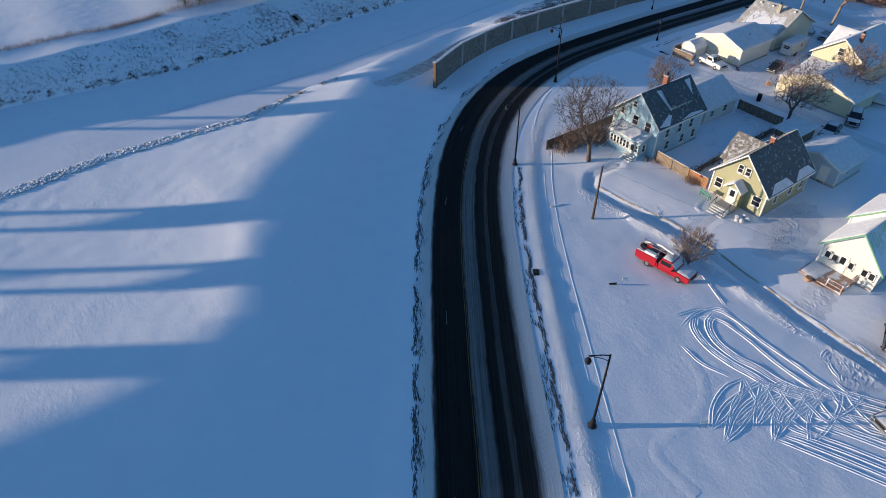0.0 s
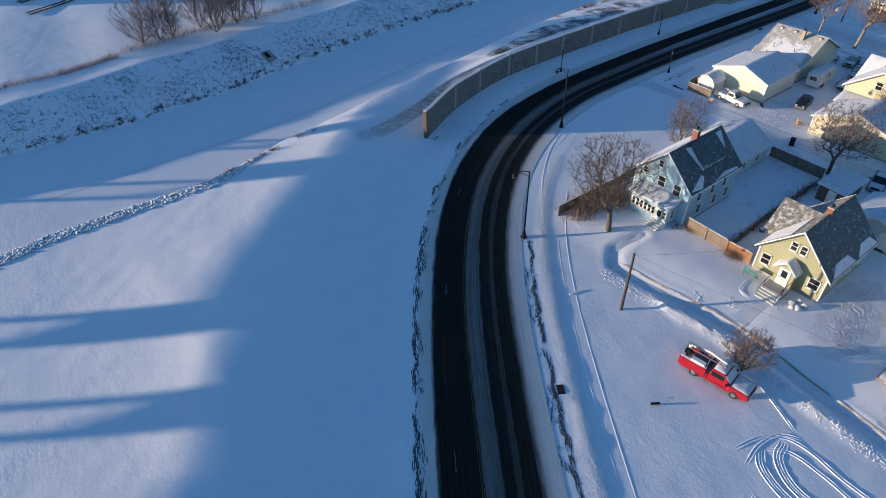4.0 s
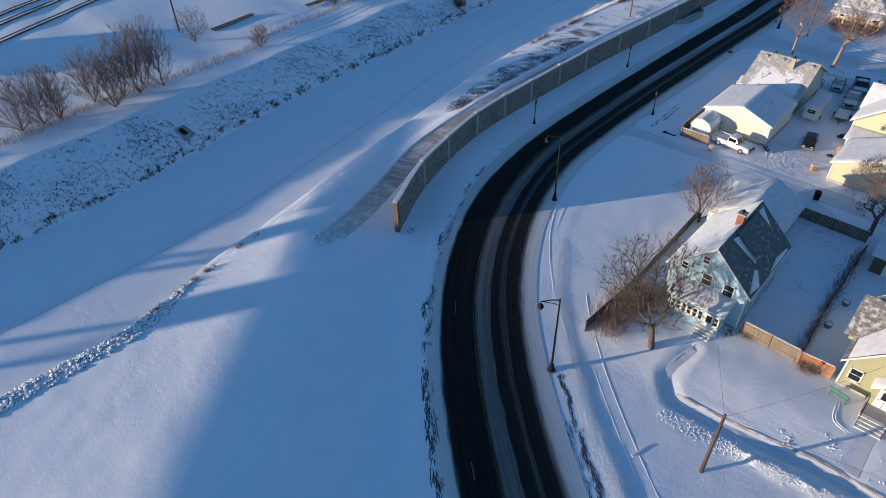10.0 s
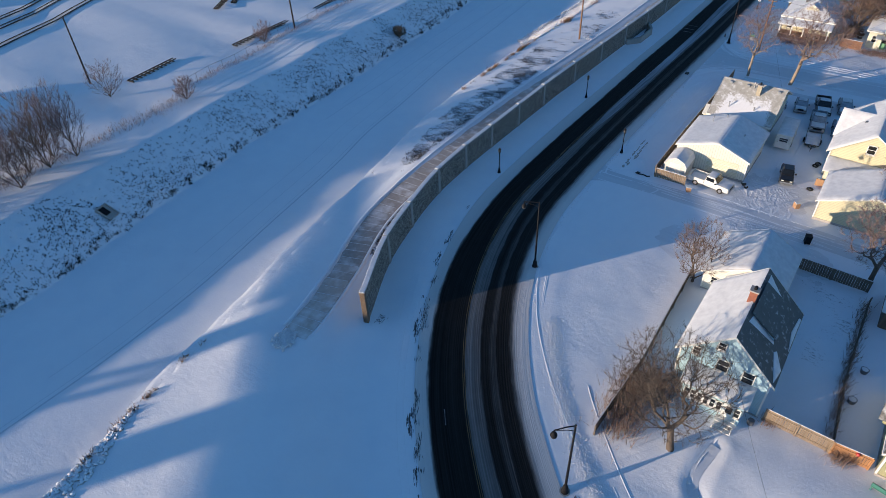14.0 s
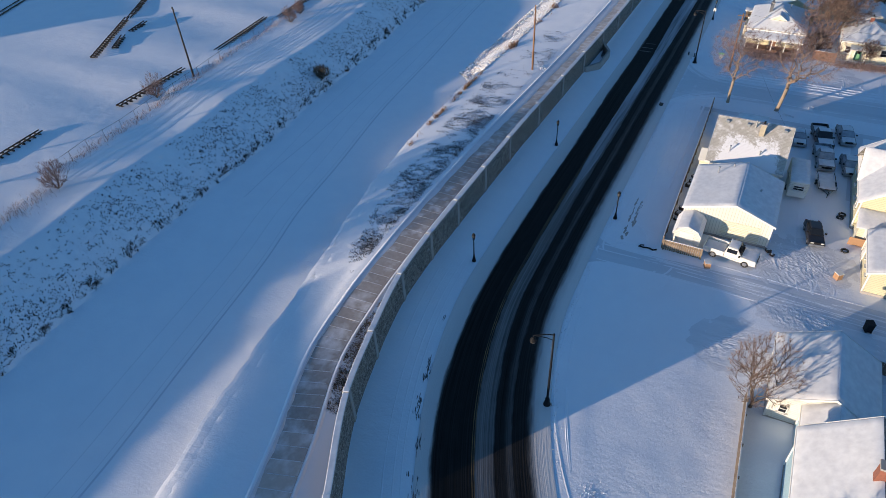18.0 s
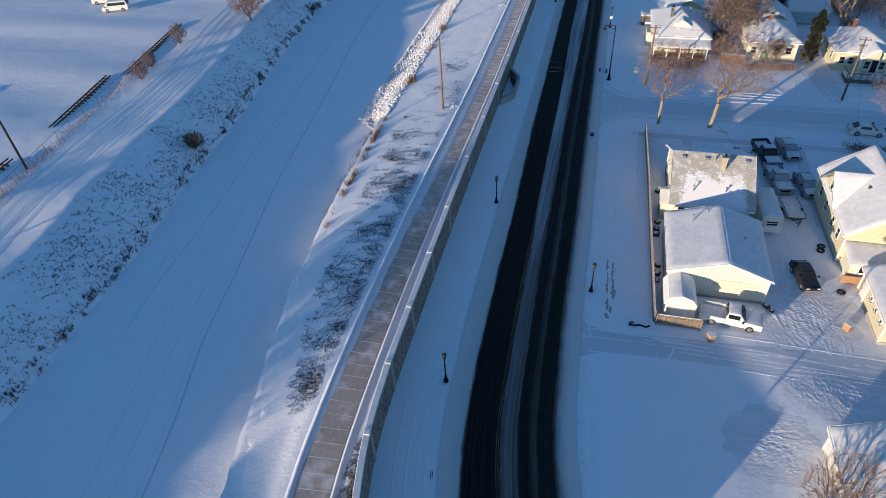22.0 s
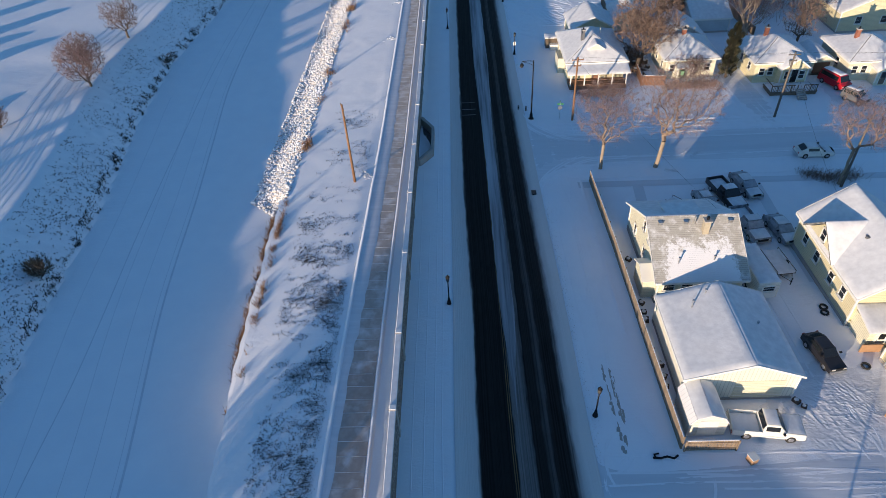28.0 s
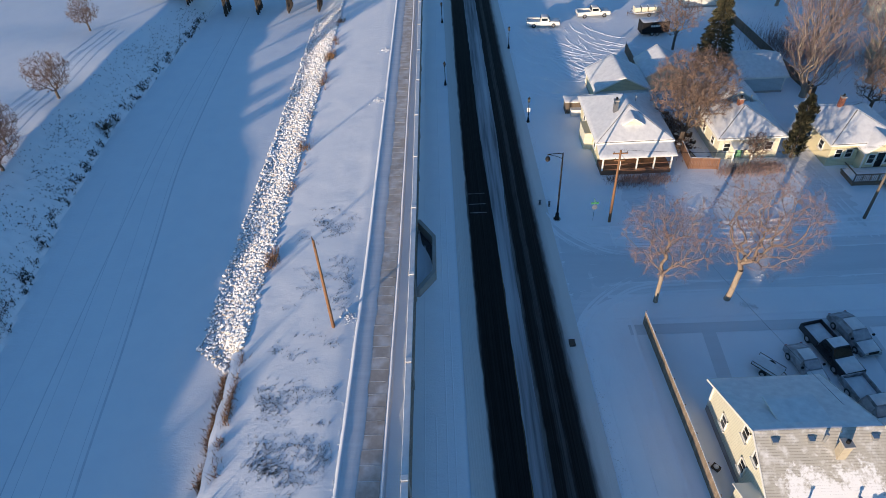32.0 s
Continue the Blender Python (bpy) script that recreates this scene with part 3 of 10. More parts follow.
ROAD_MID = [(-250.0, -352.0), (-43.0, -59.5), (16.4, 16.6), (21.5, 24.0), (25.1, 29.2), (31.1, 37.7), (37.2, 45.8), (44.2, 53.8), (51.3, 60.2), (59.5, 65.4), (67.3, 68.7), (77.0, 71.0), (87.0, 71.6), (110.0, 71.8), (150.0, 72.0), (210.0, 72.1), (600.0, 72.5)]


def smooth_line(pts, step=1.0):
    """Points every step along a Catmull-Rom curve through pts."""
    p = [Vector((*q, 0)) for q in pts]
    out = []
    for i in range(len(p) - 1):
        a, b, c, d = p[max(i - 1, 0)], p[i], p[i + 1], p[min(i + 2, len(p) - 1)]
        l = (c - b).length
        a, d = b - (b - a).normalized() * l if i else 2 * b - c, c + (d - c).normalized() * l if i + 2 < len(p) else 2 * c - b
        n = max(1, int(l / step)) if l < 70 else max(1, int(l / 40))
        for k in range(n):
            u = k / n
            out.append(0.5 * ((2 * b) + (c - a) * u + (2 * a - 5 * b + 4 * c - d) * u * u + (3 * b - a - 3 * c + d) * u ** 3))
    return [(q.x, q.y) for q in out] + [pts[-1]]


MID = np.array(smooth_line(ROAD_MID, 1.5))


def to_line(x, y, line):
    """Signed distance from a line of points (positive on its left) and the distance along it."""
    x, y = np.asarray(x, float).ravel(), np.asarray(y, float).ravel()
    best, side, along = np.full(x.shape, 1e9), np.zeros(x.shape), np.zeros(x.shape)
    run = 0.0
    for (ax, ay), (bx, by) in zip(line[:-1], line[1:]):
        dx, dy = bx - ax, by - ay
        l2 = dx * dx + dy * dy
        u = np.clip(((x - ax) * dx + (y - ay) * dy) / l2, 0, 1)
        ex, ey = x - ax - u * dx, y - ay - u * dy
        d = ex * ex + ey * ey
        near = d < best
        best = np.where(near, d, best)
        side = np.where(near, np.sign(dx * ey - dy * ex), side)
        along = np.where(near, run + u * math.sqrt(l2), along)
        run += math.sqrt(l2)
    return np.sqrt(best) * side, along


def step01(a, b, v):
    u = np.clip((v - a) / (b - a), 0, 1)
    return u * u * (3 - 2 * u)


def grade(x):
    """The valley falls gently past the alley."""
    return -1.1 * np.clip((np.asarray(x, float) - 105) / 40, 0, 1)


def lump(x, y, size, seed):
    """Cheap smooth noise, about -1 to 1."""
    r = np.random.RandomState(seed)
    out = 0
    for k in range(7):
        a, ph, f = r.uniform(0, 6.283), r.uniform(0, 6.283), r.uniform(0.6, 1.6) / size * 2 * math.pi
        out = out + np.sin((x * math.cos(a) + y * math.sin(a)) * f + ph + 1.3 * np.sin((x * math.sin(a) - y * math.cos(a)) * f * 0.6 + ph * 2))
    return out / 4.0


WALK_LINE = [(57.6, 41.2), (53.6, 41.6), (51.6, 40.0), (52.0, 35.0), (52.9, 27.2), (52.0, 20.5), (51.2, 12.0), (50.5, 2.0)]
STOOP_WALK = [(58.9, 27.2), (53.2, 27.2)]


TRAIL_LINE = [(46.8, 77.5), (49.2, 77.9), (56.5, 80.2), (65.0, 83.2), (72.5, 84.1), (80.5, 84.4), (100.0, 84.5), (140.0, 84.2), (250.0, 83.9)]


def base_terrain(x, y):
    """Height of the snow before the trail is laid."""
    x, y = np.asarray(x, float), np.asarray(y, float)
    shape = x.shape
    x, y = x.ravel(), y.ravel()
    side, along = to_line(x, y, MID)
    foot, top, near, crest = FAR_FOOT(x), FAR_TOP(x), NEAR_EDGE(x), CREST(x)
    g = grade(x)
    # bank field: from the road up to the crest, then down to the river's edge
    h_crest = np.interp(x, [-6, 6, 14, 20, 32, 40, 48, 60], [1.0, 1.3, 1.9, 1.9, 1.6, 1.3, 0.9, 0.2])
    field = 0
    for soft in (-3.4, -1.7, 0.0, 1.7, 3.4):
        top_y = crest + soft
        up = np.clip((side - 5.0) / np.maximum((side - 5.0) + np.maximum(top_y - y, 0) * 0.72, 0.1), 0, 1)
        rise = h_crest * up ** 1.6 - 0.45 * step01(5.5, 9, side) * (1 - step01(0.35, 0.85, up))
        down = np.clip((y - top_y) / np.maximum(near - top_y, 0.5), 0, 1)
        field = field + np.where(y < top_y, rise, h_crest * (1 - down)) / 5
    field = field + 0.25 * np.exp(-((x - 47) / 8.0) ** 2 - ((y - 79.5) / 5.0) ** 2)
    # embankment behind the flood wall
    rim = np.minimum(87, near - 8.0)
    crown = 0.15 + 1.1 * step01(52, 86, x)
    level = crown - crown * np.clip((y - rim) / np.maximum(near - rim, 0.5), 0, 1) ** 1.15
    verge = 0.35 * step01(4.6, 9.5, side)
    levee = np.where(y > 81.3, level, verge)
    w = step01(50, 70, x + (y - 80) * 0.2)
    z = field * (1 - w) + levee * w
    # lots on the other side: a plowed berm, a verge, house yards a little higher
    berm = np.exp(-((side + 7.8) / 0.75) ** 2) * (0.12 * (1 - step01(36, 60, x)) + 0.03) * (1 + 0.3 * lump(x, y, 3.6, 5))
    yards = 0.45 * step01(51, 58, x) * (1 - step01(46, 52, y)) * (1 - step01(84, 92, x))
    right = berm * np.where((x > 88) & (x < 94), 0.1, 1) + yards
    sx, _ = to_line(x, y, WALK_LINE)
    right = right - 0.20 * np.exp(-(sx / 0.62) ** 4) + 0.05 * np.exp(-((np.abs(sx) - 1.0) / 0.35) ** 2)
    bank2 = np.exp(-((sx + 1.6) / 0.55) ** 2) * step01(12, 20, y) * (1 - step01(33, 36, y)) * 0.26 * (1 + 0.6 * lump(x, y, 1.8, 6))
    right = right + bank2
    hx, _ = to_line(x, y, STOOP_WALK)
    right = np.where(x > 53, right - 0.08 * np.exp(-(hx / 0.55) ** 4), right)
    z = np.where(side < 0, right, z)
    z = z + g
    river = -1.7 - 0.7 * step01(60, 105, x) + g * 0.3
    wide = 0.5 + 3.9 * step01(126, 131, x) + 1.4 * (1 - step01(28, 34, x))
    cut = near - 0.3 + 0.12 * lump(x, x * 0.3, 9, 9)
    z = np.where(y > cut, z + (river - z) * step01(0, 1, (y - cut) / wide), z)
    bank_top = 2.3 - 0.7 * step01(45, 95, x) + g * 0.4 + 0.2 * lump(x, y * 0.2, 23, 8)
    z = np.where(y > foot, river + (bank_top - river) * np.clip((y - foot) / (top - foot), 0, 1) ** 0.72, z)
    z = np.where(y > top, bank_top + 0.3 * step01(0, 40, y - top), z)
    bank = step01(0, 1, y - foot) * step01(0, 2, top - y)
    far_out = step01(0, 60, np.maximum(np.abs(x - 80) - 200, np.abs(y - 60) - 140))
    rough = 0.026 * lump(x, y, 9, 1) + 0.012 * lump(x, y, 3.1, 2) + bank * (0.10 * lump(x, y, 1.9, 3) + 0.08 * lump(x, y, 1.1, 4))
    on_river = step01(0, 2, y - near - 2) * step01(0, 2, foot - y)
    z = z + rough * (1 - 0.8 * on_river) * step01(5.2, 8, np.abs(side)) * (1 - far_out)
    z = np.where((side < 4.9) & (side > -5.4), g - 0.06, z)
    return z.reshape(shape)


TRAIL_FINE = smooth_line(TRAIL_LINE, 1.5)
_tx, _ty = np.array([p[0] for p in TRAIL_FINE]), np.array([p[1] for p in TRAIL_FINE])
TRAIL_Z = np.convolve(np.pad(base_terrain(_tx, _ty), 5, mode="edge"), np.ones(11) / 11, mode="valid")


def trail_z(x):
    return np.interp(x, _tx, TRAIL_Z)


def terrain(x, y):
    """Height of the snow, level across the riverside trail."""
    x, y = np.asarray(x, float), np.asarray(y, float)
    z = base_terrain(x, y)
    off = np.abs(y - np.interp(x, _tx, _ty))
    w = (1 - step01(1.9, 3.6, off)) * step01(44.5, 47.0, x)
    return z * (1 - w) + (trail_z(x) - 0.02) * w


def axis_lines(core0, core1, stepc, far):
    a = [core0]
    s, d = core0, stepc
    while s > -far:
        d *= 1.25
        s -= d
        a.insert(0, s)
    n = int((core1 - core0) / stepc)
    a += [core0 + (core1 - core0) * (i + 1) / n for i in range(n)]
    s, d = core1, stepc
    while s < far:
        d *= 1.25
        s += d
        a.append(s)
    return np.array(a)


def ground_mat():
    """Snow, with bare dry grass showing where the attribute "bare" says so."""
    m = M_SNOW.copy()
    m.name = "snow_over_grass"
    nt = m.node_tree
    b = nt.nodes["Principled BSDF"]
    old = b.inputs["Base Color"].links[0].from_socket
    at = nt.nodes.new("ShaderNodeAttribute")
    at.attribute_name = "bare"
    ge = nt.nodes.new("ShaderNodeNewGeometry")
    n = nt.nodes.new("ShaderNodeTexNoise")
    n.inputs["Scale"].default_value, n.inputs["Detail"].default_value, n.inputs["Roughness"].default_value = 3.2, 8, 0.75
    mp = nt.nodes.new("ShaderNodeMapping")
    mp.inputs["Scale"].default_value = (1.5, 0.55, 1.0)
    mp.inputs["Rotation"].default_value = (0, 0, 0.25)
    nt.links.new(ge.outputs["Position"], mp.inputs["Vector"])
    nt.links.new(mp.outputs["Vector"], n.inputs["Vector"])
    add = nt.nodes.new("ShaderNodeMath")
    add.operation = "ADD"
    nt.links.new(at.outputs["Fac"], add.inputs[0])
    nt.links.new(n.outputs["Fac"], add.inputs[1])
    r = nt.nodes.new("ShaderNodeMapRange")
    r.inputs["From Min"].default_value, r.inputs["From Max"].default_value = 0.91, 1.10
    nt.links.new(add.outputs[0], r.inputs["Value"])
    mx = nt.nodes.new("ShaderNodeMix")
    mx.data_type = "RGBA"
    mx.inputs["B"].default_value = (0.10, 0.085, 0.075, 1)
    nt.links.new(old, mx.inputs["A"])
    nt.links.new(r.outputs["Result"], mx.inputs["Factor"])
    nt.links.new(mx.outputs["Result"], b.inputs["Base Color"])
    return m


gx, gy = axis_lines(-28, 186, 0.5, 3500), axis_lines(-2, 142, 0.5, 3500)
XX, YY = np.meshgrid(gx, gy)
ZZ = terrain(XX, YY)
nx, ny = len(gx), len(gy)
me = bpy.data.meshes.new("ground")
idx = np.arange(nx * ny).reshape(ny, nx)
quads = np.stack([idx[:-1, :-1], idx[:-1, 1:], idx[1:, 1:], idx[1:, :-1]], -1).reshape(-1, 4)
me.from_pydata(np.stack([XX, YY, ZZ], -1).reshape(-1, 3).tolist(), [], quads.tolist())
me.polygons.foreach_set("use_smooth", [True] * len(me.polygons))
me.set_sharp_from_angle(angle=radians(28))
me.materials.append(ground_mat())


def bare(x, y):
    """How bare the ground is: wind-swept grass on the embankment, stubble on the far bank."""
    near, foot, top = NEAR_EDGE(x), FAR_FOOT(x), FAR_TOP(x)
    emb = step01(70, 82, x) * (1 - step01(140, 165, x)) * step01(86.2, 87.2, y) * (1 - step01(-3.5, -1.0, y - near))
    emb = emb * (0.30 + 0.17 * lump(x, y * 0.5, 9, 21) + 0.13 * lump(x, y * 0.35, 1.6, 22) + 0.12 * (1 - step01(87.6, 90, y)) * (1 - step01(98, 106, x))) * (1 - 0.4 * step01(112, 125, x))
    bank = step01(0, 1.0, y - foot) * step01(0, 2.0, top - y) * (0.22 + 0.12 * lump(x, y, 4.0, 23) + 0.10 * lump(x, y, 1.3, 24))
    edge = np.exp(-((y - foot - 0.3) / 0.5) ** 2) * (0.45 + 0.25 * lump(x, y, 3.0, 25))
    wallstrip = 0.44 * step01(58, 62, x) * (1 - step01(74, 78, x)) * step01(0.2, 0.5, y - np.interp(x, [52.8, 60.5, 66.6, 73.8, 80], [73.6, 77.3, 79.0, 80.5, 80.95])) * (1 - step01(81.8, 82.6, y))
    yard = np.where((x > 70) & (x < 83) & (y > 34.5) & (y < 41), 0.36 + 0.1 * lump(x, y, 5, 26), 0)
    return np.clip(np.maximum.reduce([emb, bank, edge, wallstrip, yard * 0.9]), 0, 0.6)


def snow_z(x, y):
    """Height of the ground's mesh at points."""
    x, y = np.asarray(x, float), np.asarray(y, float)
    i = np.clip(np.searchsorted(gx, x) - 1, 0, nx - 2)
    j = np.clip(np.searchsorted(gy, y) - 1, 0, ny - 2)
    u, v = (x - gx[i]) / (gx[i + 1] - gx[i]), (y - gy[j]) / (gy[j + 1] - gy[j])
    return (ZZ[j, i] * (1 - u) + ZZ[j, i + 1] * u) * (1 - v) + (ZZ[j + 1, i] * (1 - u) + ZZ[j + 1, i + 1] * u) * v


def height(x, y):
    return float(snow_z(x, y))


attr = me.attributes.new("bare", "FLOAT", "POINT")
attr.data.foreach_set("value", bare(XX, YY).ravel().astype(np.float32))
ground = tagged(new("ground", me), "snow-covered ground with a frozen river between its banks", "ground", kind="structure")


def ribbon(line, offsets, zf, uv=False):
    """A strip along a line of points, with points at the given distances to its left."""
    g = Geo()
    line = [Vector((*q, 0)) for q in line]
    n, k = len(line), len(offsets)
    run, coords = 0.0, []
    for i, p in enumerate(line):
        d = (line[min(i + 1, n - 1)] - line[max(i - 1, 0)]).normalized()
        s = Vector((-d.y, d.x, 0))
        run += (p - line[i - 1]).length if i else 0
        for j, o in enumerate(offsets):
            q = p + s * o
            g.v.append((q.x, q.y, zf(q.x, q.y, j)))
            coords.append((run, o))
    for i in range(n - 1):
        for j in range(k - 1):
            g.f.append((k * i + j, k * i + j + 1, k * i + k + j + 1, k * i + k + j))
    g.uv = coords if uv else None
    return g


def shift(line, off):
    """A line moved to its left."""
    p = [Vector((*q, 0)) for q in line]
    out = []
    for i, q in enumerate(p):
        d = (p[min(i + 1, len(p) - 1)] - p[max(i - 1, 0)]).normalized()
        out.append((q.x - d.y * off, q.y + d.x * off))
    return out


road_line = [tuple(p) for p in MID if -260 < p[0] < 600]
rg = ribbon(road_line, [4.95, 4.4, 3.5, 2, 0, -2, -3.5, -4.5, -5.45], lambda x, y, j: float(grade(x)) + (0.03, 0.035, 0.02, 0.035, 0.05, 0.035, 0.02, 0.035, 0.03)[j], uv=True)
road = part("road", rg, M_ROAD, smooth=True)
layer = road.data.uv_layers.new(name="UVMap")
for lp in road.data.loops:
    across = rg.uv[lp.vertex_index][1]
    px = rg.v[lp.vertex_index][0]
    if across > 0:  # the plough left snow further in here
        across *= 1 + 0.20 * float(step01(62, 80, px) * (1 - 0.55 * step01(106, 128, px)))
    layer.data[lp.index].uv = (rg.uv[lp.vertex_index][0], across)
tagged(road, "wet black two-lane asphalt road with frozen slush bands", "road", kind="structure")
near_road = [q for q in road_line if -40 < q[0] < 240]
straight = smooth_line([q for q in road_line if 96 < q[0] < 420], 0.8)
sl = Geo()
for i, (px, py) in enumerate(straight):
    half = (0.62 + 0.45 * float(step01(135, 165, px))) * float(step01(96, 108, px)) + 0.02
    for o in (half, half * 0.5, -half * 0.5, -half):
        edge = 0.10 * noise.noise((px * 0.5, o * 3.0, 2.0))
        sl.v.append((px, py - 0.05 + o + edge, float(grade(px)) + (0.056 if abs(o) > half * 0.9 else 0.064)))
    if i:
        sl.f += [(4 * i - 4 + j, 4 * i - 3 + j, 4 * i + 1 + j, 4 * i + j) for j in range(3)]
tagged(part("road_slush", sl, M_SLUSH, smooth=True), "band of grey frozen slush between the driven lanes", "slush", kind="stuff")
for o, w in ((0.47, 0.035), (0.63, 0.035)):
    tagged(part("centre_line", ribbon(near_road, [o + w, o - w], lambda x, y, j: float(grade(x)) + 0.055), M_YELLOW_LINE), "worn yellow painted double centre line", "road marking", kind="structure")
dash = Geo()
for a in range(0, len([q for q in near_road if q[0] < 62]) - 4, 11):
    seg = ribbon(near_road[a:a + 2], [2.42, 2.34], lambda x, y, j: float(grade(x)) + 0.040)
    dash.add(seg.v, seg.f)
tagged(part("lane_dash", dash, M_WHITE_LINE), "worn white broken lane line on asphalt", "road marking", kind="structure")
bars = Geo()
for k, bx in enumerate((146.0, 147.6, 149.6)):
    bars.box(bx, bx + 0.14, 72.3, 75.2, -1.075, -1.06)
tagged(part("crossing_bars", bars, M_WHITE_LINE), "faint white crossing bars painted on the asphalt", "road marking", kind="structure")


# ---- kinds of things ----
UP = Vector((0, 0, 1))
OUT = {"-x": Vector((-1, 0, 0)), "+x": Vector((1, 0, 0)), "-y": Vector((0, -1, 0)), "+y": Vector((0, 1, 0))}


def wall_frame(side, plane, u, z):
    """A pose on an upright wall: X along it, Y out of it, Z up. u: its x or y."""
    o = OUT[side]
    a = o.cross(UP)
    at = (plane, u, z) if side[1] == "x" else (u, plane, z)
    return Matrix(((a.x, o.x, 0, at[0]), (a.y, o.y, 0, at[1]), (a.z, o.z, 1, at[2]), (0, 0, 0, 1)))


def window(parent, side, plane, u, z, w, h, frame_mat=None, name="window", bars=1, label=""):
    """A window: frame, panes and sill."""
    m = wall_frame(side, plane, u, z)
    g = Geo()
    t = 0.09
    for cx, cz, sx, sz in ((-w / 2, 0, t, h + t), (w / 2, 0, t, h + t), (0, h / 2, w + t, t), (0, -h / 2, w + t, t)):
        g.obox(m @ Matrix.Translation((cx, 0.03, cz)), sx, 0.10, sz)
    for k in range(bars):
        g.obox(m @ Matrix.Translation((0, 0.025, h * ((k + 1) / (bars + 1) - 0.5))), w, 0.06, 0.05)
    fr = part(name, g, frame_mat or M_TRIM, parent, label)
    part("pane", Geo().obox(m @ Matrix.Translation((0, 0.012, 0)), w, 0.03, h), M_PANE, fr)
    part("sill", Geo().obox(m @ Matrix.Translation((0, 0.08, -h / 2 - 0.07)), w + 0.2, 0.18, 0.05), frame_mat or M_TRIM, fr)
    return fr


def door(parent, side, plane, u, z, w, h, material, label="", glazed=True):
    m = wall_frame(side, plane, u, z + h / 2)
    d = part("door", Geo().obox(m @ Matrix.Translation((0, 0.02, 0)), w, 0.06, h), material, parent, label)
    g = Geo()
    for cx, cz, sx, sz in ((-w / 2 - 0.05, 0, 0.1, h), (w / 2 + 0.05, 0, 0.1, h), (0, h / 2 + 0.05, w + 0.2, 0.1)):
        g.obox(m @ Matrix.Translation((cx, 0.03, cz)), sx, 0.1, sz)
    part("door_frame", g, M_TRIM, d)
    if glazed:
        part("pane", Geo().obox(m @ Matrix.Translation((0, 0.055, h * 0.22)), w * 0.6, 0.02, h * 0.4), M_PANE, d)
    part("handle", Geo().obox(m @ Matrix.Translation((w * 0.38, 0.08, -0.05)), 0.05, 0.06, 0.12), M_METAL, d)
    return d


def slab(p, thick):
    """A slab under a quad of points, with the given thickness."""
    p = [Vector(q) for q in p]
    n = (p[1] - p[0]).cross(p[2] - p[0]).normalized()
    if n.z < 0:
        n = -n
    g = Geo()
    k = len(p)
    g.add(p + [q - n * thick for q in p], [tuple(range(k)), tuple(range(2 * k - 1, k - 1, -1))] + [(i, i + k, (i + 1) % k + k, (i + 1) % k) for i in range(k)])
    return g


def raised(p, lift, inset=0.0):
    """The same quad, lifted along its normal and drawn in towards its middle."""
    p = [Vector(q) for q in p]
    n = (p[1] - p[0]).cross(p[2] - p[0]).normalized()
    n = -n if n.z < 0 else n
    c = sum(p, Vector()) / len(p)
    return [q + n * lift + (c - q).normalized() * inset for q in p]


def snow_quad(p, rng, lift=0.10, cut=0.12, step=0.6):
    """A soft blanket of snow over a roof quad: rounded rim, uneven surface."""
    p = [Vector(q) for q in p]
    n = (p[1] - p[0]).cross(p[2] - p[0]).normalized()
    n = -n if n.z < 0 else n
    a, b = max(2, int((p[1] - p[0]).length / step)), max(2, int((p[3] - p[0]).length / step))
    g = Geo()
    la, lb = (p[1] - p[0]).length, (p[3] - p[0]).length
    ua = [0, cut / la] + [i / a for i in range(1, a)] + [1 - cut / la, 1]
    ub = [0, cut / lb] + [i / b for i in range(1, b)] + [1 - cut / lb, 1]
    for jv, v in enumerate(ub):
        for iu, u in enumerate(ua):
            q = p[0] * (1 - u) * (1 - v) + p[1] * u * (1 - v) + p[2] * u * v + p[3] * (1 - u) * v
            rim = iu in (0, len(ua) - 1) or jv in (0, len(ub) - 1)
            h = 0.006 if rim else lift * (0.8 + 0.35 * noise.noise(q * 0.7) + 0.15 * noise.noise(q * 2.3))
            g.v.append(tuple(q + n * h))
    w = len(ua)
    for j in range(len(ub) - 1):
        for i in range(w - 1):
            g.f.append((j * w + i, j * w + i + 1, j * w + w + i + 1, j * w + w + i))
    return g


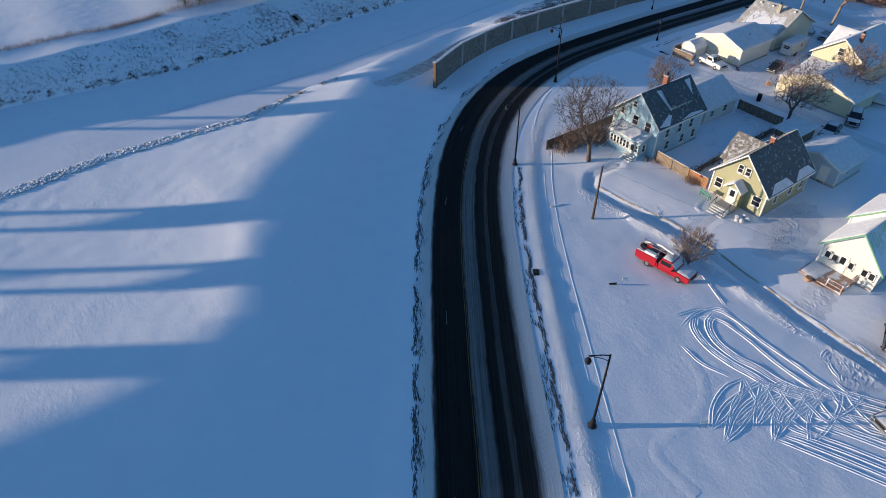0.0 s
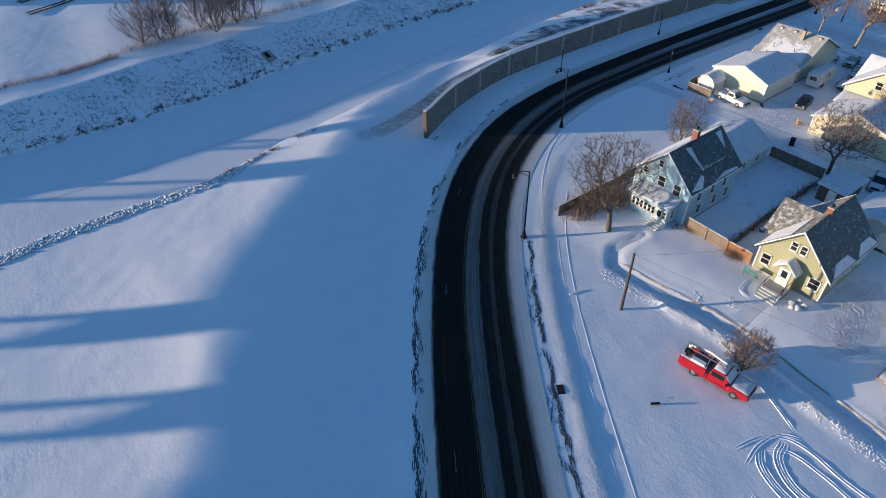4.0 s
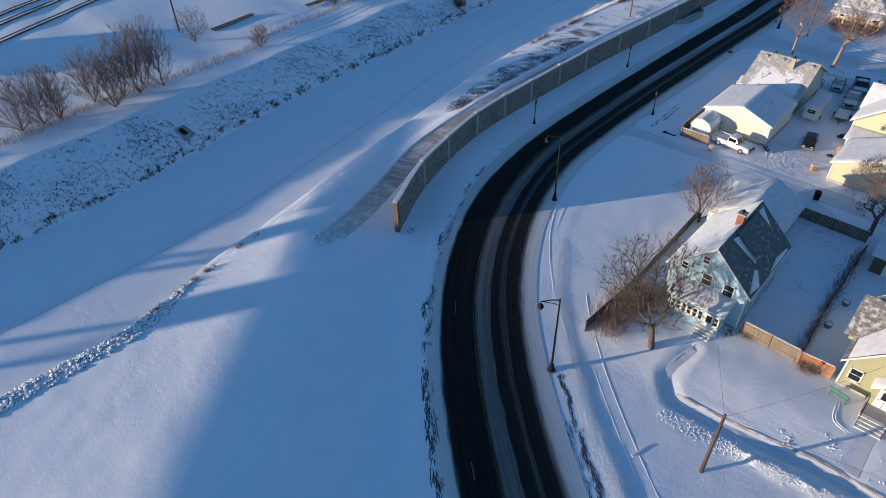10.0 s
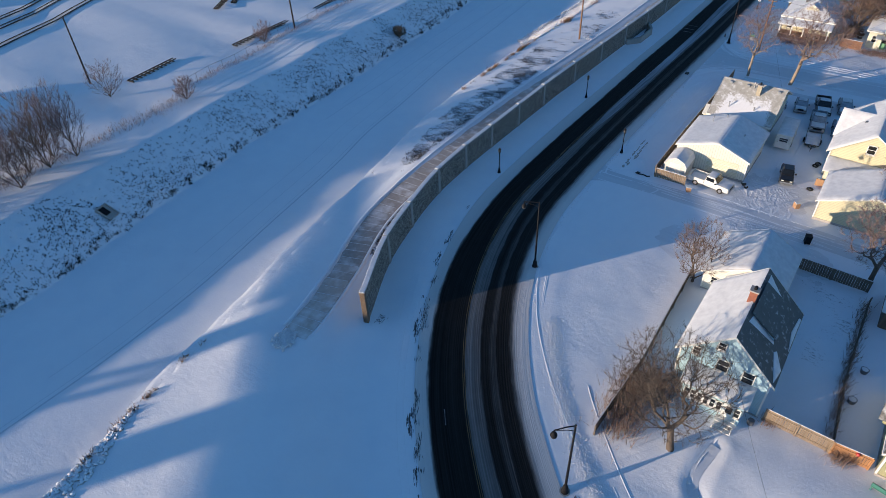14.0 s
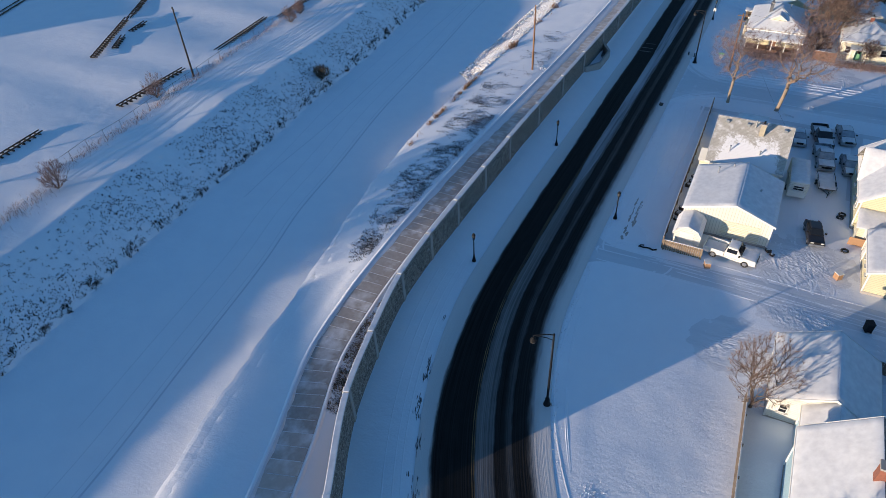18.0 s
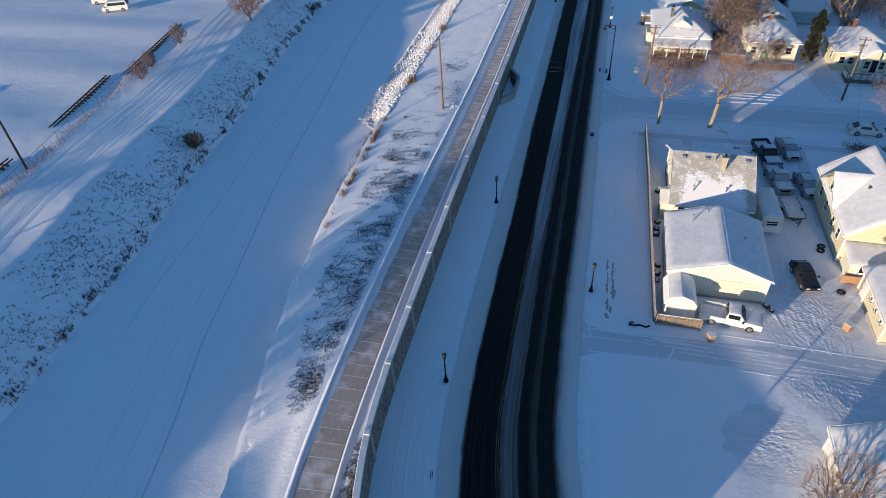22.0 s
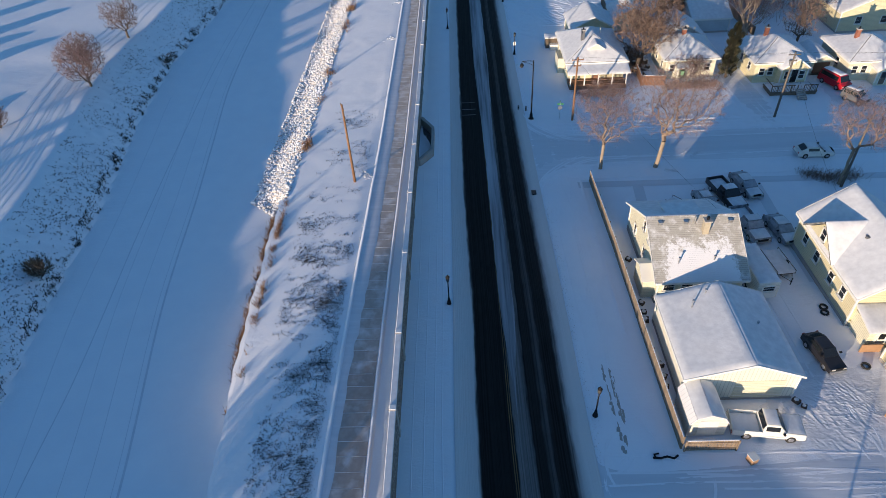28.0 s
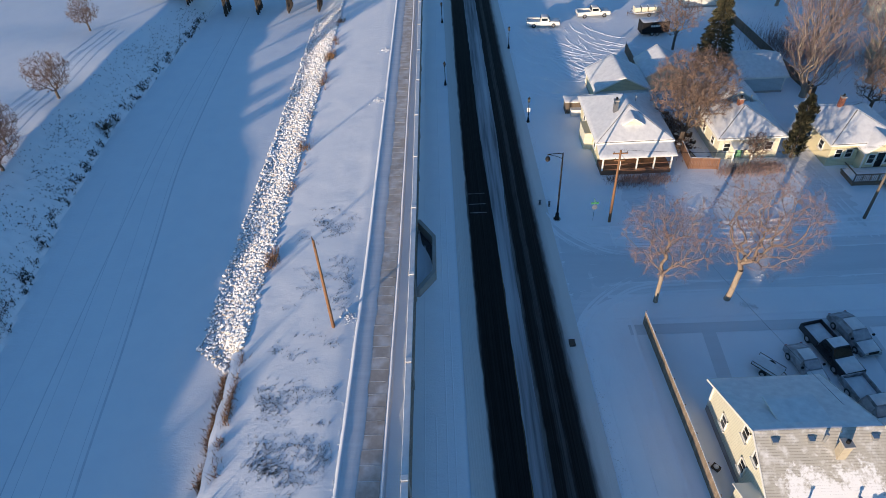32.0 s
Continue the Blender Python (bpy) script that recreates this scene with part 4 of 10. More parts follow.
def gable_roof(parent, x0, x1, y0, y1, eave, ridge, axis, over=0.4, mats=(None, None), snows=(True, True), ridge_at=None, fascia=None, thick=0.16):
    """Two roof slopes with fascia boards and their snow. mats/snows: low-coordinate slope, high-coordinate slope. Returns the slopes."""
    if axis == "x":
        a0, a1, b0, b1 = x0, x1, y0, y1
    else:
        a0, a1, b0, b1 = y0, y1, x0, x1
    m = (b0 + b1) / 2 if ridge_at is None else ridge_at
    rng = random.Random(int(a0 * 31 + b0 * 17))

    def at(a, b, z):
        return (a, b, z) if axis == "x" else (b, a, z)

    made = []
    for k, (bo, sign) in enumerate(((b0, -1), (b1, 1))):
        s = (ridge - eave) / abs(m - bo)
        e = bo + sign * over
        ze = eave - s * over
        quad = [at(a0 - over, e, ze + thick), at(a1 + over, e, ze + thick), at(a1 + over, m, ridge + thick), at(a0 - over, m, ridge + thick)]
        r = part("roof_slope", slab(quad, thick), mats[k] or M_SHINGLE_GREY, parent)
        if snows[k]:
            part("roof_snow", snow_quad(quad, rng), M_ROOFSNOW, r, "thick blanket of snow on the roof", smooth=True)
        for aa in (a0 - over - 0.02, a1 + over + 0.02):
            g = Geo()
            ends = [at(aa, e, ze), at(aa, m, ridge), at(aa, m, ridge + thick + 0.04), at(aa, e, ze + thick + 0.04)]
            other = [Vector(q) + Vector(at(0.04 if aa > a0 else -0.04, 0, 0)) for q in ends]
            g.add(ends + other, [(0, 1, 2, 3), (7, 6, 5, 4), (0, 4, 5, 1), (1, 5, 6, 2), (2, 6, 7, 3), (3, 7, 4, 0)])
            part("fascia", g, fascia or M_TRIM, r)
        g = Geo()
        lo, hi = sorted((a0 - over, a1 + over))
        c0, c1 = sorted((e, e + sign * 0.05))
        g.box(*((lo, hi, c0, c1) if axis == "x" else (c0, c1, lo, hi)), ze - 0.08, ze + thick)
        part("gutter", g, fascia or M_TRIM, r)
        made.append(r)
    return made


def gable_walls(parent, x0, x1, y0, y1, eave, ridge, axis, material, ridge_at=None, base=True):
    if axis == "x":
        m = (y0 + y1) / 2 if ridge_at is None else ridge_at
        g = Geo().prism([(y0, -0.6), (y1, -0.6), (y1, eave), (m, ridge), (y0, eave)], "x", x0, x1)
    else:
        m = (x0 + x1) / 2 if ridge_at is None else ridge_at
        g = Geo().prism([(x0, -0.6), (x1, -0.6), (x1, eave), (m, ridge), (x0, eave)], "y", y0, y1)
    w = part("wall", g, material, parent)
    if base:
        part("foundation", Geo().box(x0 - 0.05, x1 + 0.05, y0 - 0.05, y1 + 0.05, -0.7, 0.28), M_CONCRETE, parent)
    for cx, cy in ((x0, y0), (x1, y0), (x0, y1), (x1, y1)):
        part("corner_board", Geo().box(cx - 0.07, cx + 0.07, cy - 0.07, cy + 0.07, 0.28, eave - 0.1), M_TRIM, w)
    return w


def hip_roof(parent, x0, x1, y0, y1, eave, ridge, over=0.5, material=None, snow=True, thick=0.15):
    """A hipped roof: four slopes to a ridge along the longer side."""
    x0, x1, y0, y1 = x0 - over, x1 + over, y0 - over, y1 + over
    lx, ly = x1 - x0, y1 - y0
    mx, my = (x0 + x1) / 2, (y0 + y1) / 2
    r = abs(lx - ly) / 2
    a, b = ((mx - r, my), (mx + r, my)) if lx >= ly else ((mx, my - r), (mx, my + r))
    z = eave + thick
    c = [(x0, y0, z), (x1, y0, z), (x1, y1, z), (x0, y1, z)]
    A, B = (*a, ridge + thick), (*b, ridge + thick)
    quads = [(c[0], c[1], B, A), (c[2], c[3], A, B)] if lx >= ly else [(c[1], c[2], B, A), (c[3], c[0], A, B)]
    tris = [(c[3], c[0], A), (c[1], c[2], B)] if lx >= ly else [(c[0], c[1], A), (c[2], c[3], B)]
    for q in quads:
        s = part("roof_slope", slab(q, thick), material or M_SHINGLE_GREY, parent)
        if snow:
            part("roof_snow", snow_quad(list(q), random, 0.09), M_ROOFSNOW, s, "blanket of snow on the roof", smooth=True)
    for q in tris:
        s = part("roof_slope", slab(q, thick), material or M_SHINGLE_GREY, parent)
        if snow:
            part("roof_snow", slab(raised(q, 0.10, 0.15), 0.09), M_ROOFSNOW, s, "blanket of snow on the roof", bevel=0.04)
    g = Geo()
    g.box(x0, x1, y0 - 0.04, y0, eave - 0.05, z).box(x0, x1, y1, y1 + 0.04, eave - 0.05, z).box(x0 - 0.04, x0, y0, y1, eave - 0.05, z).box(x1, x1 + 0.04, y0, y1, eave - 0.05, z)
    part("fascia", g, M_TRIM, parent)


def chimney(parent, x, y, z0, z1, w, material):
    c = part("chimney", Geo().box(x - w / 2, x + w / 2, y - w / 2, y + w / 2, z0, z1), material, parent)
    part("chimney_cap", Geo().box(x - w / 2 - 0.07, x + w / 2 + 0.07, y - w / 2 - 0.07, y + w / 2 + 0.07, z1 - 0.12, z1 + 0.02), M_CONCRETE, c)
    part("flue", Geo().tube([(x, y, z1), (x, y, z1 + 0.3)], w * 0.22, 10), M_BLACK, c)
    return c


def vent_pipe(parent, x, y, z0, z1, r=0.06):
    return part("vent_pipe", Geo().tube([(x, y, z0), (x, y, z1)], r, 8).tube([(x, y, z1), (x, y, z1 + 0.12)], r * 1.8, 8), M_METAL, parent)


def steps(parent, side, plane, u, width, n, rise, run, material):
    """A flight of steps that comes down out of a wall."""
    m = wall_frame(side, plane, u, 0)
    for k in range(n):
        top = rise * (n - k)
        part("step", Geo().obox(m @ Matrix.Translation((0, run * (k + 0.5), top - 0.04)), width, run + 0.03, 0.08), material, parent)
    for sx in (-width / 2 + 0.05, width / 2 - 0.05):
        part("stringer", Geo().obox(m @ Matrix.Translation((sx, run * n / 2, rise * n / 2 - 0.1)) @ pose(0, 0, 0, -math.degrees(math.atan2(rise, run))), 0.06, math.hypot(run, rise) * n, 0.2), material, parent)


def fence(name, label, pts, h, board_mat, board=0.16, gap=0.02, post_every=2.4, z_off=0.0, lean=0.0, group="", cap_snow=True):
    """A board fence along a line: posts, rails, and each board a part on a shared mesh."""
    f = thing(name, label, "fence", (0, 0, 0), group=group)
    b_me = Geo().box(-board / 2, board / 2, -0.012, 0.012, 0, h).mesh("board", board_mat)
    p_me = Geo().box(-0.05, 0.05, -0.05, 0.05, -0.3, h + 0.05).mesh("post", board_mat)
    for (ax, ay), (bx, by) in zip(pts[:-1], pts[1:]):
        L = math.hypot(bx - ax, by - ay)
        a = math.degrees(math.atan2(by - ay, bx - ax))
        n = int(L / (board + gap))
        z0 = height((ax + bx) / 2, (ay + by) / 2) + z_off
        za, zb = height(ax, ay) + z_off, height(bx, by) + z_off
        for k in range(n):
            u = (k + 0.5) / n
            o = new("board", b_me)
            o.parent = f
            o.matrix_basis = pose(ax + (bx - ax) * u, ay + (by - ay) * u, za + (zb - za) * u + random.uniform(-0.03, 0.02), lean, random.uniform(-0.6, 0.6), a)
        m = max(1, int(L / post_every))
        for k in range(m + 1):
            u = k / m
            o = new("post", p_me)
            o.parent = f
            o.matrix_basis = pose(ax + (bx - ax) * u, ay + (by - ay) * u, za + (zb - za) * u, 0, 0, a) @ Matrix.Translation((0, -0.07, 0))
        for rz in (0.25, 0.8):
            mm = pose((ax + bx) / 2, (ay + by) / 2, (za + zb) / 2 + h * rz, 0, -math.degrees(math.atan2(zb - za, L)), a)
            part("rail", Geo().obox(mm @ Matrix.Translation((0, -0.035, 0)), L, 0.04, 0.09), board_mat, f)
        if cap_snow:
            mm = pose((ax + bx) / 2, (ay + by) / 2, (za + zb) / 2 + h + 0.035, 0, -math.degrees(math.atan2(zb - za, L)), a)
            part("snow_cap", Geo().obox(mm, L, 0.07, 0.05), M_ROOFSNOW, f, "thin line of snow on the boards")
    return f


# -- lamps and poles --
def street_lamp():
    """A tall black post with a bracket arm and a hanging lantern."""
    l = thing("street_lamp", "tall black steel street lamp with a bracket arm and lantern", "street lamp", group="arm street lamps")
    part("base", Geo().tube([(0, 0, 0), (0, 0, 0.12), (0, 0, 0.35), (0, 0, 0.7), (0, 0, 0.95)], [0.32, 0.30, 0.22, 0.2, 0.12], 12), M_BLACK, l, smooth=False)
    part("pole", Geo().tube([(0, 0, 0.9), (0, 0, 8.45)], [0.105, 0.07], 10), M_BLACK, l, smooth=True)
    arm = part("arm", Geo().tube([(0, 0, 8.35), (-0.6, 0, 8.42), (-1.55, 0, 8.35)], 0.045, 8).tube([(0, 0, 7.75), (-0.5, 0, 8.05), (-1.45, 0, 8.33)], 0.03, 8), M_BLACK, l)
    lant = part("lantern", Geo().tube([(-1.5, 0, 8.35), (-1.5, 0, 8.1)], 0.035, 8).tube([(-1.5, 0, 8.12), (-1.5, 0, 8.0), (-1.5, 0, 7.8)], [0.08, 0.2, 0.26], 12), M_BLACK, l)
    part("lens", Geo().tube([(-1.5, 0, 7.8), (-1.5, 0, 7.62), (-1.5, 0, 7.52)], [0.24, 0.2, 0.08], 12), M_LANTERN, lant, "frosted glass lens")
    part("bolt_ring", Geo().tube([(0, 0, -0.05), (0, 0, 0.05)], 0.42, 14), M_CONCRETE, l, "round concrete footing")
    return l


def post_lamp():
    """A low ornamental post lamp with an acorn head."""
    l = thing("post_lamp", "short black ornamental post lamp with a small lantern head", "street lamp", group="post lamps")
    part("base", Geo().tube([(0, 0, 0), (0, 0, 0.15), (0, 0, 0.4), (0, 0, 0.8)], [0.22, 0.2, 0.14, 0.08], 12), M_BLACK, l)
    part("pole", Geo().tube([(0, 0, 0.75), (0, 0, 2.95)], [0.065, 0.05], 10), M_BLACK, l, smooth=True)
    part("collar", Geo().tube([(0, 0, 2.85), (0, 0, 2.95), (0, 0, 3.0)], [0.06, 0.13, 0.1], 10), M_BLACK, l)
    part("globe", Geo().tube([(0, 0, 3.0), (0, 0, 3.15), (0, 0, 3.35), (0, 0, 3.45)], [0.12, 0.17, 0.15, 0.1], 12), M_LANTERN, l, "frosted lantern globe")
    part("hood", Geo().tube([(0, 0, 3.42), (0, 0, 3.5), (0, 0, 3.62), (0, 0, 3.75)], [0.2, 0.15, 0.06, 0.015], 12), M_BLACK, l)
    return l


def utility_pole(x, y, h, material, label, arm_turn=0.0, arms=1, transformer=False):
    l = thing("utility_pole", label, "utility pole", (x, y, height(x, y)))
    part("pole", Geo().tube([(0, 0, -0.4), (0, 0, h)], [0.16, 0.10], 10), material, l, smooth=True)
    for k in range(arms):
        m = pose(0, 0, h - 0.35 - 0.8 * k, 0, 0, arm_turn)
        a = part("crossarm", Geo().obox(m, 1.5 if k == 0 else 1.0, 0.09, 0.11), material, l)
        for ux in (-0.65, 0.65, 0.0) if k == 0 else (-0.42, 0.42):
            c = m @ Vector((ux, 0, 0.1))
            part("insulator", Geo().tube([c, c + Vector((0, 0, 0.14))], [0.045, 0.03], 8), M_LANTERN, a)
    if transformer:
        part("transformer", Geo().tube([(0.28, 0, h - 1.9), (0.28, 0, h - 1.1)], 0.2, 12), M_METAL, l, "grey transformer can")
    return l


def wire(name, a, b, sag, material=None, r=0.009, label="thin dark overhead wire between poles"):
    p = [Vector(a).lerp(Vector(b), k / 10) - Vector((0, 0, sag * 4 * (k / 10) * (1 - k / 10))) for k in range(11)]
    return tagged(part(name, Geo().tube(p, r, 4), material or M_BLACK), label, "wire")


# -- trees --
def tree(x, y, h, seed, label, name="tree", radius=3.0, base=0.3, trunk_r=0.16, bark=None, twig=None, n=520, pull=0.35, off=(0, 0), twigs=7, twig_len=0.55, twig_r=0.010, up=0.3, leaves=0, group="", category="tree", gaps=0.2, flat=1.0, limb=None):
    """A bare tree: limbs grown towards points spread through a rounded crown, each end set with fine twigs."""
    rng = np.random.RandomState(seed)
    t = thing(name, label, category, (x, y, height(x, y)), group=group)
    top = np.array([off[0], off[1], h * (base + 1) / 2])
    fork = np.array([off[0] * 0.35, off[1] * 0.35, max(h * base * 0.85, 0.05)])
    pos, par, plen = [np.array([0, 0, -0.2])], [-1], [0.0]
    k = max(2, int(fork[2] / 0.7))
    for i in range(1, k + 1):
        p = np.array([0, 0, -0.2]) * (1 - i / k) + fork * (i / k) + rng.normal(0, 0.05, 3) * (i < k)
        plen.append(plen[-1] + float(np.linalg.norm(p - pos[-1])))
        pos.append(p)
        par.append(i - 1)
    first = max(0, int(k * 0.6))
    d = rng.normal(0, 1, (n * 2, 3))
    d = d / np.linalg.norm(d, axis=1)[:, None] * (rng.uniform(0, 1, n * 2) ** 0.42)[:, None]
    d[:, 2] = np.where(d[:, 2] < 0, d[:, 2] * flat, d[:, 2])
    pts = top + d * np.array([radius, radius, h * (1 - base) / 2])
    keep = [noise.noise(Vector(q * 0.55 + seed)) > -gaps for q in pts]
    pts = pts[np.array(keep)][:n]
    pts = pts[np.argsort(np.linalg.norm(pts - fork, axis=1))]
    size = len(pos) + 2 * len(pts)
    P, L = np.zeros((size, 3)), np.zeros(size)
    P[:len(pos)], L[:len(pos)] = pos, plen
    m = len(pos)
    ends = []
    for q in pts:
        dist = np.linalg.norm(P[first:m] - q, axis=1)
        j = first + int(np.argmin(dist + pull * L[first:m]))
        l = float(np.linalg.norm(P[j] - q))
        P[m] = (P[j] + q) / 2 + rng.normal(0, 0.045, 3) * l + np.array([0, 0, 0.05 * l])
        P[m + 1] = q
        par += [j, m]
        L[m], L[m + 1] = L[j] + l * 0.52, L[j] + l * 1.04
        ends.append(m + 1)
        m += 2
    count = np.zeros(m)
    count[ends] = 1
    for i in range(m - 1, 0, -1):
        count[par[i]] += count[i]
    tip = 0.008
    power = math.log(trunk_r / tip) / math.log(max(len(pts), 2))
    rad = tip * np.maximum(count, 1) ** power
    trunk, limbs, fine, leaf = Geo(), Geo(), Geo(), Geo()
    trunk.tube([tuple(P[i]) for i in range(k + 1)], [float(rad[i]) * (1.25 if i == 0 else 1) for i in range(k + 1)], 8, cap=False)
    for i in range(k + 1, m):
        j = par[i]
        a, b = Vector(P[j]), Vector(P[i])
        if (b - a).length > 1e-4:
            limbs.tube([a, b], [float(min(rad[i] * 1.3, rad[j])), float(rad[i])], 5 if rad[i] > 0.04 else 3, cap=False)
    for i in ends:
        d0 = P[i] - P[par[i]]
        d0 = d0 / max(np.linalg.norm(d0), 1e-4)
        for q in range(int(twigs * 1.4)):
            v = d0 * 0.9 + rng.normal(0, 0.5, 3) + np.array([0, 0, up])
            v = v / np.linalg.norm(v)
            l = twig_len * rng.uniform(0.45, 1.25)
            a = P[par[i]] + (P[i] - P[par[i]]) * rng.uniform(0.0, 1.0)
            s1 = np.cross(v, (0.3, 0.5, 0.8))
            s1 = s1 / np.linalg.norm(s1) * twig_r * 1.35
            s2 = np.cross(v, s1)
            e = a + v * l + rng.normal(0, 0.06, 3) * l
            c = len(fine.v)
            fine.v += [tuple(a + s1), tuple(a - s1 * 0.5 + s2 * 0.87), tuple(a - s1 * 0.5 - s2 * 0.87), tuple(e)]
            fine.f += [(c, c + 1, c + 3), (c + 1, c + 2, c + 3), (c + 2, c, c + 3)]
            for w in range(leaves):
                o = Vector(e) + Vector(rng.normal(0, 0.1, 3))
                u = Vector(rng.normal(0, 1, 3)).normalized() * rng.uniform(0.018, 0.035)
                s = u.orthogonal() * 0.7
                c = len(leaf.v)
                leaf.v += [tuple(o + u), tuple(o + s), tuple(o - u), tuple(o - s)]
                leaf.f.append((c, c + 1, c + 2, c + 3))
    part("trunk", trunk, bark or M_BARK, t, smooth=True)
    part("branching", limbs, limb or bark or M_BARK, t)
    part("crown", fine, twig or M_TWIG, t, "open crown of fine bare twigs")
    if leaf.f:
        part("foliage", leaf, M_LEAF, t, "dry brown leaves still hanging")
    return t


def conifer(x, y, h, r, seed, label, name="conifer", column=False):
    rng = random.Random(seed)
    t = thing(name, label, "tree", (x, y, height(x, y)))
    part("trunk", Geo().tube([(0, 0, -0.3), (0, 0, h * 0.95)], [0.2, 0.03], 7), M_BARK, t)
    g = Geo()
    for k in range(int(h * (700 if not column else 420))):
        u = rng.random() ** 0.8
        z = h * (0.06 + 0.94 * u)
        rr = r * ((1 - u) ** 0.8 if not column else min(1, (1 - u) * 4) * (0.85 + 0.15 * math.sin(u * 9)))
        rr *= rng.uniform(0.35, 1.0) ** 0.5 * (0.8 + 0.2 * math.sin(z * 5.0))
        a = rng.uniform(0, 6.283)
        c = Vector((math.cos(a) * rr, math.sin(a) * rr, z))
        d = Vector((math.cos(a), math.sin(a), rng.uniform(-0.5, 0.2) if not column else rng.uniform(0.6, 1.6))).normalized()
        w = d.orthogonal().normalized()
        w = (w * math.cos(k) + d.cross(w) * math.sin(k)) * rng.uniform(0.06, 0.12)
        L = rng.uniform(0.3, 0.65)
        n = len(g.v)
        g.v += [tuple(c - d * L * 0.4 + w), tuple(c - d * L * 0.4 - w), tuple(c + d * L * 0.6)]
        g.f.append((n, n + 1, n + 2))
    part("crown", g, M_NEEDLE, t, "dense dark needles dusted with snow")
    return t


# -- vehicles: nose towards +x, wheels on z = 0 --
def wheel(parent, x, y, r, w):
    tyre = part("wheel", Geo().tube([(x, y - w / 2, r), (x, y - w / 2 + 0.03, r), (x, y + w / 2 - 0.03, r), (x, y + w / 2, r)], [r * 0.86, r, r, r * 0.86], 16), M_TYRE, parent)
    sgn = 1 if y > 0 else -1
    part("rim", Geo().tube([(x, y + sgn * (w / 2 - 0.02), r), (x, y + sgn * (w / 2 + 0.015), r)], [r * 0.6, r * 0.5], 12), M_RIM, tyre)


def sweep(profile, w, taper=None, bevel=0.05):
    """A side profile (x, z) swept across the width; taper: z above which the sides lean in, and by how much at the top."""
    n = len(profile)
    top = max(z for _, z in profile)
    g = Geo()
    for s in (-1, 1):
        for x, z in profile:
            k = 0.0 if not taper or z <= taper[0] else taper[1] * (z - taper[0]) / max(top - taper[0], 0.01)
            g.v.append((x, s * (w / 2 - k), z))
    g.f = [tuple(range(n - 1, -1, -1)), tuple(range(n, 2 * n))] + [(i, (i + 1) % n, (i + 1) % n + n, i + n) for i in range(n)]
    return g


def vehicle(name, label, category, x, y, turn, paint, kind="sedan", length=4.6, width=1.8, snow=0.06, group="", frost=False, screen=None):
    """A car, van or pickup, with parts."""
    v = thing(name, label, category, (x, y, height(x, y)), turn, group)
    pane = M_FROST if frost else M_CARGLASS
    L, W = length, width
    h = L / 2
    r = 0.34 if kind in ("sedan", "suv") else 0.38
    wb = (-h * 0.58, h * 0.62)
    if kind == "sedan":
        body = [(-h, 0.35), (-h + 0.1, 0.28), (h - 0.1, 0.28), (h, 0.42), (h - 0.05, 0.72), (h * 0.42, 0.9), (-h * 0.62, 0.95), (-h, 0.85)]
        cab = [(h * 0.44, 0.88), (h * 0.10, 1.40), (-h * 0.48, 1.42), (-h * 0.88, 0.93)]
    elif kind == "suv":
        body = [(-h, 0.4), (-h + 0.1, 0.32), (h - 0.1, 0.32), (h, 0.5), (h - 0.03, 0.9), (h * 0.45, 1.02), (-h, 1.05)]
        cab = [(h * 0.45, 1.0), (h * 0.18, 1.68), (-h * 0.86, 1.7), (-h * 0.98, 1.02)]
    elif kind == "van":
        body = [(-h, 0.4), (-h + 0.1, 0.32), (h - 0.1, 0.32), (h, 0.5), (h - 0.03, 1.0), (h * 0.8, 1.15), (-h, 1.2)]
        cab = [(h * 0.8, 1.13), (h * 0.55, 1.95), (-h * 0.9, 1.98), (-h * 0.99, 1.18)]
    else:
        body = [(-h, 0.5), (-h + 0.05, 0.42), (h - 0.1, 0.38), (h, 0.55), (h - 0.04, 0.98), (h * 0.42, 1.08), (h * 0.42, 0.62), (-h, 0.62)]
        cab = [(h * 0.44, 1.05), (h * 0.24, 1.72), (-h * 0.12, 1.74), (-h * 0.19, 1.05), (-h * 0.19, 0.6), (h * 0.44, 0.6)]
    b = part("body", sweep(body, W, (0.7, 0.06)), paint, v, bevel=0.05)
    c = part("cab", sweep(cab, W - 0.08, (1.0 if kind != "sedan" else 0.9, 0.2)), paint, v, bevel=0.04)
    zc0, zc1 = (1.02, 1.58) if kind in ("suv",) else (1.2, 1.82) if kind == "van" else (0.96, 1.34) if kind == "sedan" else (1.12, 1.6)
    top = max(z for _, z in cab)
    k = 0.2 * (0.5 * (zc0 + zc1) - 0.95) / (top - 0.95)
    xs = [p[0] for p in cab if p[1] > 1.3]
    xa, xb = min(xs) - 0.05, max(xs) + 0.08
    for s in (-1, 1):
        lean = math.degrees(math.atan2(0.2, top - 0.95))
        m = Matrix.Translation(((xa + xb) / 2, s * ((W - 0.08) / 2 - k + 0.012), (zc0 + zc1) / 2)) @ pose(0, 0, 0, s * lean)
        part("side_window", Geo().obox(m, (xb - xa) * 0.9, 0.02, (zc1 - zc0) * 0.85), pane, c)
    p0, p1 = Vector((cab[0][0], 0, cab[0][1])), Vector((cab[1][0], 0, cab[1][1]))
    m = Matrix.Translation((p0 + p1) / 2 + Vector((0.03, 0, 0.02))) @ pose(0, 0, 0, 0, math.degrees(math.atan2(p1.z - p0.z, p0.x - p1.x)))
    part("windscreen", Geo().obox(m, (p1 - p0).length * 0.82, W - 0.42, 0.02), screen or pane, c)
    q0, q1 = Vector((cab[2][0], 0, cab[2][1])), Vector((cab[3][0], 0, cab[3][1]))
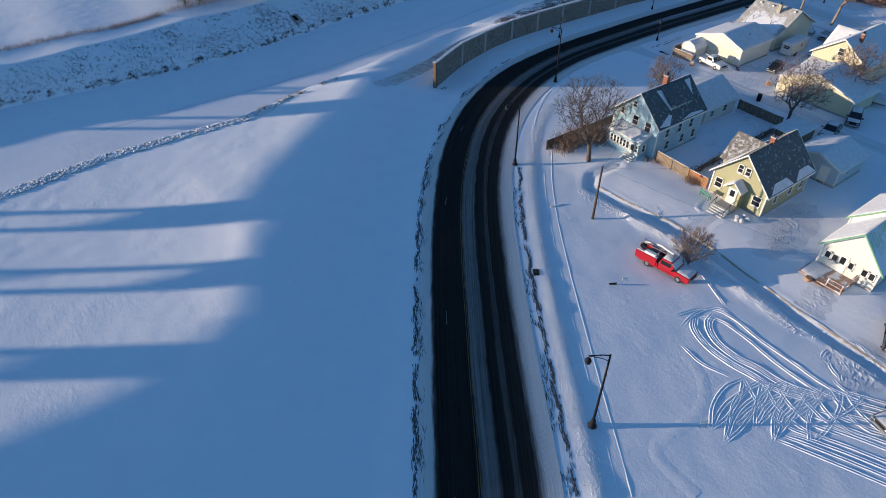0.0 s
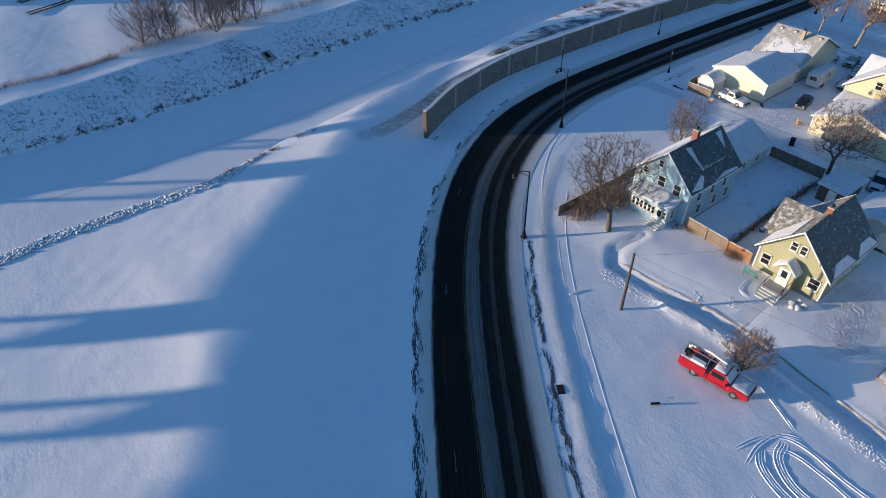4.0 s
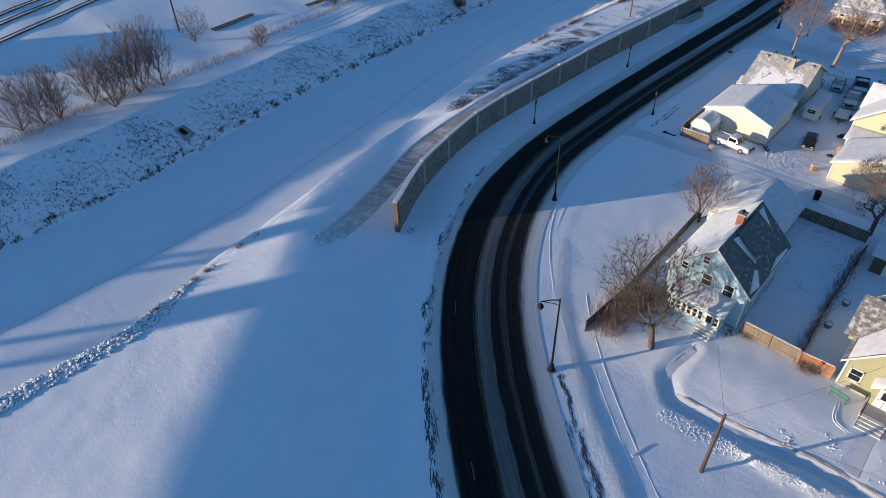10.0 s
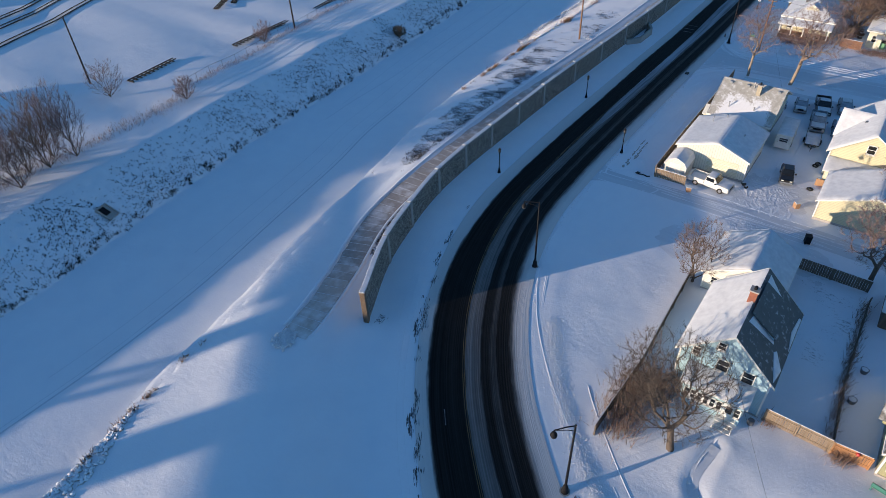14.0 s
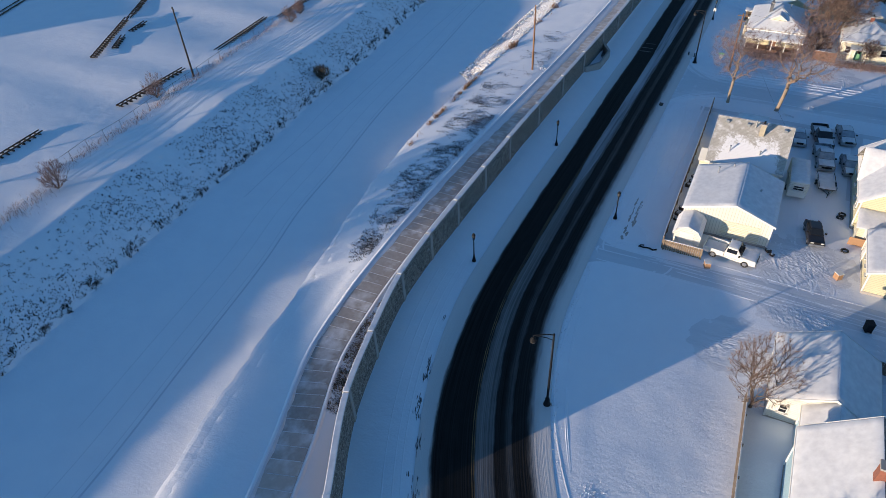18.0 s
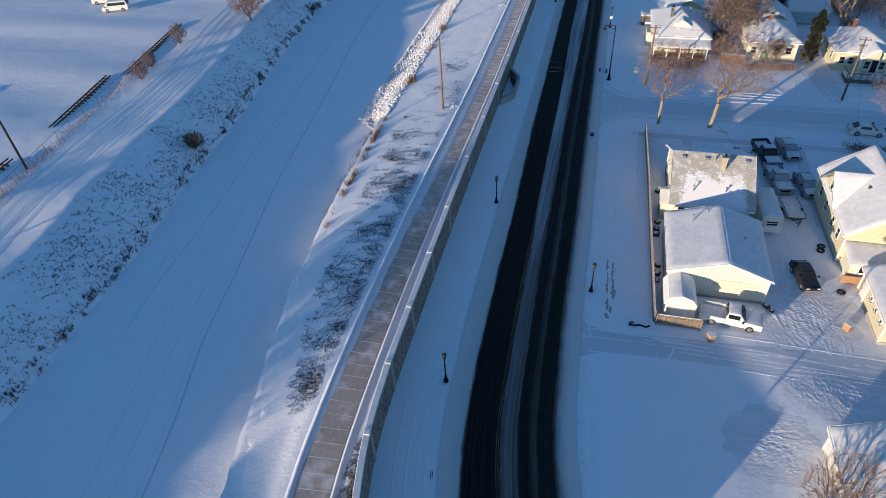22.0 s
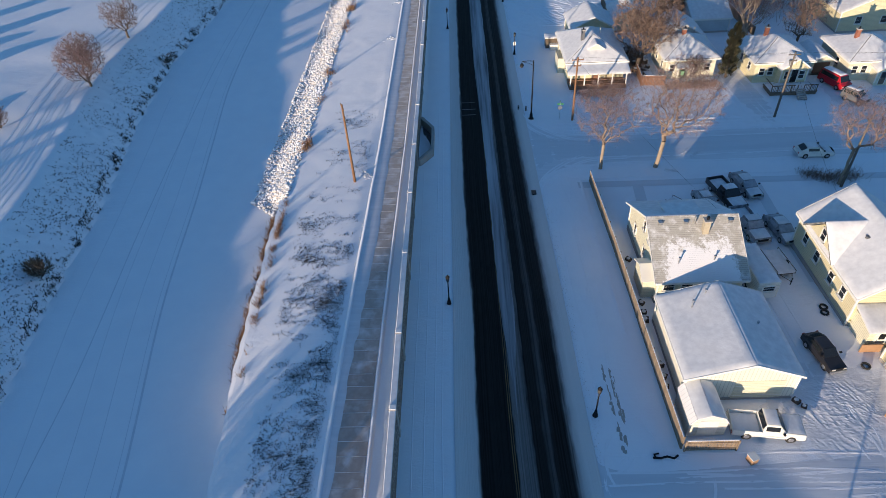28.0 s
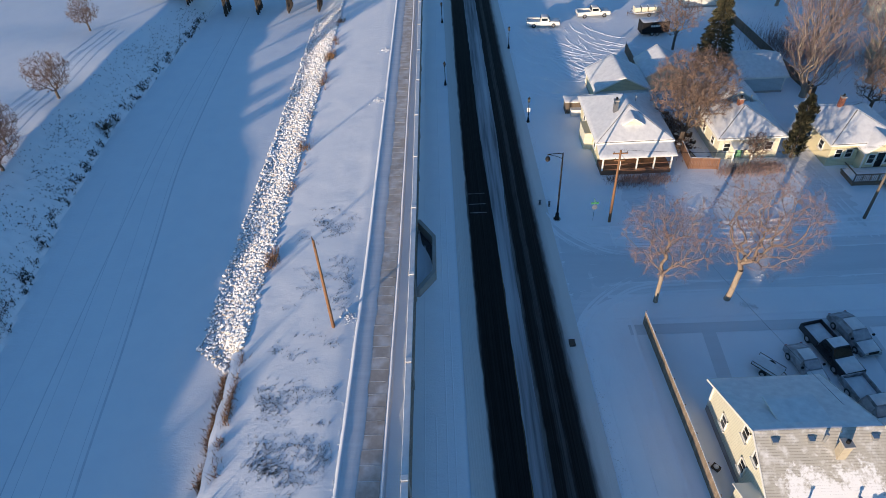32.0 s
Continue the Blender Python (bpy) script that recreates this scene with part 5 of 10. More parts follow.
    m = Matrix.Translation((q0 + q1) / 2 - Vector((0.03, 0, -0.02))) @ pose(0, 0, 0, 0, math.degrees(math.atan2(q1.z - q0.z, q0.x - q1.x)))
    part("rear_window", Geo().obox(m, (q1 - q0).length * 0.7, W - 0.5, 0.02), pane, c)
    for wx in wb:
        for s in (-1, 1):
            wheel(v, wx, s * (W / 2 - 0.1), r, 0.22)
    part("front_bumper", Geo().box(h - 0.08, h + 0.06, -W / 2 + 0.05, W / 2 - 0.05, 0.38, 0.56), M_METAL, v, bevel=0.02)
    part("rear_bumper", Geo().box(-h - 0.06, -h + 0.06, -W / 2 + 0.05, W / 2 - 0.05, 0.42, 0.58), M_METAL, v, bevel=0.02)
    for s in (-1, 1):
        part("headlight", Geo().box(h - 0.04, h + 0.02, s * (W / 2 - 0.3) - 0.15, s * (W / 2 - 0.3) + 0.15, 0.66, 0.8), M_LAMPGLASS, b)
        part("tail_light", Geo().box(-h - 0.02, -h + 0.03, s * (W / 2 - 0.16) - 0.09, s * (W / 2 - 0.16) + 0.09, 0.64, 0.88), M_TAILLIGHT, b)
        part("mirror", Geo().box(cab[0][0] - 0.28, cab[0][0] - 0.12, s * (W / 2 + 0.08) - 0.1, s * (W / 2 + 0.08) + 0.1, 1.05, 1.2), M_BLACK, c, bevel=0.02)
    part("grille", Geo().box(h - 0.05, h + 0.015, -W / 2 + 0.42, W / 2 - 0.42, 0.62, 0.84), M_BLACK, b)
    if kind == "pickup":
        bl0, bl1 = -h, -h * 0.2
        for s in (-1, 1):
            part("bed_side", Geo().box(bl0, bl1, s * W / 2 - (0.09 if s > 0 else 0), s * W / 2 + (0.09 if s < 0 else 0), 0.55, 1.08), paint, v, bevel=0.02)
        part("tailgate", Geo().box(bl0 - 0.02, bl0 + 0.06, -W / 2 + 0.09, W / 2 - 0.09, 0.6, 1.08), paint, v, bevel=0.015)
        part("bed_floor", Geo().box(bl0 + 0.06, bl1, -W / 2 + 0.09, W / 2 - 0.09, 0.6, 0.68), M_CARGREY, v)
        if snow:
            q = [(bl0 + 0.08, -W / 2 + 0.1, 0.72), (bl1 - 0.02, -W / 2 + 0.1, 0.72), (bl1 - 0.02, W / 2 - 0.1, 0.72), (bl0 + 0.08, W / 2 - 0.1, 0.72)]
            part("bed_snow", snow_quad(q, random, 0.12, 0.1, 0.4), M_ROOFSNOW, v, "snow lying in the truck bed", smooth=True)
    if snow:
        k2 = W / 2 - 0.3
        q = [(min(xs) + 0.02, -k2, top + 0.005), (max(xs) - 0.02, -k2, top + 0.005), (max(xs) - 0.02, k2, top + 0.005), (min(xs) + 0.02, k2, top + 0.005)]
        part("roof_snow", snow_quad(q, random, snow, 0.1, 0.4), M_ROOFSNOW, c, "snow on the roof", smooth=True)
        hx0, hx1 = cab[0][0] + 0.08, h - 0.1
        zh = [z for x_, z in body if x_ > h * 0.3 and z > 0.65]
        z0, z1 = max(zh) + 0.012, sorted(zh)[0] + 0.012
        if hx1 - hx0 > 0.3:
            q = [(hx0, -W / 2 + 0.14, z0), (hx1, -W / 2 + 0.16, z1 + (0 if kind == "sedan" else 0.0)), (hx1, W / 2 - 0.16, z1), (hx0, W / 2 - 0.14, z0)]
            part("bonnet_snow", snow_quad(q, random, snow, 0.1, 0.4), M_ROOFSNOW, b, "snow on the bonnet", smooth=True)
    return v


# ---- west lots ----
def blue_house():
    z0 = 0.35
    h = thing("house", "pale blue wooden house with a dark slate roof and glazed porch", "house", (0, 0, z0))
    x0, x1, y0, y1, eave, ridge, rm = 62.1, 71.0, 39.4, 46.4, 4.5, 7.7, 42.8
    gable_walls(h, x0, x1, y0, y1, eave, ridge, "x", M_BLUE, rm)
    gable_roof(h, x0, x1, y0, y1, eave, ridge, "x", 0.35, (M_SHINGLE_DARK, M_SHINGLE_DARK), (False, True), rm)
    # shed dormer on the shaded slope
    s = (ridge - eave) / (rm - y0)
    q = [(65.2, 40.2, eave + 1.5), (69.6, 40.2, eave + 1.5), (69.6, 42.5, ridge + 0.1), (65.2, 42.5, ridge + 0.1)]
    d = part("dormer", Geo().prism([(40.4, eave + 0.6), (42.6, ridge - 0.1), (40.4, eave + 1.36)], "x", 65.4, 69.4), M_BLUE, h, "shed dormer on the roof")
    part("dormer_roof", slab(q, 0.14), M_SHINGLE_DARK, d)
    up = lambda px, py: (px, py, eave + s * (py - y0) + 0.17)
    for strip_ in ([up(65.1, 40.3), up(65.38, 40.35), up(65.3, 42.4), up(64.3, 42.5)], [up(62.0, 39.3), up(63.8, 39.1), up(64.9, 39.9), up(64.5, 40.1)], [up(69.66, 41.2), up(70.1, 41.0), up(70.9, 42.5), up(69.8, 42.5)], [up(66.0, 39.12), up(70.6, 39.12), up(70.4, 39.3), up(68.2, 39.45)]):
        part("roof_snow", snow_quad(strip_, random, 0.06, 0.1, 0.4), M_ROOFSNOW, h, "drift of snow beside the dormer", smooth=True)
    for ux in (66.4, 68.4):
        window(h, "-y", 40.38, ux, eave + 1.05, 0.5, 0.5, bars=0)
    for uy, z, w, hh in ((43.5, 6.1, 0.6, 0.8), (45.2, 4.6, 0.6, 0.8), (43.0, 4.1, 0.9, 1.25), (41.0, 3.9, 0.9, 1.25)):
        window(h, "-x", x0, uy, z, w, hh)
    for ux, z in ((64.0, 3.2), (66.5, 3.2), (68.8, 3.2), (64.5, 1.4), (67.5, 1.4), (69.8, 1.4)):
        window(h, "-y", y0, ux, z, 0.8, 1.2)
    chimney(h, 66.7, 43.0, 7.0, 8.9, 0.6, M_BRICK)
    # glazed porch
    p0, p1, pe = 60.3, 62.1, 2.55
    pw = part("porch", Geo().box(p0, p1 - 0.003, 40.4, 45.2, -0.4, pe), M_BLUE, h, "enclosed porch with a row of windows")
    q = [(p0 - 0.3, 40.1, pe + 0.12), (p0 - 0.3, 45.5, pe + 0.12), (p1, 45.5, pe + 0.75), (p1, 40.1, pe + 0.75)]
    pr = part("porch_roof", slab(q, 0.14), M_TRIM, h)
    part("roof_snow", snow_quad(q, random, 0.11), M_ROOFSNOW, pr, "snow on the porch roof", smooth=True)
    for k in range(6):
        window(h, "-x", p0, 44.75 - 0.52 * k, 1.55, 0.42, 1.0, bars=1)
    door(h, "-x", p0, 41.35, 0.1, 0.8, 2.0, M_TRIM, "white porch door")
    window(h, "-x", p0, 40.7, 1.55, 0.4, 1.0)
    window(h, "-y", 40.4, 61.2, 1.5, 0.6, 1.0)
    steps(h, "-x", p0, 41.35, 1.5, 4, 0.16, 0.3, M_TRIM)
    for sy in (40.65, 42.05):
        part("handrail", Geo().tube([(p0, sy, 1.05), (p0 - 1.2, sy, 0.5)], 0.03, 6).tube([(p0 - 1.15, sy, -0.3), (p0 - 1.15, sy, 0.55)], 0.03, 6), M_TRIM, h)
    part("corner_barrel", Geo().tube([(61.2, 39.6, -0.2), (61.2, 39.6, 0.55)], [0.28, 0.26], 12), M_CARGREY, h)
    # rear wing between the house and the garage
    gable_walls(h, 71.0, 74.8, 42.2, 46.0, 2.6, 4.0, "x", M_BLUE, None, False)
    gable_roof(h, 71.0, 74.8, 42.2, 46.0, 2.6, 4.0, "x", 0.2, (M_SHINGLE_GREY, M_SHINGLE_GREY), (True, True))


blue_house()


def back_garage():
    h = thing("garage", "long pale garage with a snow-covered gable roof", "garage", (0, 0, 0.2))
    gable_walls(h, 75.1, 81.9, 41.2, 48.2, 2.5, 4.4, "x", M_WHITE, 44.4)
    gable_roof(h, 75.1, 81.9, 41.2, 48.2, 2.5, 4.4, "x", 0.3, (M_SHINGLE_GREY, M_SHINGLE_GREY), (True, True), 44.4)
    for ux in (76.6, 79.6):
        window(h, "-y", 41.2, ux, 1.5, 0.8, 0.9)
    window(h, "-x", 75.1, 42.0, 1.6, 0.6, 0.8)
    window(h, "-x", 75.1, 47.2, 1.6, 0.6, 0.8)


back_garage()


def olive_house():
    h = thing("house", "olive-yellow wooden house with grey shingle roof and front stoop", "house", (0, 0, 0.4))
    x0, x1, y0, y1, eave, ridge = 61.8, 70.6, 24.2, 30.8, 3.2, 6.5
    gable_walls(h, x0, x1, y0, y1, eave, ridge, "x", M_OLIVE)
    # slope turned from the sun has its shade put in as darker shingles
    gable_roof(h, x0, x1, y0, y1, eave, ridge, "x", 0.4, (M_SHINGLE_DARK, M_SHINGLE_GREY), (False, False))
    # cross gable on the sunny slope
    w = part("cross_gable", Geo().prism([(64.6, eave - 0.6), (68.8, eave - 0.6), (68.8, eave + 0.2), (66.7, 5.6), (64.6, eave + 0.2)], "y", 28.0, 31.6), M_OLIVE, h)
    for sx, xe in ((-1, 64.2), (1, 69.2)):
        q = [(xe, 32.0, eave + 0.05), (xe, 27.9, eave + 0.05), (66.7, 27.9, 5.9), (66.7, 32.0, 5.9)]
        r = part("cross_roof", slab(q, 0.14), M_SHINGLE_GREY, h)
        if sx > 0:
            part("roof_snow", snow_quad(q, random, 0.09), M_ROOFSNOW, r, "snow on the roof", smooth=True)
    q = [(61.5, 30.9, eave + 0.08), (64.3, 30.9, eave + 0.08), (66.0, 28.6, 5.65), (61.5, 28.6, 5.65)]
    part("roof_snow", snow_quad(q, random, 0.06, 0.3), M_ROOFSNOW, h, "wind-packed snow on the roof", smooth=True)
    for qa, qb in ((62.0, 66.4), (66.9, 70.9)):
        z0_, z1_ = eave - 0.34, eave + 0.36
        q = [(qa, y0 - 0.36, z0_ + 0.17), (qb, y0 - 0.36, z0_ + 0.17), (qb - 0.8, y0 + 0.34, z1_ + 0.17), (qa + 1.3, y0 + 0.34, z1_ + 0.17)]
        part("roof_snow", snow_quad(q, random, 0.03, 0.3), M_ROOFSNOW, h, "patch of snow left above the eave", smooth=True)
    chimney(h, 66.2, 27.6, 6.0, 7.3, 0.5, M_BRICK)
    for uy, z, ww, hh in ((29.9, 1.75, 0.9, 1.2), (25.1, 1.75, 1.0, 1.2)):
        window(h, "-x", x0, uy, z, ww, hh, bars=1)
    for uy in (27.05, 27.95):
        window(h, "-x", x0, uy, 4.55, 0.62, 0.95)
    for ux in (64.0, 67.0, 69.3):
        window(h, "-y", y0, ux, 1.7, 0.8, 1.1)
    # gabled entry porch and stoop
    part("entry", Geo().prism([(26.6, -0.3), (28.4, -0.3), (28.4, 2.5), (27.5, 3.3), (26.6, 2.5)], "x", 60.8, x0 - 0.003), M_OLIVE, h, "small gabled entry porch")
    for ye in (26.3, 28.7):
        q = [(60.4, ye, 2.45), (61.8, ye, 2.45), (61.8, 27.5, 3.48), (60.4, 27.5, 3.48)]
        r = part("entry_roof", slab(q, 0.1), M_TRIM, h)
        part("roof_snow", snow_quad(q, random, 0.08, 0.08, 0.4), M_ROOFSNOW, r, "snow on the entry roof", smooth=True)
    door(h, "-x", 60.8, 27.5, 0.55, 0.9, 1.9, M_TRIM, "white front door")
    part("stoop", Geo().box(59.4, 60.8, 26.5, 28.5, -0.4, 0.6), M_CONCRETE, h, bevel=0.02)
    steps(h, "-x", 59.4, 27.5, 1.9, 4, 0.15, 0.3, M_TRIM)
    for sy in (26.6, 28.4):
        part("handrail", Geo().tube([(60.7, sy, 1.5), (59.4, sy, 1.5), (58.3, sy, 0.9)], 0.03, 6).tube([(59.4, sy, 0.6), (59.4, sy, 1.5)], 0.03, 6).tube([(58.3, sy, 0), (58.3, sy, 0.9)], 0.03, 6), M_BLACK, h)


olive_house()


def white_green_house():
    h = thing("house", "cream house with snow-dusted green metal roof and wooden deck", "house", (0, 0, 0.4))
    x0, x1, y0, y1 = 59.6, 64.4, 10.9, 16.4
    gable_walls(h, x0, x1, y0, y1, 2.7, 5.5, "x", M_WHITE, 13.5)
    gable_roof(h, x0, x1, y0, y1, 2.7, 5.5, "x", 0.4, (M_GREEN_ROOF, M_GREEN_ROOF), (False, True), 13.5, M_GREEN_TRIM)
    # taller, wider part behind
    gable_walls(h, 64.4, 71.0, 9.4, 16.6, 3.5, 6.3, "x", M_WHITE, 13.3)
    gable_roof(h, 64.8, 71.0, 9.4, 16.6, 3.5, 6.3, "x", 0.4, (M_GREEN_ROOF, M_GREEN_ROOF), (False, True), 13.3, M_GREEN_TRIM)
    for uy, w in ((15.7, 0.55), (15.0, 0.55), (13.4, 0.5), (12.1, 0.55), (11.4, 0.55)):
        window(h, "-x", x0, uy, 1.6, w, 0.8, bars=0)
    door(h, "-x", x0, 14.25, 0.36, 0.8, 1.9, M_TRIM, "white front door")
    dk = part("deck", Geo().box(56.7, 59.57, 12.4, 16.6, 0.12, 0.26), M_DECK, h, "red-brown wooden deck partly cleared of snow")
    for k in range(16):
        part("deck_board", Geo().box(56.7, 59.5, 12.48 + 0.25 * k, 12.69 + 0.25 * k, 0.264, 0.29), M_DECK, dk)
    for px, py in ((56.8, 12.5), (56.8, 13.9), (58.2, 12.5), (59.4, 12.5)):
        part("deck_post", Geo().box(px - 0.06, px + 0.06, py - 0.06, py + 0.06, -0.3, 1.1), M_DECK, h)
    for zz in (0.6, 1.05):
        part("deck_rail", Geo().box(56.75, 56.85, 12.5, 13.9, zz, zz + 0.08).box(56.8, 59.5, 12.46, 12.54, zz, zz + 0.08), M_DECK, h)
    part("deck_snow", snow_quad([(56.75, 14.9, 0.295), (59.5, 14.6, 0.295), (59.5, 16.5, 0.295), (56.75, 16.5, 0.295)], random, 0.1, 0.2, 0.4), M_ROOFSNOW, dk, "snow drifted over the deck", smooth=True)
    steps(h, "-x", 56.7, 14.6, 1.2, 1, 0.14, 0.3, M_DECK)
    part("plant_tub", Geo().tube([(56.4, 15.4, -0.2), (56.4, 15.4, 0.35)], [0.3, 0.34], 12), M_CRATE, h)
    return h


white_green_house()


def small_garage(x0, x1, y0, y1, eave, ridge, axis, material, label, name="garage", z=None, snows=(True, True), ridge_at=None):
    h = thing(name, label, "garage" if name == "garage" else name, (0, 0, height((x0 + x1) / 2, (y0 + y1) / 2) if z is None else z))
    gable_walls(h, x0, x1, y0, y1, eave, ridge, axis, material, ridge_at)
    gable_roof(h, x0, x1, y0, y1, eave, ridge, axis, 0.3, (M_SHINGLE_GREY, M_SHINGLE_GREY), snows, ridge_at)
    return h


g1 = small_garage(74.2, 80.4, 22.4, 28.0, 2.4, 3.5, "x", M_BLUEGREY, "blue-grey garage behind the olive house under snow")
window(g1, "-y", 22.4, 76.5, 1.5, 0.7, 0.7)
door(g1, "-x", 74.2, 24.0, 0.1, 0.9, 2.0, M_TRIM, glazed=False)
lean_to = thing("shed", "low grey shed with a flat snow-covered roof", "shed", (0, 0, 0.3))
part("wall", Geo().box(78.6, 83.6, 30.2, 33.0, -0.3, 1.95), M_DARK_WOOD, lean_to)
q = [(78.3, 29.9, 2.1), (83.9, 29.9, 2.1), (83.9, 33.3, 2.3), (78.3, 33.3, 2.3)]
lr = part("roof", slab(q, 0.14), M_TRIM, lean_to)
part("roof_snow", snow_quad(q, random, 0.14), M_ROOFSNOW, lr, "snow on the flat roof", smooth=True)
part("door", Geo().box(78.56, 78.6, 31.0, 31.9, 0, 1.8), M_TRIM, lean_to)

# fences
fence("board_fence", "weathered tan board fence in front of the blue house yard", [(62.1, 38.9), (61.9, 34.0)], 1.5, M_TAN_WOOD, z_off=-0.05)
gate = fence("garden_gate", "new orange-brown wooden gate section with a red ornament", [(61.9, 33.9), (62.0, 31.3)], 1.4, M_ORANGE_WOOD, z_off=-0.05)
part("ornament", Geo().ball((61.82, 32.3, height(61.9, 32.3) + 1.25), 0.16, 8), M_BRICKRED, gate, "red bow on the gate")
fence("board_fence", "dark weathered board fence along the snowy empty lot", [(53.4, 49.6), (62.2, 49.2), (76.5, 49.7)], 1.3, M_DARK_WOOD, board=0.2)
fence("board_fence", "dark wooden fence at the back of the yard", [(83.3, 41.2), (83.2, 34.5)], 1.4, M_DARK_WOOD, board=0.2)
fence("wire_fence", "low dark fence overgrown with brush between two yards", [(62.0, 33.9), (70.0, 34.3), (81.4, 34.2)], 0.9, M_DARK_WOOD, board=0.12, gap=0.25, cap_snow=False)


def brush(name, label, pts, n, hmax, seed, material, width=0.5, kind="stuff", category="bushes"):
    """A strip of thin bare stems along a line."""
    rng = random.Random(seed)
    g = Geo()
    xy = []
    for k in range(n):
        i = rng.randrange(len(pts) - 1)
        u = rng.random()
        xy.append((pts[i][0] + (pts[i + 1][0] - pts[i][0]) * u + rng.gauss(0, width), pts[i][1] + (pts[i + 1][1] - pts[i][1]) * u + rng.gauss(0, width)))
    zs = snow_z(np.array([p[0] for p in xy]), np.array([p[1] for p in xy]))
    for (x, y), z in zip(xy, zs):
        hh = hmax * rng.uniform(0.35, 1.0)
        d = Vector((rng.gauss(0, 0.3), rng.gauss(0, 0.3), 1)).normalized()
        p = Vector((x, y, z - 0.05))
        w = Vector((rng.uniform(-1, 1), rng.uniform(-1, 1), 0)).normalized() * rng.uniform(0.012, 0.03)
        c = g.v
        m = len(c)
        e = p + d * hh
        c += [tuple(p - w), tuple(p + w), tuple(e)]
        g.f.append((m, m + 1, m + 2))
        if rng.random() < 0.6:
            s = p + d * hh * 0.5
            e2 = s + Vector((rng.gauss(0, 0.5), rng.gauss(0, 0.5), 0.7)) * hh * 0.4
            m = len(c)
            c += [tuple(s - w * 0.7), tuple(s + w * 0.7), tuple(e2)]
            g.f.append((m, m + 1, m + 2))
    ob = part(name, g, material)
    return tagged(ob, label, category, kind=kind)


brush("hedge_brush", "bare brown brush growing along the yard fence", [(62.5, 34.2), (81, 34.4)], 900, 1.3, 71, M_TWIG, 0.25)
brush("hedge_brush", "bare brown brush beside the garden gate", [(61.5, 33.6), (61.9, 32.6)], 260, 1.4, 72, M_TWIG, 0.35)
brush("hedge_brush", "tangled bare shrubs below the old tree", [(54.5, 48.2), (59.5, 48.4), (60.5, 46.5)], 2400, 2.6, 73, M_TWIG, 0.9)
brush("hedge_brush", "bare shrubs beside the blue house wall", [(61.6, 38.6), (63.0, 38.3)], 200, 0.8, 74, M_TWIG, 0.35)

# trees
tree(55.4, 44.0, 10.6, 3, "old bare tree with a crooked trunk and dense twigs", radius=4.9, base=0.22, trunk_r=0.26, n=800, pull=0.5, off=(0.9, 1.4), twigs=7, twig_len=0.85, twig_r=0.007, gaps=0.2, twig=M_BARK)
tree(75.6, 49.2, 7.6, 5, "slender bare tree with reddish twigs beside the fence", radius=2.7, base=0.12, trunk_r=0.13, n=420, pull=0.7, twigs=7, twig_len=0.7, twig_r=0.007, up=0.5)
tree(84.9, 34.6, 9.2, 7, "bare spreading tree with tan twigs beside the alley", radius=4.4, base=0.25, trunk_r=0.22, twig=M_TWIG_TAN, n=620, twig_len=0.7)
tree(49.3, 24.2, 4.4, 9, "small round bare tree behind the red truck", radius=2.2, base=0.16, trunk_r=0.10, n=380, pull=0.95, up=0.5, twigs=7, twig_len=0.6, twig_r=0.007)
tree(100.2, 33.6, 8.5, 11, "bare tree with tan twigs behind the cream building", radius=3.8, base=0.28, trunk_r=0.2, twig=M_TWIG_TAN, n=560, twig_len=0.6)

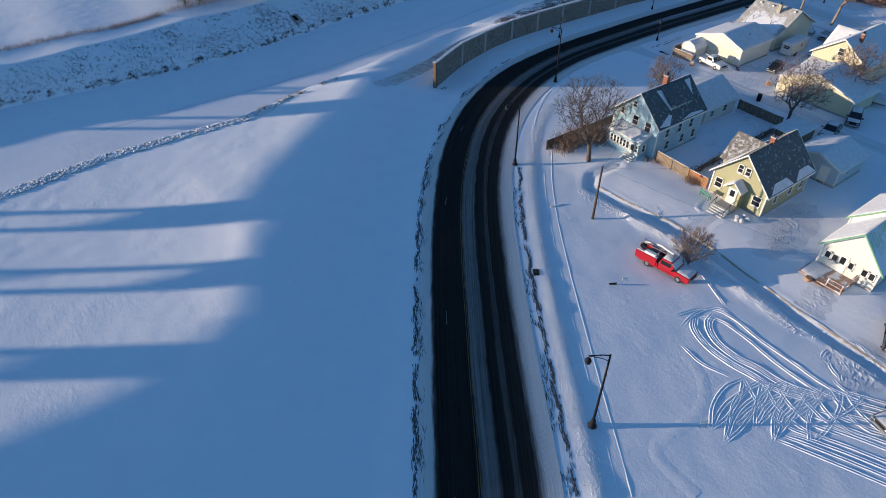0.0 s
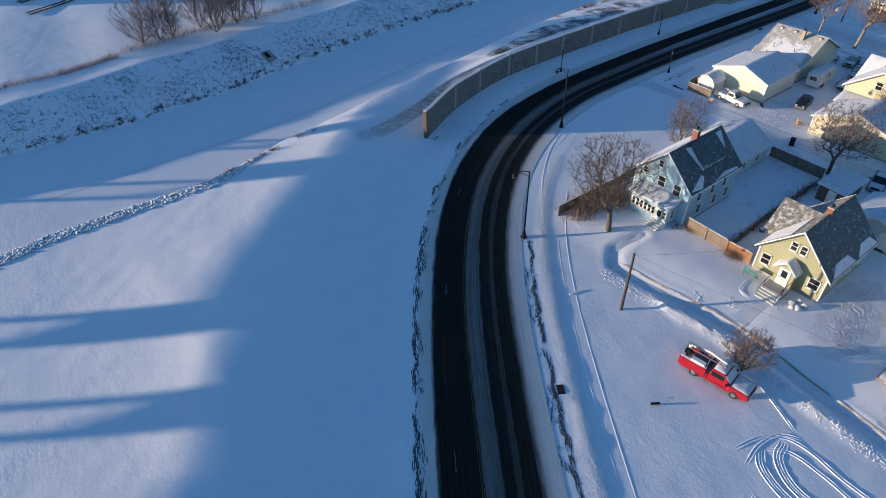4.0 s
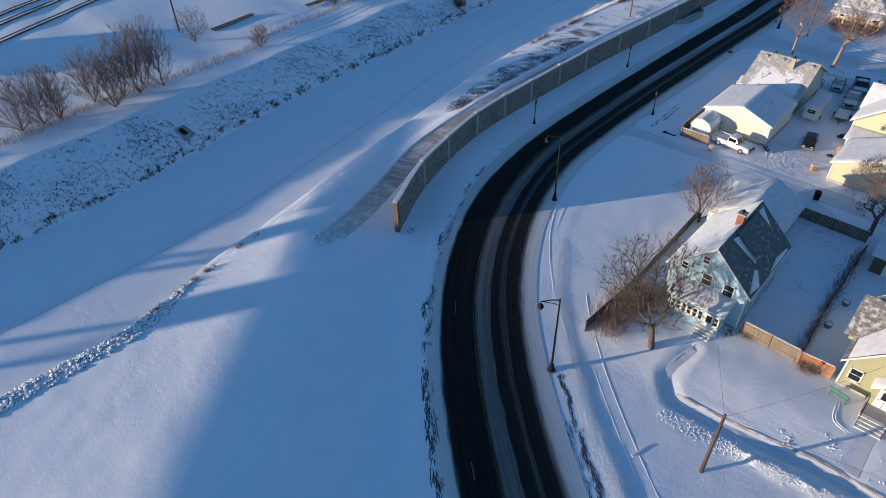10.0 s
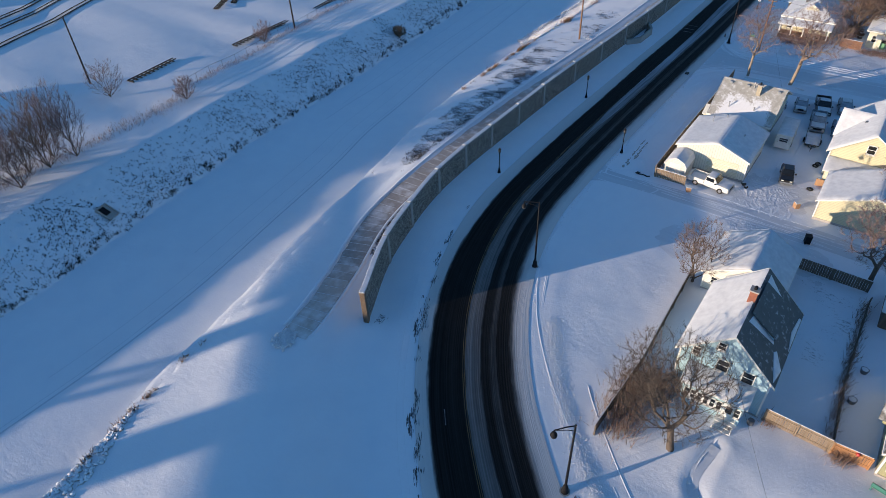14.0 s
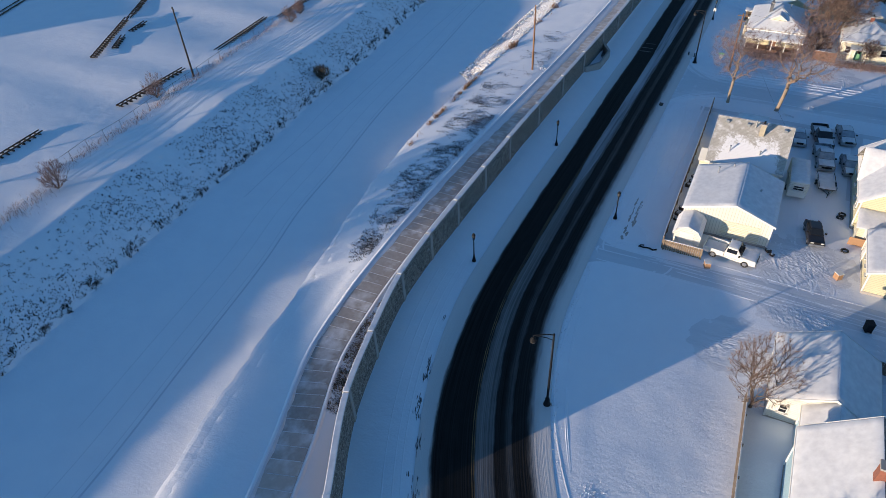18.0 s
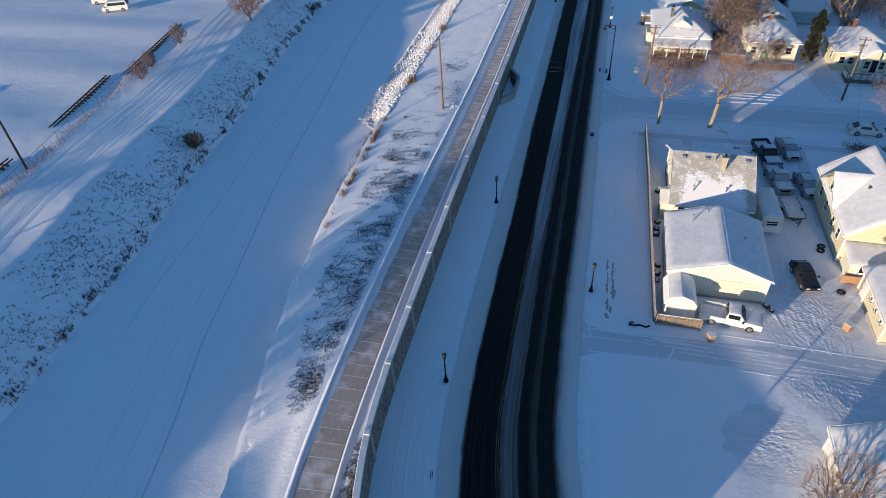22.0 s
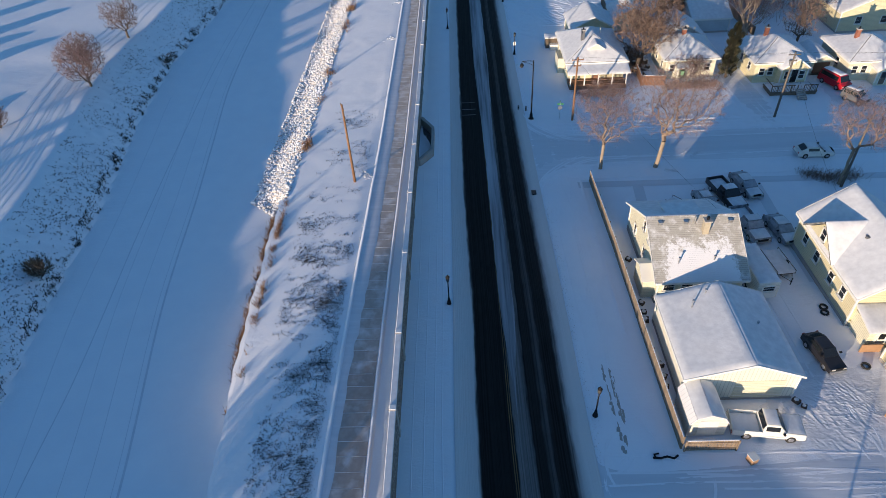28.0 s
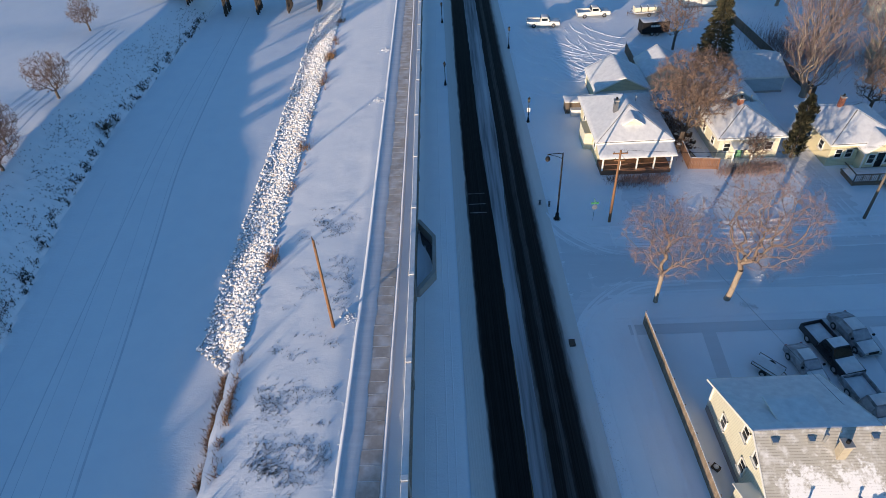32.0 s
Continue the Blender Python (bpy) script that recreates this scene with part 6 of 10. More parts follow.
# red service truck
def service_truck():
    v = vehicle("service_truck", "red utility service truck with tool boxes and snow on it", "truck", 46.75, 25.0, -82, M_RED, "pickup", 5.8, 2.0, 0.11, screen=M_ROOFSNOW)
    for s in (-1, 1):
        b = part("tool_box", Geo().box(-3.15, -0.75, s * 1.05 - (0.45 if s > 0 else 0), s * 1.05 + (0.45 if s < 0 else 0), 0.62, 1.5), M_RED, v, bevel=0.03)
        for k in range(3):
            part("box_door", Geo().box(-3.05 + 0.78 * k, -2.35 + 0.78 * k, s * 1.052 - 0.012, s * 1.052 + 0.012, 0.72, 1.42), M_RED, b)
        q = [(-3.1, s * 1.0 - (0.35 if s > 0 else 0), 1.51), (-0.8, s * 1.0 - (0.35 if s > 0 else 0), 1.51), (-0.8, s * 1.0 + (0.35 if s < 0 else 0), 1.51), (-3.1, s * 1.0 + (0.35 if s < 0 else 0), 1.51)]
        part("box_snow", snow_quad(q, random, 0.07, 0.08, 0.4), M_ROOFSNOW, b, "patches of snow on the boxes", smooth=True)
    rack = part("ladder_rack", Geo().tube([(-3.0, -0.6, 1.5), (-3.0, -0.6, 2.0), (-3.0, 0.6, 2.0), (-3.0, 0.6, 1.5)], 0.04, 6).tube([(-0.9, -0.6, 1.5), (-0.9, -0.6, 2.0), (-0.9, 0.6, 2.0), (-0.9, 0.6, 1.5)], 0.04, 6), M_METAL, v)
    for s in (-0.25, 0.3):
        part("ladder_rail", Geo().box(-3.2, 0.3, s - 0.03, s + 0.03, 2.02, 2.1), M_METAL, rack)
    for k in range(9):
        part("ladder_rung", Geo().box(-3.0 + 0.36 * k, -2.95 + 0.36 * k, -0.22, 0.27, 2.04, 2.08), M_METAL, rack)
    part("equipment", Geo().box(-2.3, -1.2, -0.45, 0.4, 0.7, 1.35).tube([(-1.0, -0.3, 1.0), (-1.0, 0.3, 1.0)], 0.25, 12), M_CARGREY, v, "grey compressor in the bed", bevel=0.03)
    part("crane_boom", Geo().tube([(-2.9, 0.55, 1.65), (-1.2, 0.35, 2.2), (0.3, 0.2, 2.05)], 0.11, 8), M_TRIM, v, "white crane boom laid over the body")
    part("crane_post", Geo().tube([(-2.9, 0.55, 0.7), (-2.9, 0.55, 1.75)], 0.16, 10), M_TRIM, v)
    part("tool_tray", Geo().box(-2.2, -1.0, -0.95, -0.5, 1.52, 1.75), M_TRIM, v, "white tray of tools", bevel=0.03)
    part("hose_reel", Geo().tube([(-2.75, -0.5, 1.75), (-2.75, -0.15, 1.75)], 0.28, 12), M_BLACK, v)
    part("beacon", Geo().tube([(0.4, 0, 1.76), (0.4, 0, 1.92)], [0.1, 0.08], 10), M_CRATE, v, "amber beacon")


service_truck()
vehicle("pickup_truck", "dark pickup truck parked by the cream house", "truck", 55.2, 6.6, 200, M_CARBLACK, "pickup", 5.4, 1.9, 0.05)
vehicle("suv", "dark suv parked in the snowy lot", "car", 46.6, 2.2, 160, M_CARGREY, "suv", 4.5, 1.85, 0.05)
vehicle("jeep", "dark off-road car parked on the snowy drive", "car", 93.6, 29.6, 200, M_CARBLACK, "suv", 4.1, 1.8, 0.06)
vehicle("sedan", "dark sedan parked between the sheds", "car", 87.0, 29.6, 190, M_CARGREY, "sedan", 4.5, 1.8, 0.06)

# small yard things
bench = thing("garden_bench", "teal painted garden bench beside the front steps", "bench", (60.3, 30.2, height(60.3, 30.2)), 78)
part("seat", Geo().box(-0.75, 0.75, -0.22, 0.22, 0.42, 0.48), M_TEAL, bench)
part("backrest", Geo().box(-0.75, 0.75, 0.2, 0.26, 0.55, 0.9), M_TEAL, bench)
for sx in (-0.65, 0.65):
    for sy in (-0.18, 0.2):
        part("leg", Geo().box(sx - 0.04, sx + 0.04, sy - 0.04, sy + 0.04, 0, 0.42), M_TEAL, bench)
part("seat_snow", snow_quad([(-0.72, -0.2, 0.485), (0.72, -0.2, 0.485), (0.72, 0.18, 0.485), (-0.72, 0.18, 0.485)], random, 0.07, 0.06, 0.3), M_ROOFSNOW, bench, smooth=True)
rngs = random.Random(5)
for k, (bx, by) in enumerate([(59.8, 25.6), (59.5, 24.9), (60.3, 24.6), (59.2, 25.3), (60.6, 25.2)]):
    r = thing("garden_stone", "grey garden stone with snow beside the stoop", "stone", (bx, by, height(bx, by)), rngs.uniform(0, 90), "garden stones")
    part("stone", Geo().ball((0, 0, 0.1), rngs.uniform(0.22, 0.38), 8, 0.7), M_ROCKSNOW, r)
for bx, by, s in ((72.0, 33.1, 0.34), (68.0, 33.4, 0.36)):
    t_ = thing("garden_tub", "snow-filled round garden tub in the yard", "tub", (bx, by, height(bx, by)), group="garden tubs")
    part("tub", Geo().tube([(0, 0, -0.05), (0, 0, 0.4)], [s * 0.8, s], 14), M_CARGREY, t_)
    part("snow", Geo().tube([(0, 0, 0.38), (0, 0, 0.45)], [s * 0.95, s * 0.5], 14), M_ROOFSNOW, t_)
bin_ = thing("wheeled_bin", "dark wheeled bin beside the alley", "bin", (88.5, 41.1, height(88.5, 41.1)), 20)
part("body", Geo().prism([(-0.28, 0.08), (0.28, 0.08), (0.34, 1.0), (-0.34, 1.0)], "y", -0.3, 0.3), M_BLACK, bin_, bevel=0.03)
part("lid", Geo().box(-0.37, 0.37, -0.33, 0.33, 1.0, 1.07), M_BLACK, bin_, bevel=0.02)
for s in (-0.22, 0.22):
    part("wheel", Geo().tube([(-0.25, s - 0.04, 0.1), (-0.25, s + 0.04, 0.1)], 0.1, 10), M_TYRE, bin_)

utility_pole(47.1, 35.4, 6.9, M_DARKPOLE, "short brown wooden pole in the snowy lot", 60, 0)
wire("service_wire", (47.1, 35.4, 6.7), (61.9, 27.5, 6.2), 0.5)
wire("service_wire", (47.1, 35.4, 6.75), (62.1, 42.8, 6.4), 0.5)
wire("service_wire", (47.1, 35.4, 6.8), (58.0, -6.0, 6.9), 0.8)

# low markers left in the snow
for mx, my, hh in ((41.6, 26.0, 0.9), (33.7, 11.2, 0.9)):
    s = thing("site_sign", "small wire-framed site sign standing in the snow", "sign", (mx, my, height(mx, my)), -35)
    part("frame", Geo().tube([(-0.25, 0, -0.1), (-0.25, 0, hh)], 0.012, 5).tube([(0.25, 0, -0.1), (0.25, 0, hh)], 0.012, 5), M_STEEL, s)
    part("plate", Geo().box(-0.28, 0.28, -0.01, 0.01, hh * 0.55, hh), M_TRIM, s)
stick = thing("dark_post_stub", "short dark fallen post lying in the snow", "post", (40.6, 26.6, height(40.6, 26.6)), -40)
part("post", Geo().tube([(-0.35, 0, 0.1), (0.35, 0, 0.2)], 0.1, 8), M_BLACK, stick)
plank = thing("fallen_plank", "pale plank lying on the snow", "plank", (45.6, 39.6, height(45.6, 39.6)), -15)
part("plank", Geo().box(-0.8, 0.8, -0.07, 0.07, 0.02, 0.09), M_TRIM, plank)
drain = thing("storm_drain", "dark cast-iron storm drain in the gutter snow", "drain", (35.7, 32.4, height(35.7, 32.4)), 55)
part("grate", Geo().box(-0.45, 0.45, -0.3, 0.3, 0.0, 0.1), M_BLACK, drain)
for k in range(5):
    part("bar", Geo().box(-0.36 + 0.16 * k, -0.30 + 0.16 * k, -0.26, 0.26, 0.1, 0.12), M_STEEL, drain)


# ---- the garage lot ----
def metal_garage():
    h = thing("garage", "wide cream metal garage with snow-covered gable roof", "garage", (0, 0, 0.0))
    x0, x1, y0, y1, eave, ridge, rm = 97.1, 105.6, 50.3, 58.9, 2.9, 4.35, 54.1
    gable_walls(h, x0, x1, y0, y1, eave, ridge, "x", M_METAL_WHITE, rm)
    gable_roof(h, x0, x1, y0, y1, eave, ridge, "x", 0.25, (M_RIB_ROOF, M_RIB_ROOF), (True, True), rm)
    gd = part("garage_door", Geo().box(x0 - 0.04, x0 + 0.02, 51.2, 55.0, 0.05, 2.3), M_PALE, h, "wide pale overhead door")
    for k in range(1, 4):
        part("panel_joint", Geo().box(x0 - 0.055, x0 - 0.035, 51.2, 55.0, 0.57 * k - 0.02, 0.57 * k + 0.02), M_TRIM, gd)
    door(h, "-x", x0, 57.2, 0.05, 0.9, 2.0, M_TRIM, "white side door", False)
    for vx, vy in ((103.6, 56.8), (104.8, 55.4)):
        vent_pipe(h, vx, vy, 3.2, 4.5)
    vent_pipe(h, 101.5, 52.2, 3.3, 4.0)


metal_garage()


def tan_roof_house():
    h = thing("house", "cream house with pale grey shingle roof partly snow-covered", "house", (0, 0, -0.05))
    x0, x1, y0, y1, eave, ridge, rm = 107.9, 119.0, 50.8, 58.2, 3.0, 5.9, 113.0
    gable_walls(h, x0, x1, y0, y1, eave, ridge, "y", M_PALE, rm)
    r = gable_roof(h, x0, x1, y0, y1, eave, ridge, "y", 0.45, (M_DUSTED, M_SHINGLE_GREY), (False, True), rm)
    c = chimney(h, 111.6, 53.6, 4.6, 6.6, 0.54, M_CHIMNEY)
    for vx, vy, zz in ((112.4, 57.5, 5.9), (112.4, 55.2, 5.9), (112.4, 51.2, 5.9)):
        part("roof_vent", Geo().box(vx - 0.18, vx + 0.18, vy - 0.18, vy + 0.18, zz - 0.3, zz + 0.02), M_METAL, h)
    part("flue_pipe", Geo().tube([(112.3, 54.4, 5.4), (112.3, 54.4, 6.5)], 0.09, 8), M_METAL, h)
    vent_pipe(h, 109.2, 53.2, 3.6, 4.3)
    vent_pipe(h, 109.0, 56.4, 3.5, 4.4)
    for uy in (57.2, 55.6, 52.4):
        window(h, "-x", x0, uy, 2.0, 1.0, 0.9)
    for ux, z in ((110.0, 1.8), (113.0, 1.8), (116.5, 1.8), (112.2, 4.2), (114.0, 4.2)):
        window(h, "+y", y1, ux, z, 0.8, 1.1)
    # side entry and snowy awnings on the sunny gable wall
    part("entry", Geo().prism([(108.6, 0.0), (111.4, 0.0), (111.4, 2.2), (110.0, 2.9), (108.6, 2.2)], "y", 58.2, 59.3), M_PALE, h, "small gabled side entry")
    for xe in (108.4, 111.6):
        q = [(xe, 58.2, 2.2), (xe, 59.5, 2.2), (110.0, 59.5, 3.0), (110.0, 58.2, 3.0)]
        part("entry_roof", slab(q, 0.1), M_TRIM, h)
    part("far_dormer", Geo().prism([(53.4, 4.3), (56.4, 4.3), (56.4, 5.3), (53.4, 5.3)], "x", 113.3, 115.6), M_PALE, h)
    q = [(113.2, 53.2, 5.85), (113.2, 56.6, 5.85), (116.2, 56.6, 5.25), (116.2, 53.2, 5.25)]
    dr = part("dormer_roof", slab(q, 0.1), M_TRIM, h)
    part("roof_snow", snow_quad(q, random, 0.09), M_ROOFSNOW, dr, "snow on the dormer roof", smooth=True)


tan_roof_house()


def barn_shed():
    h = thing("shed", "small white barn-roofed garden shed with ribbed snowy roof", "shed", (0, 0, 0.0))
    x0, x1, y0, y1 = 93.9, 97.0, 56.5, 59.3
    prof = [(56.5, 0.05), (59.3, 0.05), (59.3, 1.65), (58.9, 2.3), (57.9, 2.7), (56.9, 2.3), (56.5, 1.65)]
    part("wall", Geo().prism(prof, "x", x0, x1), M_WHITE, h)
    for (ya, za), (yb, zb) in zip(prof[2:6], prof[3:7]):
        n = Vector((0, zb - za, ya - yb)).normalized()
        n = -n if n.z < 0 else n
        q = [Vector((x0 - 0.12, ya, za)) + n * 0.05, Vector((x1 + 0.12, ya, za)) + n * 0.05, Vector((x1 + 0.12, yb, zb)) + n * 0.05, Vector((x0 - 0.12, yb, zb)) + n * 0.05]
        r = part("roof_panel", slab(q, 0.05), M_RIB_ROOF, h)
        if abs(zb - za) < 0.5:
            part("roof_snow", snow_quad(q, random, 0.04, 0.06, 0.4), M_ROOFSNOW, r, "thin snow on the shed roof", smooth=True)
    part("door", Geo().box(x0 - 0.04, x0, 57.2, 58.6, 0.1, 1.95), M_TRIM, h)


barn_shed()


def yellow_house():
    h = thing("house", "yellow clapboard house with snow-covered roof and low front porch", "house", (0, 0, 0.0))
    x0, x1, y0, y1, eave, ridge = 104.4, 115.5, 34.6, 42.7, 3.7, 6.6
    gable_walls(h, x0, x1, y0, y1, eave, ridge, "x", M_CREAM)
    gable_roof(h, x0, x1, y0, y1, eave, ridge, "x", 0.4, (M_SHINGLE_GREY, M_SHINGLE_GREY), (True, True))
    # cross gable towards the drive
    part("cross_gable", Geo().prism([(108.8, 2.8), (113.6, 2.8), (113.6, eave), (111.2, 5.9), (108.8, eave)], "y", 38.8, 42.9), M_CREAM, h)
    for xe in (108.3, 114.1):
        q = [(xe, 43.3, eave - 0.1), (xe, 38.6, eave - 0.1), (111.2, 38.6, 6.15), (111.2, 43.3, 6.15)]
        r = part("cross_roof", slab(q, 0.14), M_SHINGLE_GREY, h)
        part("roof_snow", snow_quad(q, random, 0.1), M_ROOFSNOW, r, "snow on the cross gable", smooth=True)
    for ux, z in ((106.3, 2.2), (108.4, 2.0), (111.2, 2.0), (113.6, 2.2), (111.2, 4.6)):
        window(h, "+y", y1 if z < 4 else 42.92, ux, z, 0.8, 1.2)
    for uy, z in ((41.0, 2.1), (37.0, 2.1), (38.7, 4.7)):
        window(h, "-x", x0, uy, z, 0.9, 1.1)
    chimney(h, 107.0, 37.6, 5.6, 7.3, 0.5, M_BRICK)
    part("dark_vent", Geo().tube([(109.5, 40.3, 5.2), (109.5, 40.3, 5.75)], 0.2, 10), M_CARGREY, h)
    part("porch", Geo().box(101.9, 104.37, 37.4, 42.4, -0.3, 2.0), M_PALE, h)
    q = [(101.6, 37.1, 2.1), (101.6, 42.7, 2.1), (104.38, 42.7, 2.75), (104.38, 37.1, 2.75)]
    r = part("porch_roof", slab(q, 0.12), M_TRIM, h)
    part("roof_snow", snow_quad(q, random, 0.1), M_ROOFSNOW, r, "snow on the porch roof", smooth=True)
    door(h, "-x", 101.9, 41.3, 0.1, 0.85, 1.85, M_TRIM)
    part("fence_panel", Geo().box(101.4, 101.5, 41.2, 42.9, 0.0, 0.9), M_CRATE, h, "coloured board leaning at the porch")


yellow_house()


def alley_building():
    h = thing("garage", "cream garage with snowy roof beside the alley", "garage", (0, 0, 0.0))
    x0, x1, y0, y1 = 93.9, 100.6, 30.6, 41.6
    gable_walls(h, x0, x1, y0, y1, 2.6, 4.6, "x", M_CREAM, 36.4)
    gable_roof(h, x0, x1, y0, y1, 2.6, 4.6, "x", 0.3, (M_SHINGLE_GREY, M_SHINGLE_GREY), (True, True), 36.4)
    for ux in (94.9, 96.3, 97.7):
        window(h, "+y", y1, ux, 1.7, 0.45, 0.45, bars=0)
    door(h, "+y", y1, 99.4, 0.05, 0.9, 2.0, M_TRIM, "white door", False)


alley_building()

fence("long_board_fence", "long brown board fence along the street side of the lot", [(92.9, 60.0), (104.0, 60.2), (116.0, 60.3), (128.4, 60.6)], 1.5, M_TAN_WOOD, board=0.22, gap=0.02)
fence("board_fence", "weathered brown board fence screening the shed", [(92.7, 59.8), (92.7, 56.0)], 1.25, M_TAN_WOOD, board=0.18)

vehicle("pickup_truck", "old white pickup truck with snow in its bed", "truck", 94.3, 53.4, -97, M_CARWHITE, "pickup", 5.2, 1.95, 0.04)
vehicle("sedan", "plain black car parked on the snowy drive", "car", 101.1, 46.1, 190, M_CARBLACK, "sedan", 3.95, 1.55, 0)
vehicle("pickup_truck", "black pickup truck with snow in its bed", "truck", 124.0, 46.3, 191, M_CARBLACK, "pickup", 5.6, 2.0, 0.07)
vehicle("pickup_truck", "dark pickup truck under fresh snow", "truck", 118.3, 45.9, 188, M_CARDUSTED, "pickup", 5.5, 2.0, 0.09, frost=True)
vehicle("sedan", "snow-covered dark car beside the pickup", "car", 125.6, 43.6, 190, M_CARDUSTED, "sedan", 4.6, 1.8, 0.10, frost=True)
vehicle("sedan", "grey car under thick snow by the drive", "car", 117.4, 43.0, 188, M_CARDUSTED, "sedan", 4.4, 1.8, 0.12, frost=True)


def camper():
    h = thing("camper_trailer", "white box camper trailer with a snow-covered roof", "trailer", (109.9, 48.5, height(109.9, 48.5)), 3)
    part("body", Geo().box(-2.3, 3.2, -1.0, 1.0, 0.45, 2.4), M_WHITE, h, bevel=0.08)
    q = [(-2.25, -0.98, 2.405), (3.15, -0.98, 2.405), (3.15, 0.98, 2.405), (-2.25, 0.98, 2.405)]
    part("roof_snow", snow_quad(q, random, 0.13), M_ROOFSNOW, h, "thick snow on the roof", smooth=True)
    for s in (-1, 1):
        wheel(h, -0.3, s * 0.95, 0.34, 0.2)
        window(h, "-y" if s < 0 else "+y", s * 1.0, 0.8, 1.7, 0.9, 0.6)
    window(h, "-x", -2.3, 0.0, 1.7, 1.1, 0.6)
    part("rear_door", Geo().box(-2.33, -2.3, -0.85, 0.85, 0.55, 1.25), M_TRIM, h)
    part("hitch", Geo().tube([(3.2, -0.5, 0.5), (4.2, 0, 0.5), (3.2, 0.5, 0.5)], 0.05, 6), M_STEEL, h)
    return h


camper()


def flat_trailer(x, y, turn, L=3.6, W=1.8, label="low flat utility trailer under snow"):
    h = thing("utility_trailer", label, "trailer", (x, y, height(x, y)), turn)
    part("deck", Geo().box(-L / 2, L / 2, -W / 2, W / 2, 0.48, 0.56), M_STEEL, h)
    part("deck_snow", snow_quad([(-L / 2, -W / 2, 0.565), (L / 2, -W / 2, 0.565), (L / 2, W / 2, 0.565), (-L / 2, W / 2, 0.565)], random, 0.1, 0.1, 0.5), M_ROOFSNOW, h, smooth=True)
    for s in (-1, 1):
        wheel(h, 0, s * (W / 2 + 0.12), 0.3, 0.18)
        part("side_rail", Geo().tube([(-L / 2, s * W / 2, 0.5), (-L / 2, s * W / 2, 0.85), (L / 2, s * W / 2, 0.85), (L / 2, s * W / 2, 0.5)], 0.03, 6), M_STEEL, h)
    part("drawbar", Geo().tube([(-L / 2, -W / 3, 0.5), (-L / 2 - 1.1, 0, 0.5), (-L / 2, W / 3, 0.5)], 0.04, 6), M_STEEL, h)
    part("jack", Geo().tube([(-L / 2 - 1.0, 0, 0), (-L / 2 - 1.0, 0, 0.9)], 0.04, 6), M_STEEL, h)
    return h


flat_trailer(112.4, 45.4, 6, 3.4)
flat_trailer(122.5, 52.1, 40, 2.2, 1.3, "small tilt trailer under snow on the lawn")
vehicle("sedan", "small car buried under thick snow on the drive", "car", 122.6, 49.0, 188, M_CARDUSTED, "sedan", 3.9, 1.7, 0.14, frost=True)


def boat():
    h = thing("boat_trailer", "covered white motorboat on a trailer in the yard", "boat", (101.8, 31.6, height(101.8, 31.6)), 100)
    hull = [(-2.6, 0.6), (-2.5, 1.2), (2.0, 1.3), (2.9, 1.35), (2.0, 0.75), (0, 0.55)]
    part("hull", sweep(hull, 2.0, None), M_CARWHITE, h, bevel=0.08)
    part("cover", Geo().prism([(-0.9, 1.25), (0.9, 1.25), (0.0, 1.75)], "x", -2.4, 1.8), M_ROOFSNOW, h, "snow-covered boat cover")
    part("windscreen", Geo().box(0.2, 0.26, -0.7, 0.7, 1.3, 1.85), M_CARGLASS, h)
    part("trailer_frame", Geo().box(-2.4, 3.2, -0.7, -0.6, 0.38, 0.48).box(-2.4, 3.2, 0.6, 0.7, 0.38, 0.48), M_STEEL, h)
    for s in (-1, 1):
        wheel(h, -0.6, s * 0.95, 0.3, 0.18)


boat()
crate = thing("wooden_box", "small orange-brown box standing on the drive", "box", (91.75, 55.2, height(91.75, 55.2)), 20)
part("body", Geo().box(-0.3, 0.3, -0.28, 0.28, 0, 0.62), M_CRATE, crate, bevel=0.02)
part("lid", Geo().box(-0.33, 0.33, -0.31, 0.31, 0.62, 0.67), M_TRIM, crate)
crate2 = thing("wooden_box", "orange-brown box beside the cream garage", "box", (95.2, 43.6, height(95.2, 43.6)), 40)
part("body", Geo().box(-0.3, 0.3, -0.28, 0.28, 0, 0.7), M_CRATE, crate2, bevel=0.02)
part("lid", Geo().box(-0.33, 0.33, -0.31, 0.31, 0.7, 0.75), M_TRIM, crate2)
rngs = random.Random(15)
for bx, by in ((106.6, 43.5), (105.9, 43.7), (99.9, 43.1)):
    s_ = rngs.uniform(0.24, 0.3)
    t_ = thing("old_tyre", "old tyre half buried in snow by the house", "tyre", (bx, by, height(bx, by)), rngs.uniform(0, 180), "old tyres")
    g = Geo()
    ring = [(math.cos(6.2832 * k / 14) * s_, math.sin(6.2832 * k / 14) * s_, 0.1) for k in range(15)]
    part("tyre", g.tube(ring, 0.1, 7, cap=False), M_TYRE, t_)
for bx, by, s_ in ((105.6, 59.6, 0.5), (106.6, 59.5, 0.4), (99.4, 59.6, 0.45), (100.6, 59.5, 0.4), (98.4, 59.6, 0.35), (107.8, 59.4, 0.4), (114.0, 59.2, 0.4), (96.7, 50.0, 0.4), (96.2, 49.6, 0.3)):
    t_ = thing("yard_clutter", "dark snow-dusted scrap leaning along the building", "clutter", (bx, by, height(bx, by)), rngs.uniform(0, 90), "yard clutter")
    part("scrap", Geo().obox(pose(0, 0, s_ * 0.4, rngs.uniform(-15, 15), rngs.uniform(-15, 15), 0), s_ * 1.4, s_, s_ * 0.8), M_STEEL, t_)
    part("snow", Geo().ball((0, 0, s_ * 0.75), s_ * 0.55, 8, 0.4), M_ROOFSNOW, t_, smooth=True)
box_ = thing("utility_box", "small dark utility box beside the kerb", "box", (126.3, 67.3, height(126.3, 67.3)))
